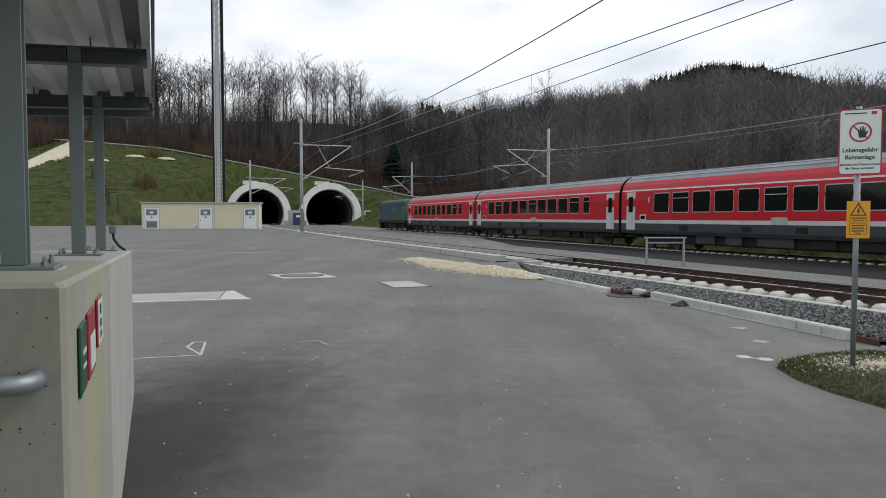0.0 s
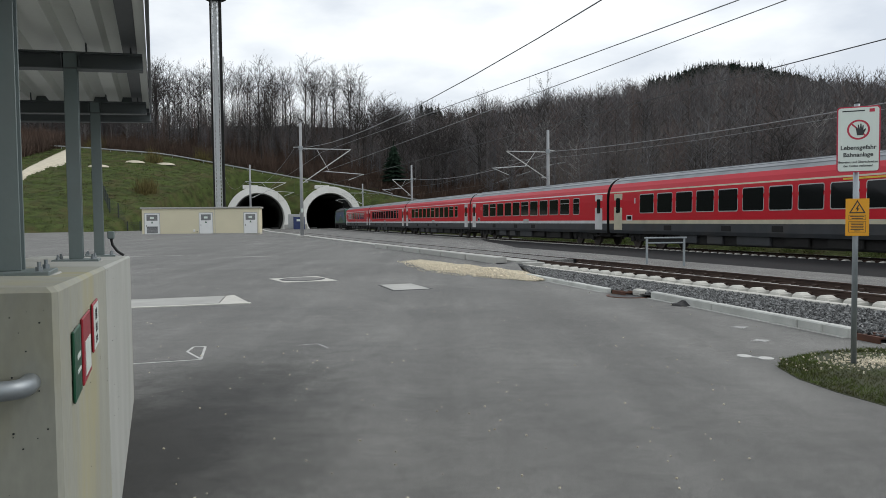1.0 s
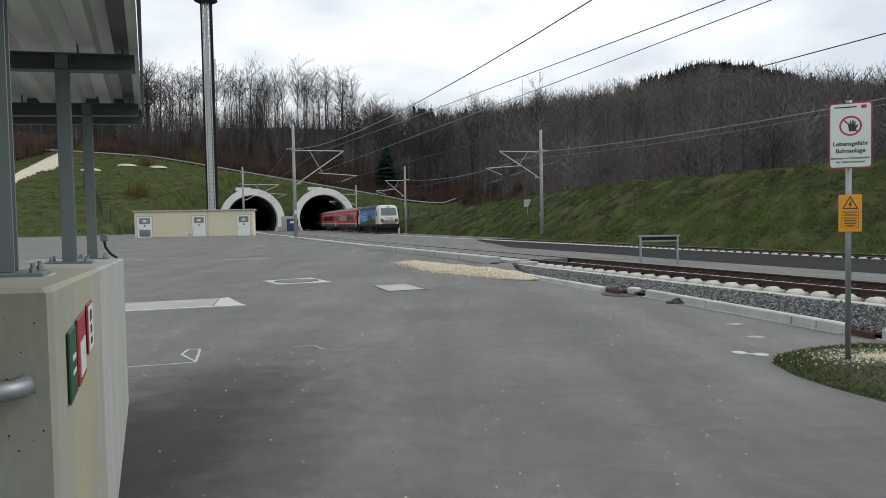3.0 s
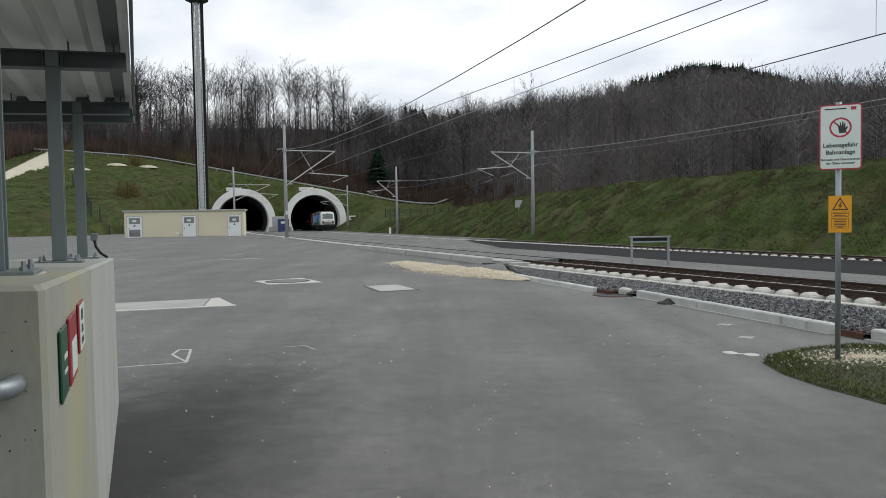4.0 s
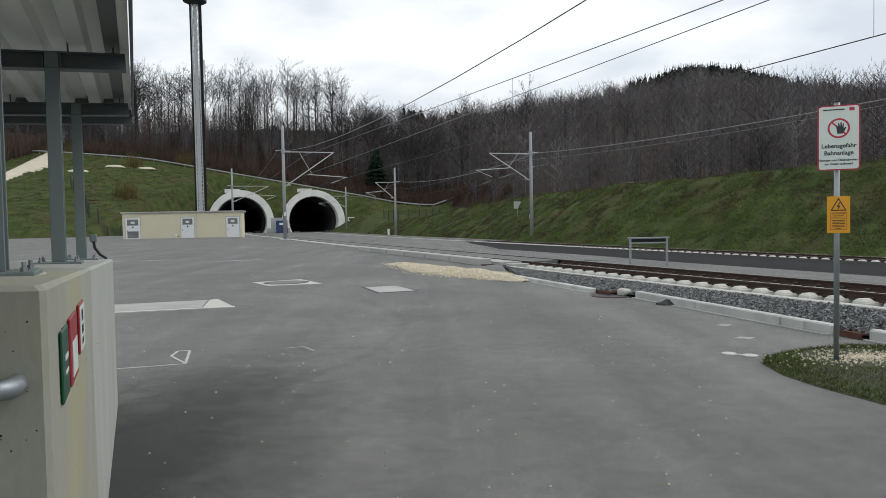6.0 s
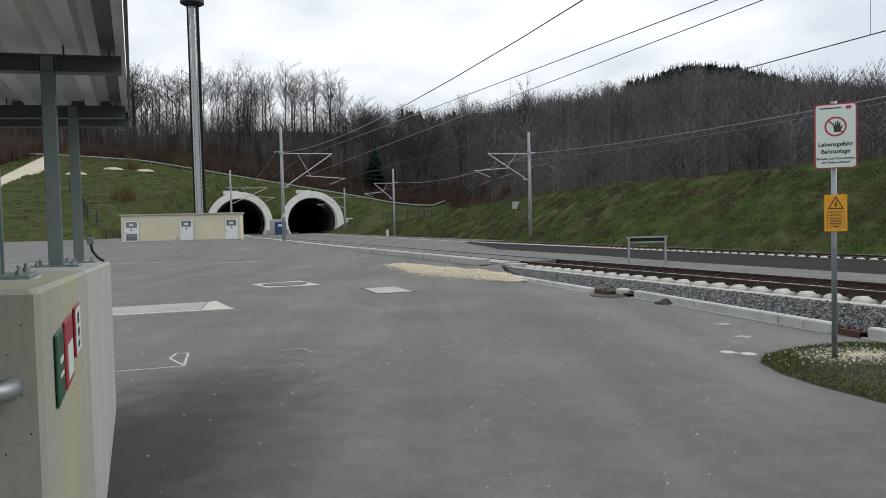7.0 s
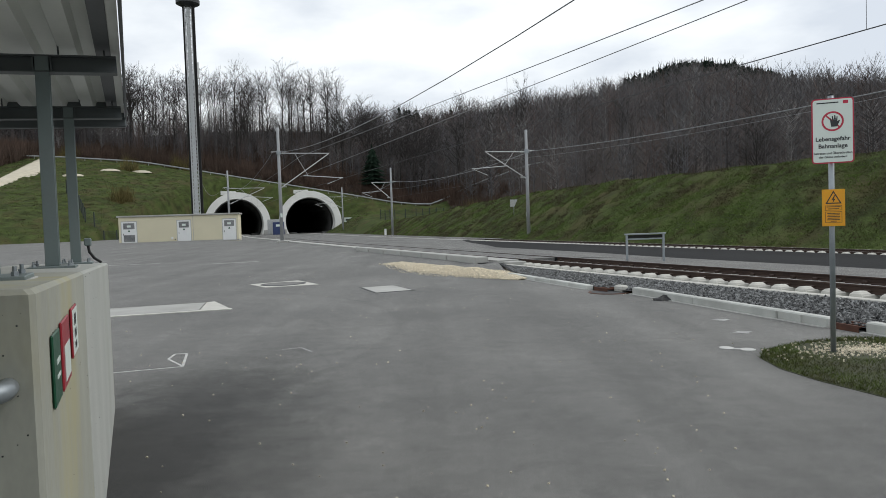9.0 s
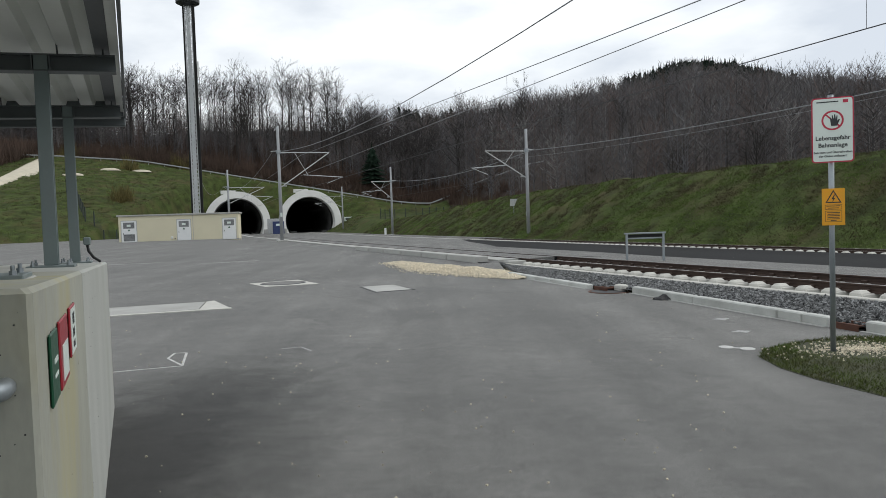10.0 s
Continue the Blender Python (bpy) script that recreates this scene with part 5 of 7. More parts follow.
# ---- overhead line masts and wires ----
def build_mast(s, lat, z0, top, arm_to, label, arm_z=8.25, contact=5.5, back=True):
    """A mast with a bracket that reaches across to the wire over its track; x runs towards the track."""
    side = 1 if arm_to > lat else -1
    reach = abs(arm_to - lat)
    at = Matrix.Translation(track(s, lat, z0)) @ pose(0, 0, 0, 0, 0, heading(s) + (0 if side > 0 else 180))
    root = thing("catenary_mast", label, "catenary mast", at, group="overhead line masts")
    part("pole", Mesh().tube([(0, 0, -0.3), (0, 0, top - z0)], [0.19, 0.13], 14), M_MAST, root, smooth=True)
    part("foundation", Mesh().box((0, 0, -0.2), (1.0, 1.0, 0.6), 0.05), M_CONCRETE_GREY, root)
    rel = FAR_Z - z0
    az, cz_ = arm_z + rel, contact + rel
    arm = part("cantilever", Mesh().tube([(0.15, 0, az), (reach * 1.16, 0, az)], 0.045, 8), M_INSUL, root, "galvanised tube bracket with insulators")
    part("diagonal_tube", Mesh().tube([(0.15, 0, cz_ + 0.25), (reach * 1.14, 0, az - 0.05)], 0.05, 8), M_INSUL, arm)
    part("steady_tube", Mesh().tube([(reach * 0.55, 0, cz_ + 1.42), (reach + 2.0, 0, cz_ + 1.15)], 0.04, 8), M_INSUL, arm)
    part("registration_arm", Mesh().tube([(reach + 1.8, 0, cz_ + 1.1), (reach + 0.4, 0, cz_ + 0.55)], 0.03, 8), M_INSUL, arm)
    part("strut", Mesh().tube([(reach * 0.36, 0, az), (reach * 0.66, 0, cz_ + 1.35)], 0.025, 6), M_INSUL, arm)
    for x, z in ((0.35, az), (0.35, cz_ + 0.35)):
        ins = Mesh()
        for k in range(5):
            ins.tube([(x + k * 0.07, 0, z), (x + k * 0.07 + 0.03, 0, z)], 0.085, 10)
        part("insulator", ins, M_INSUL, arm)
    part("feeder_bracket", Mesh().tube([(0, 0, az + 0.15), (-0.75, 0, az + 0.12)], 0.04, 8), M_INSUL, root)
    part("band_clamp", Mesh().tube([(0, 0, az - 0.1), (0, 0, az + 0.25)], 0.22, 14), M_GALV, root)
    part("number_plate", Mesh().box((0, -0.26, 2.6), (0.2, 0.02, 0.4), 0.004), M_SIGN_WHITE, root, "white mast plate")
    return root


build_mast(51.0, near_lat(51) - 2.35, 0.2, 11.5, near_lat(51) + 2.0, "tall grey mast with bracket arm beside the near track", 9.15)
build_mast(97, near_lat(97) - 4.9, 0.1, 10.9, near_lat(97), "grey mast with bracket arm behind the cream building")
build_mast(40.5, 3.7, -0.5, 10.15, 0.0, "grey mast with bracket arm at the foot of the embankment")
build_mast(86.5, 2.7, -0.3, 10.3, 0.0, "grey mast with bracket arm at the foot of the embankment")
build_mast(140, 4.2, -0.3, 10.2, 0.0, "grey mast with bracket arm beside the tunnel portal")
build_mast(-22, 3.0, -0.4, 10.2, 0.0, "grey mast with bracket arm at the foot of the embankment")
build_mast(-20, near_lat(-20) + 3.4, 0.0, 10.4, near_lat(-20), "grey mast with bracket arm between the tracks")


def wire_run(name, label, stops, lat, zc, zm, r=0.012, dip=1.0):
    """Contact wire, sagging carrier wire and droppers from support to support."""
    root = thing(name, label, "overhead wire")
    for a, b in zip(stops, stops[1:]):
        n = 14
        cont, carr = [], []
        for k in range(n + 1):
            t = k / n
            s = a + (b - a) * t
            sag = 4 * t * (1 - t)
            st = 0.25 * (1 if stops.index(a) % 2 else -1) * (1 - 2 * t)
            cont.append(track(s, lat(s) + st, zc))
            carr.append(track(s, lat(s) + st, (zm(s) if callable(zm) else zm) - sag * dip))
        part("contact_wire", Mesh().tube(cont, r, 5), M_WIRE_DARK, root)
        part("carrier_wire", Mesh().tube(carr, r * 1.3, 5), M_WIRE, root)
        for k in range(2, n, 3):
            part("dropper", Mesh().tube([cont[k], carr[k]], 0.006, 4), M_WIRE_DARK, root)


wire_run("overhead_line_near", "contact and carrier wires over the near track", [-75, -20, 51, 97, 158, 300], near_lat, 5.22, lambda s: float(np.interp(s, [-75, -20, 51, 97, 300], [6.9, 6.87, 8.65, 8.8, 8.8])), 0.013, 0.16)
wire_run("overhead_line_far", "contact and carrier wires over the far track", [-80, -22, 40.5, 86.5, 140, 300], lambda s: 0.0, FAR_Z + 5.45, FAR_Z + 7.4, 0.008)


def feeder(name, label, stops, r=0.02, sag=0.6):
    root = thing(name, label, "overhead wire")
    for (s0, l0, z0), (s1, l1, z1) in zip(stops, stops[1:]):
        pts = []
        for k in range(15):
            t = k / 14
            pts.append(track(s0 + (s1 - s0) * t, l0 + (l1 - l0) * t, z0 + (z1 - z0) * t - sag * 4 * t * (1 - t)))
        part("wire_span", Mesh().tube(pts, r, 6), M_WIRE, root)


feeder("feeder_line", "pale thick feeder cable between the masts of the far track", [(-80, 3.6, 8.2), (-22, 3.7, 8.0), (40.5, 4.3, 8.15), (86.5, 3.3, 8.15), (140, 4.9, 8.1), (168, 8, 9.8)], 0.032, 0.9)
feeder("feeder_line", "pale thick feeder cable between the masts of the near track", [(-22, near_lat(-22) - 3.0, 8.4), (51, near_lat(51) - 2.9, 9.1), (97, near_lat(97) - 5.6, 8.2), (150, near_lat(150) - 9, 12.0)], 0.018, 1.87)
feeder("feeder_line", "thin return wire over the near track", [(-22, near_lat(-22) - 0.3, 6.62), (51, near_lat(51) - 0.3, 6.62)], 0.013, 0.15)


# ---- fences, guard rail, track up the hill ----
def guard_rail():
    root = thing("guard_rail", "long grey guard rail along the hillside road above the portals", "guard rail")
    pts = [(x, float(np.interp(x, [-170, -97, -60, 20], [170, 192, 197, 197]))) for x in np.arange(-110, 38, 4.0)]
    pts = [(x, y, float(terrain(np.array([x]), np.array([y]))[0])) for x, y in pts]
    for (xa, ya, za), (xb, yb, zb) in zip(pts, pts[1:]):
        m = Mesh().loft([[(xa, ya, za + 0.55), (xa, ya - 0.06, za + 0.7), (xa, ya, za + 0.9), (xa, ya + 0.05, za + 0.7)], [(xb, yb, zb + 0.55), (xb, yb - 0.06, zb + 0.7), (xb, yb, zb + 0.9), (xb, yb + 0.05, zb + 0.7)]])
        part("rail_band", m, M_GUARD, root)
        part("rail_post", Mesh().box((xa, ya + 0.1, za + 0.3), (0.12, 0.14, 1.2)), M_GUARD, root)


guard_rail()


def mesh_fence(name, label, pts, h=2.0, step=2.4):
    root = thing(name, label, "fence")
    out = []
    for (xa, ya), (xb, yb) in zip(pts, pts[1:]):
        n = max(1, int(math.hypot(xb - xa, yb - ya) / step))
        out += [(xa + (xb - xa) * k / n, ya + (yb - ya) * k / n) for k in range(n)]
    out.append(pts[-1])
    out = [(x, y, float(terrain(np.array([x]), np.array([y]))[0])) for x, y in out]
    for a, b in zip(out, out[1:]):
        part("fence_post", Mesh().box((a[0], a[1], a[2] + h / 2), (0.16, 0.16, h + 0.3)), M_FENCE, root)
        m = Mesh()
        for k in range(7):
            z = 0.1 + (h - 0.15) * k / 6
            m.tube([(a[0], a[1], a[2] + z), (b[0], b[1], b[2] + z)], 0.012, 3)
        n = 9
        for k in range(1, n):
            t = k / n
            x, y, z = (a[i] + (b[i] - a[i]) * t for i in range(3))
            m.tube([(x, y, z + 0.1), (x, y, z + h - 0.05)], 0.01, 3)
        part("fence_panel", m, M_FENCE, root)


mesh_fence("wire_fence", "dark wire mesh fence running down the grassy slope", [(-74, 150), (-68, 142), (-62, 132), (-57, 128), (-47, 126)], 2.6)
mesh_fence("wire_fence", "dark wire mesh fence at the end of the embankment", [(-9.5, 158), (-6.0, 150), (-1.5, 148), (4, 140), (12, 128)], 2.2)


def hill_path():
    m = Mesh()
    rows = []
    for (xa, ya), (xb, yb) in (((-84, 140), (-92, 150)), ((-88.0, 149), (-94.7, 161)), ((-89.6, 154.6), (-95.8, 165)), ((-90.2, 163.3), (-98.9, 179.3)), ((-89.5, 170), (-103, 196)), ((-92, 179), (-107, 204))):
        row = []
        for k in (-1, -0.4, 0.4, 1):
            xx, y = xb + (xa - xb) * (k + 1) / 2, yb + (ya - yb) * (k + 1) / 2
            row.append((xx, y, float(terrain(np.array([xx]), np.array([y]))[0]) + (0.45 if abs(k) < 1 else -0.1)))
        rows.append(row)
    m.loft(rows, caps=False, closed=False)
    solid("gravel_track", m, M_PATH, "pale gravel track climbing the grassy hill", "path", kind="structure")


hill_path()
for x, y in ((-78.3, 180.7), (-71.8, 183.9), (-82.5, 170.5)):
    h = float(terrain(np.array([x]), np.array([y]))[0])
    mm = Mesh().loft([[(math.cos(a) * r * 1.6, math.sin(a) * r, z) for a in (2 * math.pi * k / 14 for k in range(14))] for r, z in ((1.8, -0.3), (1.4, 0.12), (0.8, 0.35), (0.2, 0.42))])
    solid("limestone_pile", mm, M_PATH, "small pale limestone pile on the grass slope", "stone pile", Matrix.Translation((x, y, h)))

# small things by the portals
cab = thing("switch_cabinet", "dark blue cabinet between the tunnel portals", "cabinet", s_place(150, -9.6, -0.2))
part("body", Mesh().box((0, 0, 1.5), (2.6, 1.2, 3.0), 0.05), M_BLUE_BIN, cab)
part("label_plate", Mesh().box((0.2, -0.62, 2.2), (1.6, 0.03, 0.5)), M_SIGN_WHITE, cab)
cab2 = thing("grey_cabinet", "light grey switch cabinet between the tunnel portals", "cabinet", s_place(154, -10.4, -0.2))
part("body", Mesh().box((0, 0, 1.9), (3.0, 0.8, 3.6), 0.05), M_GREY, cab2)
sg = thing("track_sign", "white line-number board beside the tunnel portal", "sign", s_place(157, 7.4, -0.2))
part("post", Mesh().tube([(0, 0, -0.5), (0, 0, 3.5)], 0.06, 8), M_GALV, sg)
part("board", Mesh().box((0.9, -0.08, 3.1), (2.3, 0.05, 1.1), 0.01), M_SIGN_WHITE, sg)
part("number_bar", Mesh().box((0.9, -0.12, 3.1), (1.7, 0.02, 0.5)), M_PRINT, sg)
mk = thing("marker_post", "short white marker post beside the far track", "marker post", s_place(88, 1.9, -0.25))
part("post", Mesh().box((0, 0, 0.5), (0.32, 0.2, 1.1), 0.02), M_WHITE, mk)
kb = thing("signal_board", "pale grey tapered board on a thin post on the embankment", "sign", s_place(51.0, 7.2, 2.35))
part("post", Mesh().tube([(0, 0, -0.5), (0, 0, 1.4)], 0.03, 8), M_GALV, kb)
part("board", Mesh().prism([(-0.45, 0.7), (0.05, 0.7), (0.45, 1.5), (-0.45, 1.5)], -0.06, -0.04), M_GREY, kb)


# ---- the train ----
def wheel_mesh():
    m = Mesh()
    for x in (-0.75, 0.75):
        k = 1 if x > 0 else -1
        m.tube([(x - k * 0.07, 0, 0.46), (x - k * 0.035, 0, 0.46)], 0.49, 20)
        m.tube([(x - k * 0.035, 0, 0.46), (x + k * 0.07, 0, 0.46)], 0.46, 20)
    m.tube([(-0.75, 0, 0.46), (0.75, 0, 0.46)], 0.08, 8)
    return m.data("wheelset", M_WHEEL)


WHEEL = wheel_mesh()


def bogie(root, y, base=1.25):
    b = Mesh()
    for x in (-1.02, 1.02):
        b.loft([[(x - 0.08, y + q, z) for q, z in ((-base - 0.5, 0.55), (-base + 0.2, 0.5), (-0.5, 0.38), (0.5, 0.38), (base - 0.2, 0.5), (base + 0.5, 0.55), (base + 0.5, 0.75), (0.6, 0.9), (-0.6, 0.9), (-base - 0.5, 0.75))],
                [(x + 0.08, y + q, z) for q, z in ((-base - 0.5, 0.55), (-base + 0.2, 0.5), (-0.5, 0.38), (0.5, 0.38), (base - 0.2, 0.5), (base + 0.5, 0.55), (base + 0.5, 0.75), (0.6, 0.9), (-0.6, 0.9), (-base - 0.5, 0.75))]])
        for q in (-base, base):
            b.box((x * 1.08, y + q, 0.5), (0.2, 0.36, 0.34), 0.05)
        for q in (-0.45, 0.45):
            b.tube([(x * 1.05, y + q, 0.5), (x * 1.05, y + q, 0.95)], 0.13, 10)
    b.box((0, y, 0.65), (2.0, 0.6, 0.25))
    bg = part("bogie", b, M_UNDER, root, "black bogie frame")
    for q in (-base, base):
        part("wheelset", WHEEL, None, bg, at=Matrix.Translation((0, y + q, 0)))


def side_panel(x, y0, y1, z0, z1, t=0.012, r=0.08):
    """A thin plate with rounded corners on a car's side."""
    pts = []
    for cy_, cz_, a0 in ((y1 - r, z1 - r, 0), (y0 + r, z1 - r, 90), (y0 + r, z0 + r, 180), (y1 - r, z0 + r, 270)):
        for k in range(4):
            a = radians(a0 + 30 * k)
            pts.append((cy_ + r * math.cos(a), cz_ + r * math.sin(a)))
    lean = lambda z: max(0.0, z - 2.6) * 0.06
    sgn = 1 if x > 0 else -1
    return Mesh().loft([[(x - sgn * (lean(z) + 0.03), y, z) for y, z in pts], [(x + sgn * (t - lean(z)), y, z) for y, z in pts]])


def build_coach(name, label, first=False, half_first=False, driving=False):
    root = thing(name, label, "railway coach", group="coaches of the train")
    L, W = 26.1, 1.41
    band = M_COACH_CREAM if first else M_COACH_WHITE
    levels = [(1.36, 0.78), (W, 0.95), (W, 1.34), (W, 1.52), (W, 2.6), (W - 0.024, 3.0), (W - 0.034, 3.10), (W - 0.06, 3.17), (W - 0.13, 3.40), (W - 0.27, 3.62), (W - 0.50, 3.83), (W - 0.82, 3.98), (0.25, 4.05)]
    ids = [0, 0, 1, 2, 2, 2, 1, 3, 3, 4, 4, 4]
    m = Mesh()
    y0, y1 = -L / 2, L / 2
    for (xa, za), (xb, zb), mi in zip(levels, levels[1:], ids):
        for k in (-1, 1):
            m.add([(k * xa, y0, za), (k * xa, y1, za), (k * xb, y1, zb), (k * xb, y0, zb)], [(0, 1, 2, 3)], mi)
    m.add([(-0.25, y0, 4.05), (-0.25, y1, 4.05), (0.25, y1, 4.05), (0.25, y0, 4.05)], [(0, 1, 2, 3)], 4)
    ring = [(x, z) for x, z in levels] + [(-x, z) for x, z in reversed(levels)]
    for y in (y0, y1):
        m.add([(x, y, z) for x, z in ring], [tuple(range(len(ring)))], 5)
    m.add([(-1.36, y0, 0.78), (1.36, y0, 0.78), (1.36, y1, 0.78), (-1.36, y1, 0.78)], [(0, 1, 2, 3)], 5)
    body = part("body", m, [M_SKIRT, band, M_RED, M_RED_SKYLIT, M_COACH_ROOF, M_UNDER], root)
    ribs = Mesh()
    for x in (-0.95, -0.65, -0.3, 0.3, 0.65, 0.95):
        zt = np.interp(abs(x), [0, 0.25, 0.59, 0.91, 1.14], [4.05, 4.05, 3.98, 3.83, 3.62])
        ribs.box((x, 0, zt + 0.01), (0.03, L - 0.4, 0.03))
    part("roof_ribs", ribs, M_COACH_ROOF, root)
    # windows along both sides
    n = 11 if not driving else 10
    win0 = -L / 2 + 3.3
    pitch = (L - 2 * 3.3) / n
    for k in (-1, 1):
        x = k * W
        for i in range(n):
            c = win0 + pitch * (i + 0.5)
            w = 1.38 if 0 < i < n - 1 else (0.85 if i == 0 else 1.38)
            fr = part("window", side_panel(x, c - w / 2 - 0.04, c + w / 2 + 0.04, 1.90, 2.95, 0.010, 0.10), M_GREY, root, "tinted window in a grey frame")
            part("pane", side_panel(x, c - w / 2, c + w / 2, 1.94, 2.91, 0.016, 0.08), M_GLASS, fr)
            if w == 0.85 or (i % 4 == 1 and not first):
                part("vent_bar", side_panel(x, c - w / 2, c + w / 2, 2.62, 2.65, 0.020, 0.01), M_GREY, fr)
        for y in (-L / 2 + 1.05, L / 2 - 1.05):
            d = part("door", side_panel(x, y - 0.47, y + 0.47, 0.98, 3.05, 0.016, 0.06), band, root, "pale entrance door")
            part("door_pane", side_panel(x, y - 0.22, y + 0.22, 1.95, 2.8, 0.022, 0.08), M_GLASS, d)
            part("step", Mesh().box((x * 0.99, y, 0.62), (0.25, 0.9, 0.05), 0.01), M_UNDER, d)
        y = L / 2 - 2.35
        part("info_display", side_panel(x, y - 0.32, y + 0.32, 1.5, 1.82, 0.014, 0.04), M_COACH_WHITE, root)
        part("display_pane", side_panel(x, y - 0.22, y + 0.22, 1.56, 1.76, 0.02, 0.03), M_GLASS, root)
        if not first:
            part("line_board", side_panel(x, -0.75, 0.25, 1.36, 1.66, 0.016, 0.05), M_GREY, root, "grey line board")
        if first or half_first:
            ya, yb = (-L / 2 + 0.9, -0.4 * L / 2) if first else (L / 2 - 6, L / 2 - 4)
            part("class_stripe", side_panel(x, ya, yb, 3.0, 3.07, 0.014, 0.01), M_YELLOW, root, "yellow first-class stripe")
            part("toilet_pane", side_panel(x, -L / 2 + 1.9, -L / 2 + 2.75, 2.05, 2.95, 0.014, 0.06), M_GREY, root)
        part("class_number", side_panel(x, L / 2 - 3.0, L / 2 - 2.9, 2.45, 2.75, 0.014, 0.01), M_COACH_WHITE, root)
    # boxes under the floor
    part("underframe", Mesh().box((0, 0, 0.58), (2.2, 14.6, 0.55), 0.08), M_UNDER, root)
    for k in (-1, 1):
        part("end_frame", Mesh().box((0, k * 12.2, 0.72), (2.1, 1.3, 0.35), 0.05), M_UNDER, root)
    under = [(-5.2, 1.8), (-2.6, 1.4), (0.2, 2.3), (3.0, 1.2), (5.2, 1.5)]
    for y, l in under:
        part("underfloor_box", Mesh().box((0, y, 0.62), (2.5, l, 0.5), 0.04), M_UNDER if y < 0 else M_SKIRT, root)
    for y in (-1.6, 1.9, 6.8):
        part("hatch", side_panel(-W, y - 0.35, y + 0.35, 1.0, 1.25, 0.012, 0.03), M_UNDER, root)
        part("hatch", side_panel(W, y - 0.35, y + 0.35, 1.0, 1.25, 0.012, 0.03), M_UNDER, root)
    for y in (-9.5, 9.5):
        bogie(root, y)
    for k in (-1, 1):
        part("gangway", Mesh().box((0, k * (L / 2 + 0.08), 2.3), (1.5, 0.3, 2.4), 0.12), M_BLACK, root, "black rubber gangway")
        for x in (-0.875, 0.875):
            part("buffer", Mesh().tube([(x, k * (L / 2 - 0.1), 1.06), (x, k * (L / 2 + 0.14), 1.06)], 0.14, 12), M_UNDER, root)
    return root


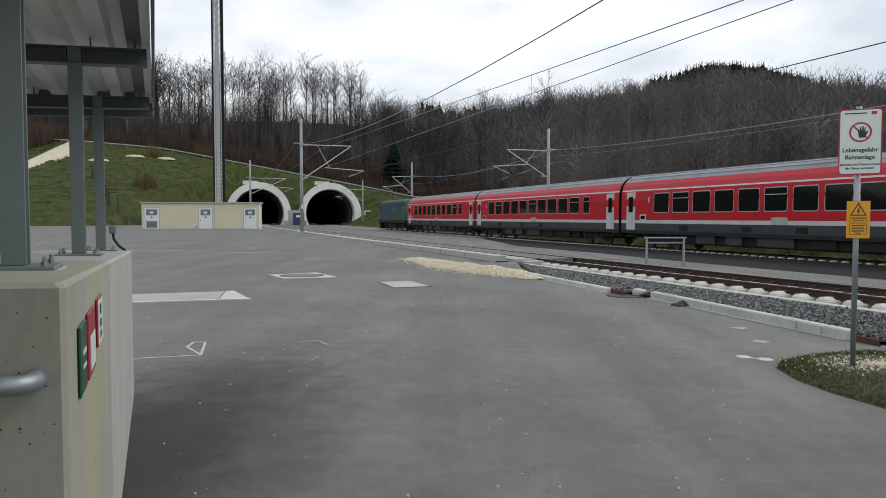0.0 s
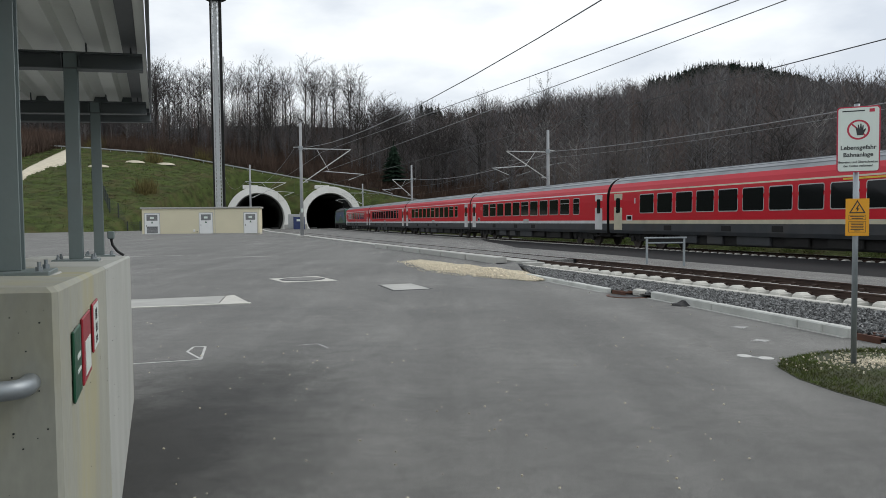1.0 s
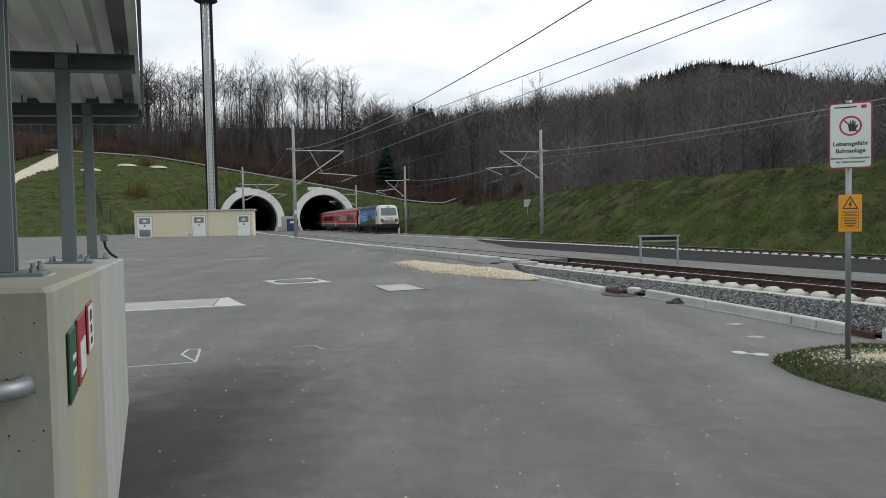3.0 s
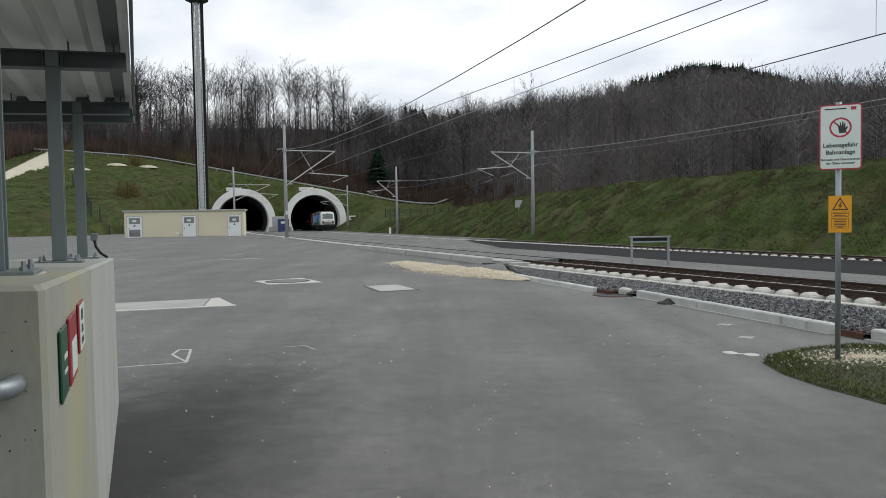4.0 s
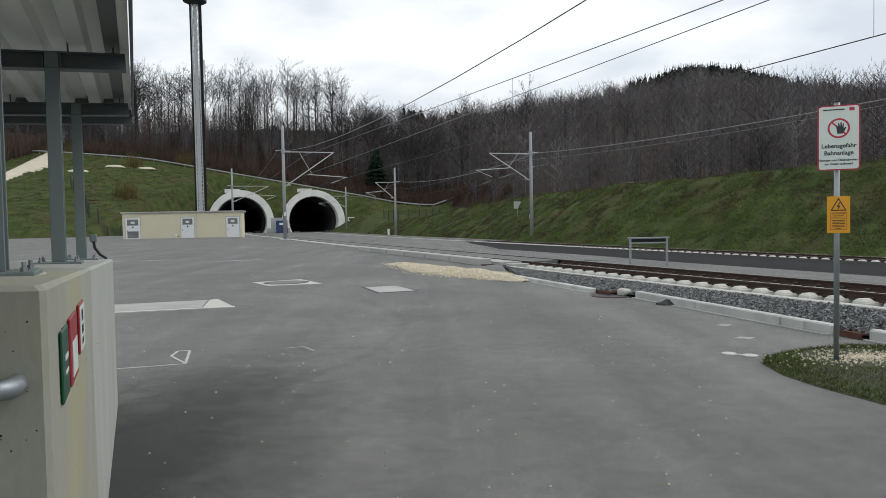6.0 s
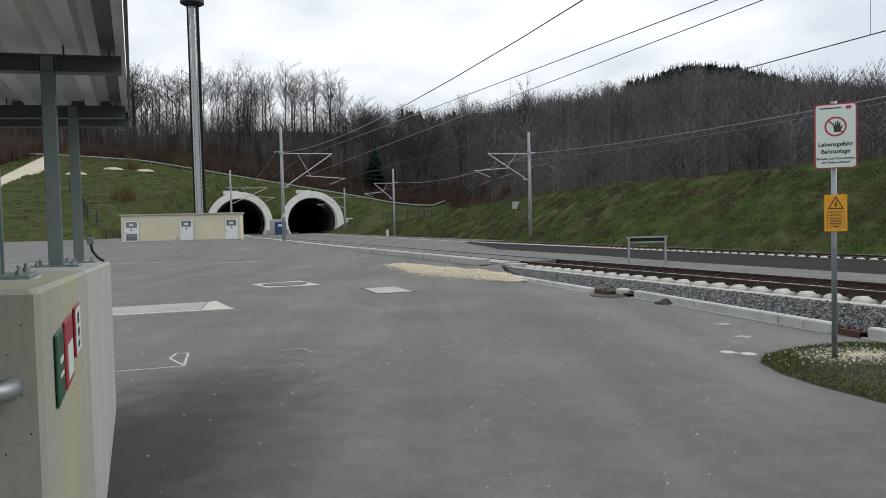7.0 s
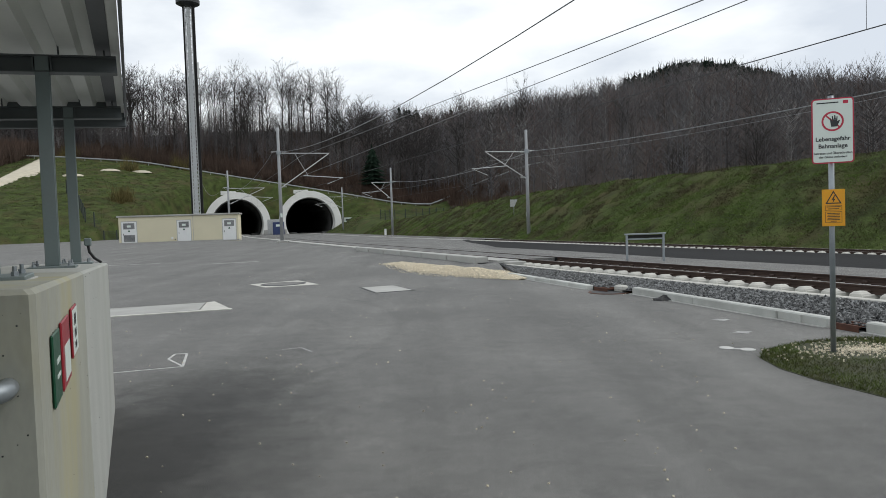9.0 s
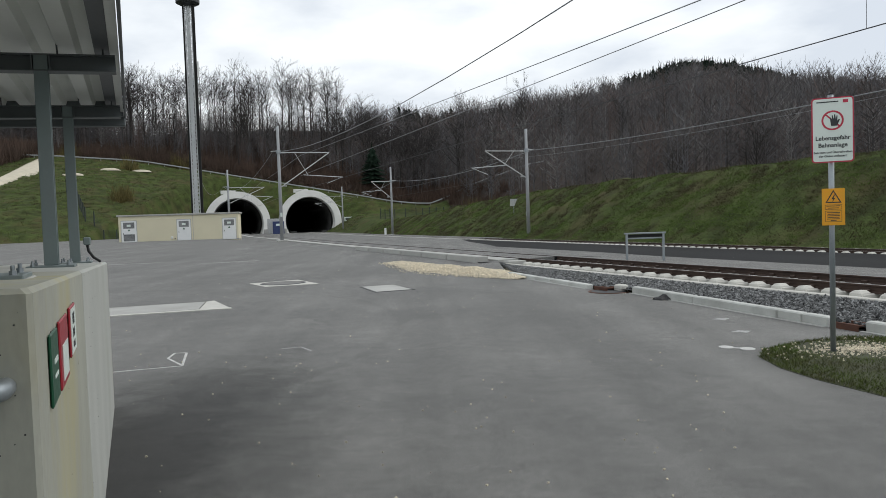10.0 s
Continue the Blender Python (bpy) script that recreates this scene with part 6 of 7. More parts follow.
def build_loco(name, label, white, panel, low, tail):
    """Four-axle electric locomotive with two cabs; +y is the way it runs."""
    root = thing(name, label, "locomotive", group="locomotives of the train")

    def outline(w, f, z, nose=0.74, back=0.85):
        p = [(w * nose, f), (w * 0.93, f - 0.22), (w, f - back)]
        q = p + [(a, -b) for a, b in reversed(p)]
        return [(a, b, z) for a, b in q] + [(-a, b, z) for a, b in reversed(q)]

    lev = [(1.46, 9.05, 1.02), (1.49, 9.15, 1.31), (1.5, 9.2, 1.36), (1.5, 9.2, 1.85), (1.5, 9.12, 2.3), (1.49, 9.02, 2.45), (1.46, 8.68, 3.2), (1.43, 8.52, 3.5), (1.34, 8.36, 3.7), (1.14, 8.05, 3.86), (0.75, 7.5, 3.92)]
    rings = [outline(*l) for l in lev]
    m = Mesh()
    m.loft(rings)
    mids = []
    for f in m.f:
        y = sum(m.v[i][1] for i in f) / len(f)
        z = sum(m.v[i][2] for i in f) / len(f)
        mids.append(1 if z < 1.33 else 0)
    m.mi = mids
    part("body", m, [M_LOCO_WHITE if white else M_LOCO_TEAL, M_SKIRT], root, smooth=False)
    # machine room sides and roof between the cabs
    for k in (-1, 1):
        x = k * 1.505
        pn = part("side_panel", side_panel(x, -6.55, 6.55, 1.32, 3.34, 0.016, 0.03), panel, root, "printed landscape panel")
        # a wooded hill rising to the right of the outer side, with a castle on top
        prof = [(-6.4, 1.34)]
        for i in range(41):
            t = i / 40
            y = -6.4 + 12.8 * t
            g = 0.28 + 1.05 * math.exp(-((t - 0.36) / 0.16) ** 2) + 0.35 * math.exp(-((t - 0.12) / 0.1) ** 2) + 0.12 * math.sin(t * 37) * (1 - t) + (0.25 * math.exp(-((t - 0.97) / 0.05) ** 2))
            prof.append((y, 1.34 + g))
        prof.append((6.4, 1.34))
        sg_ = 1 if k > 0 else -1
        part("printed_hill", Mesh().loft([[(x + sg_ * 0.018, y, z) for y, z in prof], [(x + sg_ * 0.021, y, z) for y, z in prof]]), low, pn)
        cst = Mesh()
        for y, w, h in ((-1.75, 0.28, 0.24), (-1.95, 0.1, 0.38), (-1.5, 0.4, 0.17), (-2.3, 0.4, 0.14)):
            cst.box((x + sg_ * 0.023, y, 2.62 + h / 2), (0.003, w, h))
        part("printed_castle", cst, M_CASTLE, pn)
        if white:
            turn = pose(0, 0, 0, 90, 0, -90 if k < 0 else 90)
            for text, y, z in (("Z\u00fcgiger geht's nicht:", 0.0, 2.86), ("der schnellste", 0.0, 2.42), ("Regionalverkehr Deutschlands.", 0.0, 2.0)):
                lettering("livery_text", text, 0.36, Matrix.Translation((x + sg_ * 0.024, 3.4 if k < 0 else -3.4, z)) @ turn, M_SIGN_WHITE, pn, "LEFT")
            z_ = Mesh()
            pts = [(5.9, 2.72), (5.3, 2.72), (4.6, 2.1), (4.1, 2.1)]
            for (ya, za), (yb, zb) in zip(pts, pts[1:]):
                z_.tube([(x + sg_ * 0.024, ya * (1 if k < 0 else -1), za), (x + sg_ * 0.024, yb * (1 if k < 0 else -1), zb)], 0.025, 5)
            part("route_line_print", z_, M_SIGN_WHITE, pn)
            part("logo_block", side_panel(x + sg_ * 0.012, -3.1, -2.8, 1.95, 2.15, 0.014, 0.02), M_RED_SIGN, pn)
            part("logo_block", side_panel(x + sg_ * 0.012, -5.1, -4.1, 1.98, 2.2, 0.014, 0.02), M_YELLOW, pn)
        part("frame_band", Mesh().box((k * 1.49, 0, 1.14), (0.08, 17.6, 0.34), 0.02), M_UNDER, root)
        for e in (-1, 1):
            d = part("cab_door", side_panel(k * 1.5, e * 7.55 - 0.36, e * 7.55 + 0.36, 1.36, 3.25, 0.014, 0.06), M_LOCO_WHITE if white else M_LOCO_TEAL, root)
            part("door_seam", side_panel(k * 1.5, e * 7.55 - 0.40, e * 7.55 + 0.40, 1.33, 3.28, 0.008, 0.06), M_SKIRT, d)
            part("door_pane", side_panel(k * 1.5, e * 7.55 - 0.22, e * 7.55 + 0.22, 2.42, 3.05, 0.02, 0.07), M_GLASS, d)
            for yy in (e * 7.55 - 0.5, e * 7.55 + 0.5):
                part("grab_rail", Mesh().tube([(k * 1.55, yy, 1.4), (k * 1.55, yy, 2.9)], 0.018, 6), M_GALV, d)
            part("cab_steps", Mesh().box((k * 1.42, e * 7.55, 0.7), (0.2, 0.5, 0.55), 0.03), M_UNDER, root)
    roof = Mesh().loft([[(x, y, z) for x, z in ((-1.512, 3.345), (-1.475, 3.52), (-1.40, 3.72), (-1.17, 3.90), (-0.8, 3.96), (0.8, 3.96), (1.17, 3.90), (1.40, 3.72), (1.475, 3.52), (1.512, 3.345))] for y in (-6.6, 6.6)])
    body_top = part("machine_roof", roof, M_LOCO_DARK, root, "dark grey machine-room roof")
    part("roof_fairing", Mesh().box((-0.75, 1.0, 4.0), (0.6, 7.5, 0.2), 0.06), M_LOCO_DARK, root)
    part("roof_fairing", Mesh().box((0.75, -1.0, 4.0), (0.6, 7.5, 0.2), 0.06), M_LOCO_DARK, root)
    for y in (-4.6, -3.9, 3.6, 4.4):
        ins = Mesh()
        for q in range(4):
            ins.tube([(0.3, y, 3.96 + q * 0.06), (0.3, y, 4.0 + q * 0.06)], 0.1, 10)
        part("insulator", ins, M_UNDER, root)

    def panto(y, raised):
        base = part("pantograph", Mesh().box((0, y, 3.95), (1.1, 1.6, 0.08), 0.02), M_UNDER, root, "dark pantograph")
        if raised:
            part("lower_arm", Mesh().tube([(0, y - 0.7, 3.98), (0, y + 0.75, 4.6)], 0.05, 8), M_UNDER, base)
            part("upper_arm", Mesh().tube([(0, y + 0.75, 4.6), (0, y - 0.55, 5.38)], 0.035, 8), M_UNDER, base)
            part("collector_head", Mesh().tube([(-0.95, y - 0.55, 5.28), (-0.7, y - 0.55, 5.41), (0.7, y - 0.55, 5.41), (0.95, y - 0.55, 5.28)], 0.03, 8), M_UNDER, base)
        else:
            part("folded_arm", Mesh().tube([(0, y - 0.7, 4.05), (0, y + 0.8, 4.12)], 0.06, 8), M_UNDER, base)
            part("collector_head", Mesh().tube([(-0.9, y - 0.5, 4.16), (0.9, y - 0.5, 4.16)], 0.035, 8), M_UNDER, base)

    panto(-5.6, white)
    panto(5.6, not white)
    for e in (-1, 1):
        # windshield: two panes in a dark surround, on the sloping front
        zs = (2.46, 3.49)
        fy = lambda z: e * (float(np.interp(z, [2.45, 3.2, 3.5], [9.02, 8.68, 8.52])) + 0.012)
        ws = Mesh()
        hw = 1.13
        front, back = [], []
        for x, z in ((-hw, zs[0]), (hw, zs[0]), (hw - 0.03, 3.2), (hw - 0.05, zs[1]), (-hw + 0.05, zs[1]), (-hw + 0.03, 3.2)):
            front.append((x, fy(z), z))
            back.append((x, fy(z) - e * 0.1, z))
        ws.add(front, [(0, 1, 2, 5), (5, 2, 3, 4)])
        ws.loft([back, front], caps=False)
        fr = part("windshield", ws, M_WINDSHIELD, root, "wide windshield with sky reflection in its blue-grey colour")
        part("centre_bar", Mesh().tube([(0, fy(zs[0]) + e * 0.005, zs[0]), (0, fy(zs[1]) + e * 0.005, zs[1])], 0.02, 6), M_BLACK, fr)
        for x in (-0.35, 0.3):
            part("wiper", Mesh().tube([(x, fy(2.46) + e * 0.02, 2.44), (x + 0.12, fy(3.05) + e * 0.02, 3.05)], 0.012, 5), M_BLACK, fr)
        part("top_lamp", Mesh().box((0, e * 8.42, 3.62), (0.5, 0.16, 0.13), 0.03), M_GLASS, root)
        for z in (1.42, 1.56, 1.70, 1.84):
            part("grille_slat", Mesh().box((0, e * 9.245, z), (1.9, 0.05, 0.045), 0.008), M_SKIRT, root)
        for x in (-1.08, 1.08):
            h = part("lamp_cluster", Mesh().box((x * 0.97, e * 9.19, 1.78), (0.36, 0.16, 0.46), 0.05), M_SKIRT, root)
            part("lamp", Mesh().tube([(x * 0.97, e * 9.25, 1.68), (x * 0.97, e * 9.30, 1.68)], 0.10, 12), M_TAIL if tail and e < 0 else M_GLASS, h, "red tail light" if tail and e < 0 else "")
        part("number_bar", Mesh().box((0.3, e * 9.17, 2.08), (0.5, 0.012, 0.07)), M_PRINT, root)
        part("buffer_beam", Mesh().box((0, e * 9.1, 0.95), (2.8, 0.45, 0.5), 0.06), M_UNDER, root)
        for x in (-0.875, 0.875):
            part("buffer", Mesh().tube([(x, e * 9.2, 1.06), (x, e * 9.48, 1.06), (x, e * 9.5, 1.06)], [0.12, 0.12, 0.24], 14), M_UNDER, root)
        part("snow_plough", Mesh().loft([[(x, e * y, z) for x, y, z in ((-1.35, 8.9, 0.16), (0, 9.15, 0.16), (1.35, 8.9, 0.16), (1.3, 8.7, 0.16), (0, 8.9, 0.16), (-1.3, 8.7, 0.16))], [(x, e * y, z) for x, y, z in ((-1.3, 8.9, 0.7), (0, 9.05, 0.7), (1.3, 8.9, 0.7), (1.3, 8.7, 0.7), (0, 8.8, 0.7), (-1.3, 8.7, 0.7))]]), M_UNDER, root)
        part("coupling_hook", Mesh().box((0, e * 9.35, 1.0), (0.12, 0.3, 0.2), 0.03), M_UNDER, root)
        bogie(root, e * 4.75, 1.5)
    part("transformer_box", Mesh().box((0, 0, 0.6), (2.5, 4.6, 0.62), 0.06), M_UNDER, root)
    for y in (-1.7, -0.6, 0.6, 1.7):
        part("frame_bracket", Mesh().box((-1.3, y, 0.75), (0.12, 0.2, 0.5), 0.02), M_SKIRT, root)
    return root


lead_loco = build_loco("locomotive", "leading electric locomotive in teal and blue landscape livery", False, M_LOCO_NIGHT, M_LOCO_GREEN, False)
coach_a = build_coach("passenger_coach", "red passenger coach with pale grey band and doors", driving=True)
coach_b = build_coach("passenger_coach", "red passenger coach with pale grey band and doors")
coach_c = copy_thing(coach_b, Matrix.Identity(4))
coach_d = copy_thing(coach_b, Matrix.Identity(4))
coach_e = build_coach("passenger_coach", "red first-class coach with dirty cream band and doors and yellow stripe", first=True)
tail_loco = build_loco("locomotive", "white trailing electric locomotive with a blue castle landscape panel", True, M_LOCO_BLUE, M_LOCO_GREEN, True)
for car in (lead_loco, coach_a, coach_b, coach_c, coach_d, coach_e, tail_loco):
    car.scale = (1.08, 1.0, 1.15)


# ---- woods ----
def branch_tree(seed, height, r0, fork, leaders, spread, twig_w=0.02):
    """A bare broadleaf tree: a trunk that forks into rising leaders, each with side branches and fine twigs."""
    rng = np.random.default_rng(seed)
    wood, fine = Mesh(), ([], [])
    lean = rng.normal(0, 0.02, 2)
    steps = np.linspace(0, 1, 6)
    tp = [Vector((lean[0] * height * t * t + 0.1 * math.sin(t * 5 + seed), lean[1] * height * t * t, height * 0.8 * t)) for t in steps]
    wood.tube(tp, [r0 * (1.3 if t == 0 else 1 - 0.8 * t) for t in steps], 5, caps=False)

    def on(pts, u):
        q = u * (len(pts) - 1)
        j = min(int(q), len(pts) - 2)
        return pts[j].lerp(pts[j + 1], q - j)

    def ribbon(a, b, w):
        side = (b - a).cross(Vector((rng.normal(), rng.normal(), 0.2))).normalized() * w
        k = len(fine[0])
        fine[0].extend([tuple(a - side), tuple(a + side), tuple(b)])
        fine[1].append((k, k + 1, k + 2))

    def turned(d, out, up):
        return (d + Vector((rng.normal(0, out), rng.normal(0, out), rng.normal(up, 0.25)))).normalized()

    def limb(p, d, length, r):
        pts = [p]
        for _ in range(3):
            d = turned(d, 0.13, 0.1)
            pts.append(pts[-1] + d * length / 3)
        wood.tube(pts, [r, r * 0.72, r * 0.45, r * 0.14], 3, caps=False)
        for _ in range(6):
            a = on(pts, rng.uniform(0.2, 1.0))
            e = turned(d, 0.56, 0.1)
            ln = length * rng.uniform(0.28, 0.48)
            m_ = a + e * ln
            b = m_ + turned(e, 0.22, 0.2) * ln * 0.6
            ribbon(a, m_, twig_w * 2.4)
            ribbon(m_, b, twig_w * 1.5)
            for _ in range(8):
                c = a.lerp(m_, rng.uniform(0.3, 1.0)) if rng.random() < 0.5 else m_.lerp(b, rng.random())
                ribbon(c, c + turned(e, 0.5, 0.2) * rng.uniform(0.5, 1.3), twig_w)

    for i in range(leaders):
        t = fork + (1 - fork) * ((i + rng.random()) / leaders) ** 0.9
        az = i * 2.4 + rng.uniform(-0.5, 0.5)
        d = Vector((math.cos(az) * spread, math.sin(az) * spread, rng.uniform(0.9, 1.5))).normalized()
        limb(on(tp, t), d, height * (0.16 + 0.26 * (1 - t)) * rng.uniform(0.8, 1.2), r0 * (1 - 0.75 * t) * 0.55)
    return wood, fine


def fine_mesh(name, fine, material):
    me = bpy.data.meshes.new(name)
    me.from_pydata(fine[0], [], fine[1])
    me.materials.append(material)
    return me


def ground_at(x, y):
    return float(terrain(np.array([x]), np.array([y]))[0])


def build_front_trees():
    kinds = []
    for i in range(7):
        wood, fine = branch_tree(40 + i, 22 + (i % 3) * 1.6, 0.21 + 0.03 * (i % 2), 0.42 - 0.05 * (i % 3), 16, 0.62 + 0.12 * (i % 3), 0.024)
        kinds.append((wood.data("trunk", M_BARK), fine_mesh("crown", fine, M_TWIG)))
    for i in range(3):
        wood, fine = branch_tree(60 + i, 19, 0.36, 0.26, 20, 0.85, 0.021)
        kinds.append((wood.data("trunk", M_BARK), fine_mesh("crown", fine, M_TWIG)))
    rng = random.Random(31)
    spots = []
    for _ in range(165):
        y = rng.uniform(206, 246)
        x = rng.uniform(-0.62, 0.02) * y
        spots.append((x, y, rng.randrange(7), rng.uniform(0.78, 1.05) * (0.88 if x > -0.12 * y else 1.0)))
    for r, y, k, sc in ((0.0, 215, 7, 0.9), (0.052, 205, 7, 1.15), (0.06, 222, 2, 1.1), (0.095, 230, 8, 1.1), (0.108, 215, 0, 1.05), (0.135, 250, 9, 1.1), (0.145, 262, 3, 1.2), (0.15, 240, 1, 1.0), (0.355, 128, 9, 0.62), (0.372, 136, 7, 0.6), (0.475, 116, 8, 0.68), (0.49, 124, 9, 0.6), (0.565, 118, 7, 0.55), (0.28, 190, 4, 0.8), (0.3, 175, 2, 0.7), (0.22, 200, 5, 0.8), (0.20, 215, 6, 0.8), (-0.02, 212, 3, 0.95), (-0.055, 222, 8, 1.0)):
        spots.append((r * y, y, k, sc))
    for x, y, k, sc in spots:
        z = ground_at(x, y) - 0.3
        t = thing("bare_tree", "tall leafless grey-brown deciduous tree on the wooded slope", "tree", Matrix.Translation((x, y, z)) @ pose(0, 0, 0, rng.uniform(-2, 2), rng.uniform(-2, 2), rng.uniform(0, 360)) @ Matrix.Scale(sc, 4), group="bare trees")
        part("trunk", kinds[k][0], None, t)
        part("crown", kinds[k][1], None, t)


build_front_trees()


def scatter(name, label, protos, places, material, category="woods"):
    """Many copies of small prototypes as one mesh. places: x, y, z, turn, scale, which."""
    vs, fs, k = [], [], 0
    for which, (pv, pf) in enumerate(protos):
        sel = places[places[:, 5] == which]
        if not len(sel):
            continue
        c, s_, sc = np.cos(sel[:, 3]), np.sin(sel[:, 3]), sel[:, 4]
        x = (pv[None, :, 0] * c[:, None] - pv[None, :, 1] * s_[:, None]) * sc[:, None] + sel[:, 0][:, None]
        y = (pv[None, :, 0] * s_[:, None] + pv[None, :, 1] * c[:, None]) * sc[:, None] + sel[:, 1][:, None]
        z = pv[None, :, 2] * sc[:, None] + sel[:, 2][:, None]
        vs.append(np.stack([x, y, z], -1).reshape(-1, 3))
        fs.append((pf[None] + (np.arange(len(sel)) * len(pv))[:, None, None]).reshape(-1, 3) + k)
        k += len(vs[-1])
    v, f = np.concatenate(vs), np.concatenate(fs)
    me = bpy.data.meshes.new(name)
    me.vertices.add(len(v))
    me.vertices.foreach_set("co", v.ravel())
    me.loops.add(f.size)
    me.loops.foreach_set("vertex_index", f.ravel().astype(np.int32))
    me.polygons.add(len(f))
    me.polygons.foreach_set("loop_start", np.arange(0, f.size, 3, dtype=np.int32))
    me.update(calc_edges=True)
    me.materials.append(material)
    return tagged(new(name, me), label, category, kind="stuff")


def far_proto(seed, h, n=24, w=0.055, spread=3.3, low=0.3):
    """A cheap bare tree of thin wedges: slim trunk, limbs and a rounded haze of twigs."""
    rng = np.random.default_rng(seed)
    v, f = [], []

    def wedge(a, b, wd):
        d = np.subtract(b, a)
        side = np.cross(d, (rng.normal(), rng.normal(), 0.1))
        side = side / (np.linalg.norm(side) + 1e-9) * wd
        k = len(v)
        v.extend([tuple(np.subtract(a, side)), tuple(np.add(a, side)), tuple(b)])
        f.append((k, k + 1, k + 2))

    for k in range(2):
        wedge((0, 0, -0.5), (rng.normal(0, 0.4), rng.normal(0, 0.4), h * 0.95), 0.13)
    for i in range(n):
        t = low + (1 - low) * (i + rng.random()) / n
        az = i * 2.4 + rng.uniform(-0.5, 0.5)
        round_ = math.sqrt(max(0.05, 1 - ((t - 0.62) / 0.42) ** 2))
        r = spread * round_ * rng.uniform(0.6, 1.15)
        a = np.array((0, 0, h * (t - 0.12)))
        b = np.array((r * math.cos(az), r * math.sin(az), h * t + rng.uniform(-0.4, 0.8)))
        wedge(a, b, w * 1.2)
        for _ in range(4):
            c = a + (b - a) * rng.uniform(0.45, 1.0)
            out = (c - (0, 0, h * 0.5)) * (1, 1, 0.25)
            out = out / (np.linalg.norm(out) + 1e-9)
            wedge(c, c + (out * 0.6 + rng.normal(0, 0.45, 3) + (0, 0, 0.75)) * rng.uniform(0.5, 1.2), w * 0.85)
    return np.array(v), np.array(f)


def fir_proto(seed, h, r):
    rng = np.random.default_rng(seed)
    v, f = [], []
    layers = 9
    for i in range(layers):
        t = i / (layers - 1)
        z, rad = h * (0.1 + 0.86 * t), r * (1 - t) ** 0.65 + 0.12
        for k in range(7):
            az = 6.28 * k / 7 + rng.uniform(-0.3, 0.3)
            l = rad * rng.uniform(0.75, 1.2)
            w = 0.33 * rad + 0.1
            n = len(v)
            v += [(-w * math.sin(az), w * math.cos(az), z + 0.25 * h / layers), (w * math.sin(az), -w * math.cos(az), z + 0.25 * h / layers), (l * math.cos(az), l * math.sin(az), z - 0.45 * h / layers * rng.uniform(0.5, 1.5)), (0, 0, z + h * 0.09)]
            f += [(n, n + 1, n + 2), (n, n + 3, n + 2), (n + 1, n + 3, n + 2)]
    n = len(v)
    v += [(-0.12, 0, -0.5), (0.12, 0, -0.5), (0, 0, h * 0.93)]
    f.append((n, n + 1, n + 2))
    return np.array(v, float), np.array(f)


def shrub_proto(seed, h):
    rng = np.random.default_rng(seed)
    v, f = [], []
    for _ in range(34):
        a = rng.normal(0, 0.3, 3) * (1, 1, 0)
        b = a + rng.normal(0, 1, 3) * (0.8, 0.8, 0.3) + (0, 0, h * rng.uniform(0.4, 1.0))
        s = np.cross(b - a, (rng.normal(), rng.normal(), 0.1))
        s = s / (np.linalg.norm(s) + 1e-9) * 0.05
        k = len(v)
        v += [tuple(a - s), tuple(a + s), tuple(b)]
        f.append((k, k + 1, k + 2))
    return np.array(v), np.array(f)


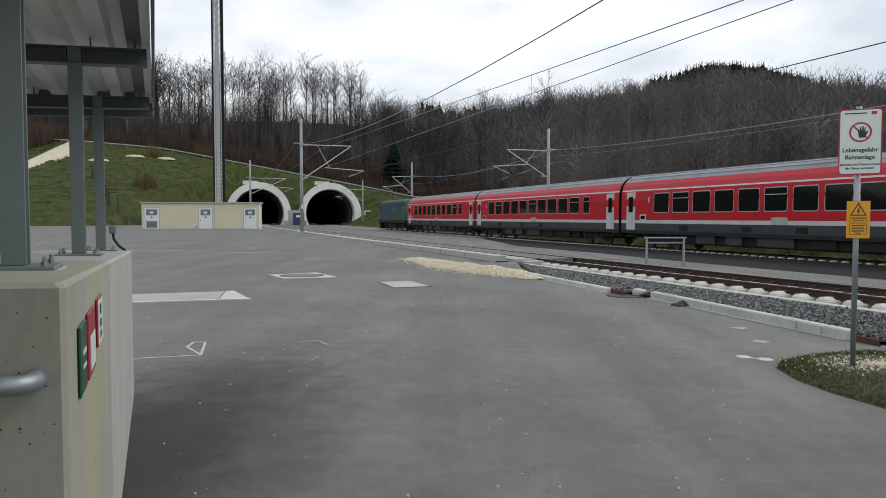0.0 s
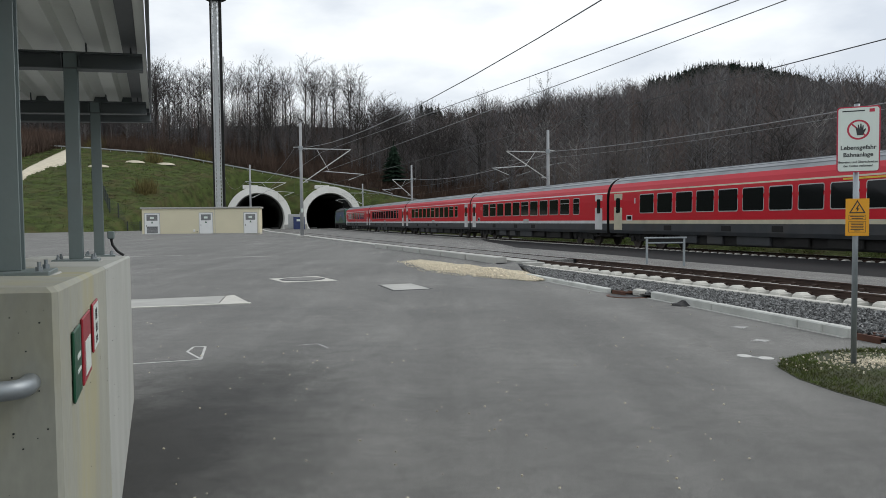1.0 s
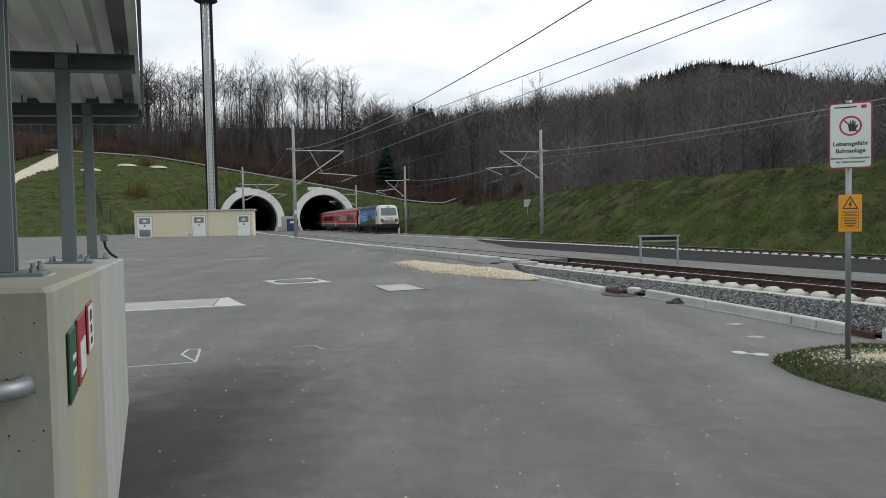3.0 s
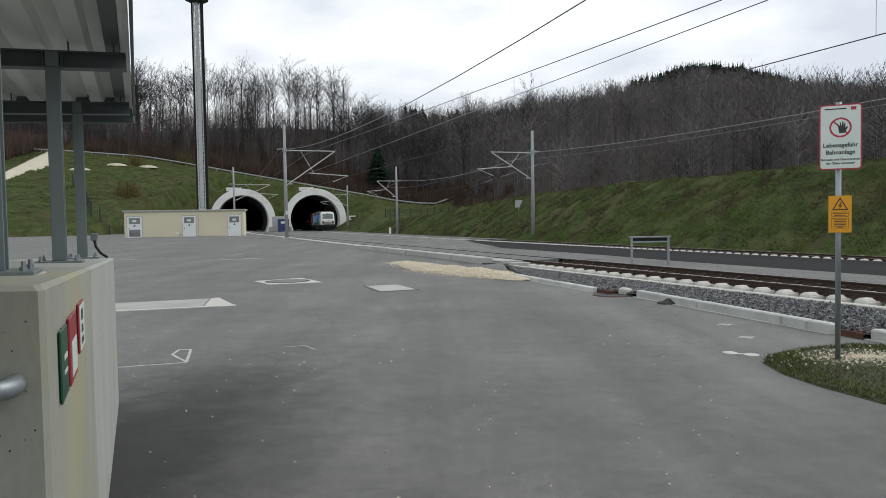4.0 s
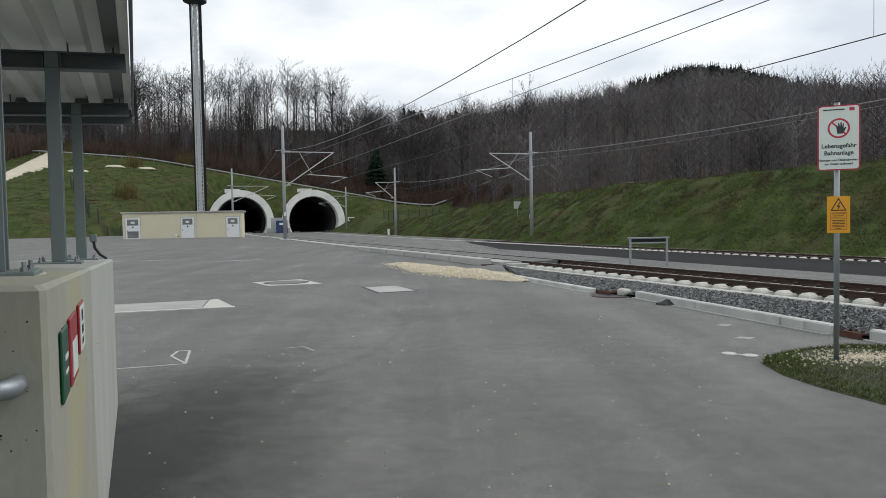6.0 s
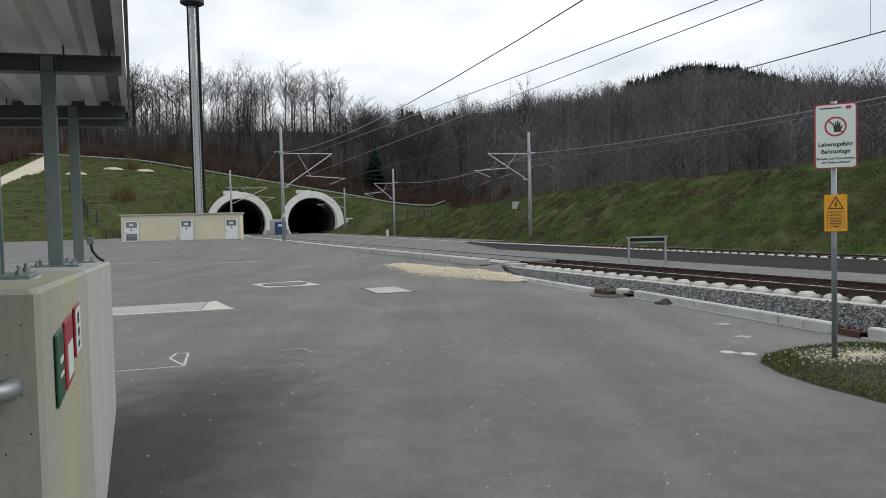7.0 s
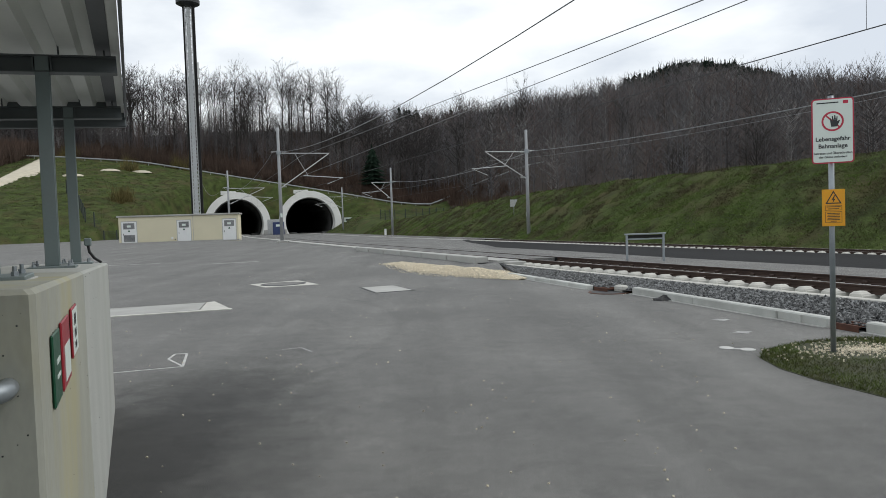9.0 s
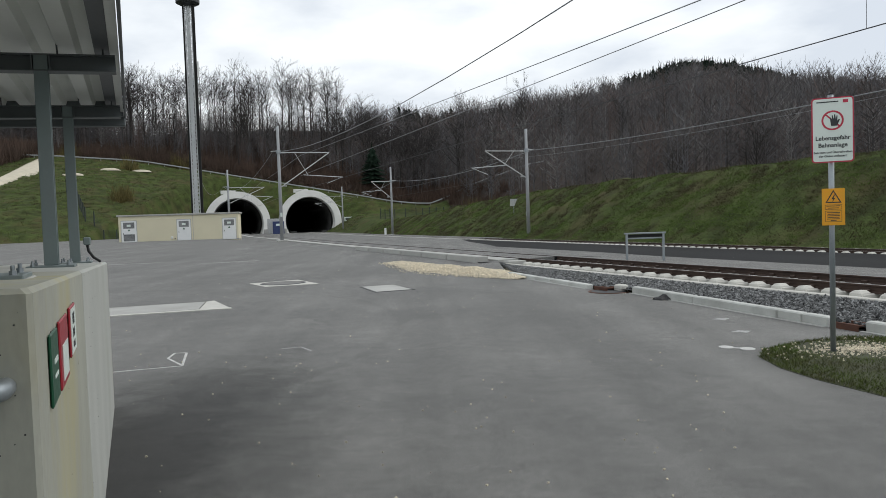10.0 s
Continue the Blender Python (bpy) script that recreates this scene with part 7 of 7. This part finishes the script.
def build_woods():
    rng = np.random.default_rng(77)
    protos = [far_proto(200 + i, 14 + 2 * (i % 4), 22 + 3 * (i % 3), 0.06, 2.8 + 0.35 * (i % 4)) for i in range(8)]
    rows = []
    n = 0
    while n < 6500:
        r = rng.uniform(-0.72, 0.85)
        y0 = float(np.interp(r, [-0.72, -0.4, 0.02, 0.15, 0.4, 0.85], [205, 203, 204, 150, 118, 90]))
        y1 = float(np.interp(r, [-0.5, -0.1, 0.15, 0.3, 1.0], [250, 265, 445, 495, 495]))
        y = y0 + (y1 - y0) * rng.random() ** 0.8
        if y0 > 200 and y < y0 + 3:
            continue
        x = r * y
        if (-0.43 < r < -0.1 and y > 238) or (0.31 < r < 0.5 and y > 440):
            continue
        sc = rng.uniform(0.75, 1.15) * float(np.interp(r, [-0.6, -0.45, -0.4, -0.12, 0.06], [0.7, 0.6, 0.5, 0.5, 0.95]))
        rows.append((x, y, 0, rng.uniform(0, 6.28), sc, rng.integers(0, 8)))
        n += 1
    rows = np.array(rows)
    rows[:, 2] = terrain(rows[:, 0], rows[:, 1]) - 0.3
    kind_of = rng.choice(5, len(rows), p=[0.36, 0.26, 0.08, 0.14, 0.16])
    for k in range(5):
        scatter("bare_woods", "dense leafless grey-brown woods covering the hills", protos, rows[kind_of == k], M_WOODS[k])
    # conifers on the ridge
    firs = [fir_proto(300 + i, 12 + i, 4.3) for i in range(5)]
    rows = []
    for _ in range(1900):
        r = rng.choice([rng.normal(0.385, 0.055), rng.normal(0.45, 0.05), rng.uniform(0.16, 0.33), rng.uniform(-0.03, 0.2), rng.uniform(0.5, 0.8)], p=[0.46, 0.30, 0.08, 0.12, 0.04])
        yr = float(np.interp(r, [-0.5, -0.1, 0.15, 0.3, 1.0], [235, 240, 430, 480, 480]))
        depth = 62 if 0.3 < r < 0.5 else 14
        y = yr - abs(rng.normal(0, depth * 0.5)) + 6
        rows.append((r * y, y, 0, rng.uniform(0, 6.28), rng.uniform(0.85, 1.35) * (1.0 if r > 0.29 else 0.68), rng.integers(0, 5)))
    rows = np.array(rows)
    rows[:, 2] = terrain(rows[:, 0], rows[:, 1]) - 0.3
    scatter("ridge_conifers", "dark green conifers along the ridge", firs, rows, M_FIR)
    # scrub between the trunks and along the fence
    shr = [shrub_proto(400 + i, 2.2 + 0.5 * i) for i in range(5)]
    rows = []
    for _ in range(4200):
        r = rng.uniform(-0.65, 0.7)
        y0 = float(np.interp(r, [-0.72, -0.4, 0.02, 0.15, 0.4, 0.85], [199, 199, 199, 140, 112, 84]))
        y = y0 + abs(rng.normal(0, 16))
        rows.append((r * y, y, 0, rng.uniform(0, 6.28), rng.uniform(0.6, 1.5), rng.integers(0, 5)))
    rows = np.array(rows)
    rows[:, 2] = terrain(rows[:, 0], rows[:, 1]) - 0.2
    extra = np.array([(rng.uniform(-122, -103), rng.uniform(160, 204), 0, rng.uniform(0, 6.28), rng.uniform(0.8, 1.7), rng.integers(0, 5)) for _ in range(500)])
    extra = extra[extra[:, 0] < -96.5 - (extra[:, 1] - 165) * 0.24]
    extra[:, 2] = terrain(extra[:, 0], extra[:, 1]) - 0.2
    rows = np.concatenate([rows, extra])
    scatter("scrub", "reddish-brown leafless scrub at the edge of the woods", shr, rows, M_SHRUB)
    rows = []
    for r, y, n in ((-0.335, 200, 22), (-0.405, 185, 10), (-0.485, 200, 18), (0.075, 150, 26), (0.09, 160, 12), (-0.42, 150, 18)):
        for _ in range(n):
            rows.append((r * y + rng.normal(0, 1.3), y + rng.normal(0, 1.3), 0, rng.uniform(0, 6.28), rng.uniform(0.7, 1.4), rng.integers(0, 5)))
    rows = np.array(rows)
    rows[:, 2] = terrain(rows[:, 0], rows[:, 1]) - 0.2
    scatter("olive_scrub", "olive-yellow budding shrubs near the fence", shr, rows, M_SHRUB_OLIVE)
    # rough grass on the slopes
    tuft = []
    for i in range(4):
        tr = np.random.default_rng(500 + i)
        v, f = [], []
        for _ in range(8):
            a = np.append(tr.normal(0, 0.14, 2), -0.03)
            b = a + np.append(tr.normal(0, 0.12, 2), tr.uniform(0.06, 0.17))
            sd = np.array([tr.normal(), tr.normal(), 0])
            sd = sd / np.linalg.norm(sd) * 0.018
            k = len(v)
            v += [tuple(a - sd), tuple(a + sd), tuple(b)]
            f.append((k, k + 1, k + 2))
        tuft.append((np.array(v), np.array(f)))
    s = rng.uniform(-14, 110, 60000)
    lat = rng.uniform(2.8, 13.5, 60000)
    pts = [track(a, b) for a, b in zip(s, lat)]
    rows = np.array([(p.x, p.y, 0, rng.uniform(0, 6.28), rng.uniform(0.5, 0.95) + 0.7 * rng.random() ** 6, rng.integers(0, 4)) for p in pts])
    rows[:, 2] = terrain(rows[:, 0], rows[:, 1])
    hx, hy = rng.uniform(-105, -14, 20000), rng.uniform(106, 196, 20000)
    hill = np.stack([hx, hy, terrain(hx, hy), rng.uniform(0, 6.28, 20000), rng.uniform(1.2, 2.4, 20000), rng.integers(0, 4, 20000)], 1)
    hill = hill[hill[:, 2] > 0.2]
    hs, hl = along(hill[:, 0], hill[:, 1])
    for centre in (-0.9, near_lat(PORTAL_S) - 1.4):
        clear = (hs > PORTAL_S - 6) & (np.abs(hl - centre) < 8.2) & (hill[:, 2] < 11.5)
        hill, hs, hl = hill[~clear], hs[~clear], hl[~clear]
    rows = np.concatenate([rows, hill])
    scatter("embankment_grass", "rough short grass on the railway embankment", tuft, rows, M_BLADE, "grass")


build_woods()

# single dark fir by the far end of the cutting
FIR_UP = 2.5
fir = thing("fir_tree", "single dark green fir tree at the edge of the bare woods", "tree", Matrix.Translation((-14.0, 203.0, ground_at(-14.0, 203.0))))
fm = Mesh()
for k_ in range(5):
    fv, ff = fir_proto(900 + k_, 12.0 - 0.3 * k_, 4.3)
    fm.add([(p[0], p[1], p[2] + FIR_UP) for p in fv], [tuple(q) for q in ff])
part("crown", fm, M_FIR, fir)
part("trunk", Mesh().tube([(0, 0, -0.5), (0, 0, FIR_UP + 9)], [0.3, 0.05], 7), M_BARK, fir)


# ---- motion ----
def nose(t):
    """Way of the leading buffers along the track."""
    return 91.7 + 53.95 * t + 0.32 * t * t


def motions():
    back = 9.49
    cars = [(lead_loco, back), (coach_a, 18.98 + 13.2), (coach_b, 18.98 + 39.6), (coach_c, 18.98 + 66.0), (coach_d, 18.98 + 92.4), (coach_e, 18.98 + 118.8), (tail_loco, 18.98 + 132.0 + 10.1)]
    for car, off in cars:
        rows = []
        for k in range(41):
            t = k * 0.25
            s = nose(t) - off
            rows.append((t, Matrix.Translation(track(s, 0.0, FAR_Z)) @ pose(0, 0, 0, 0, 0, heading(s))))
        walk(car, rows)


motions()
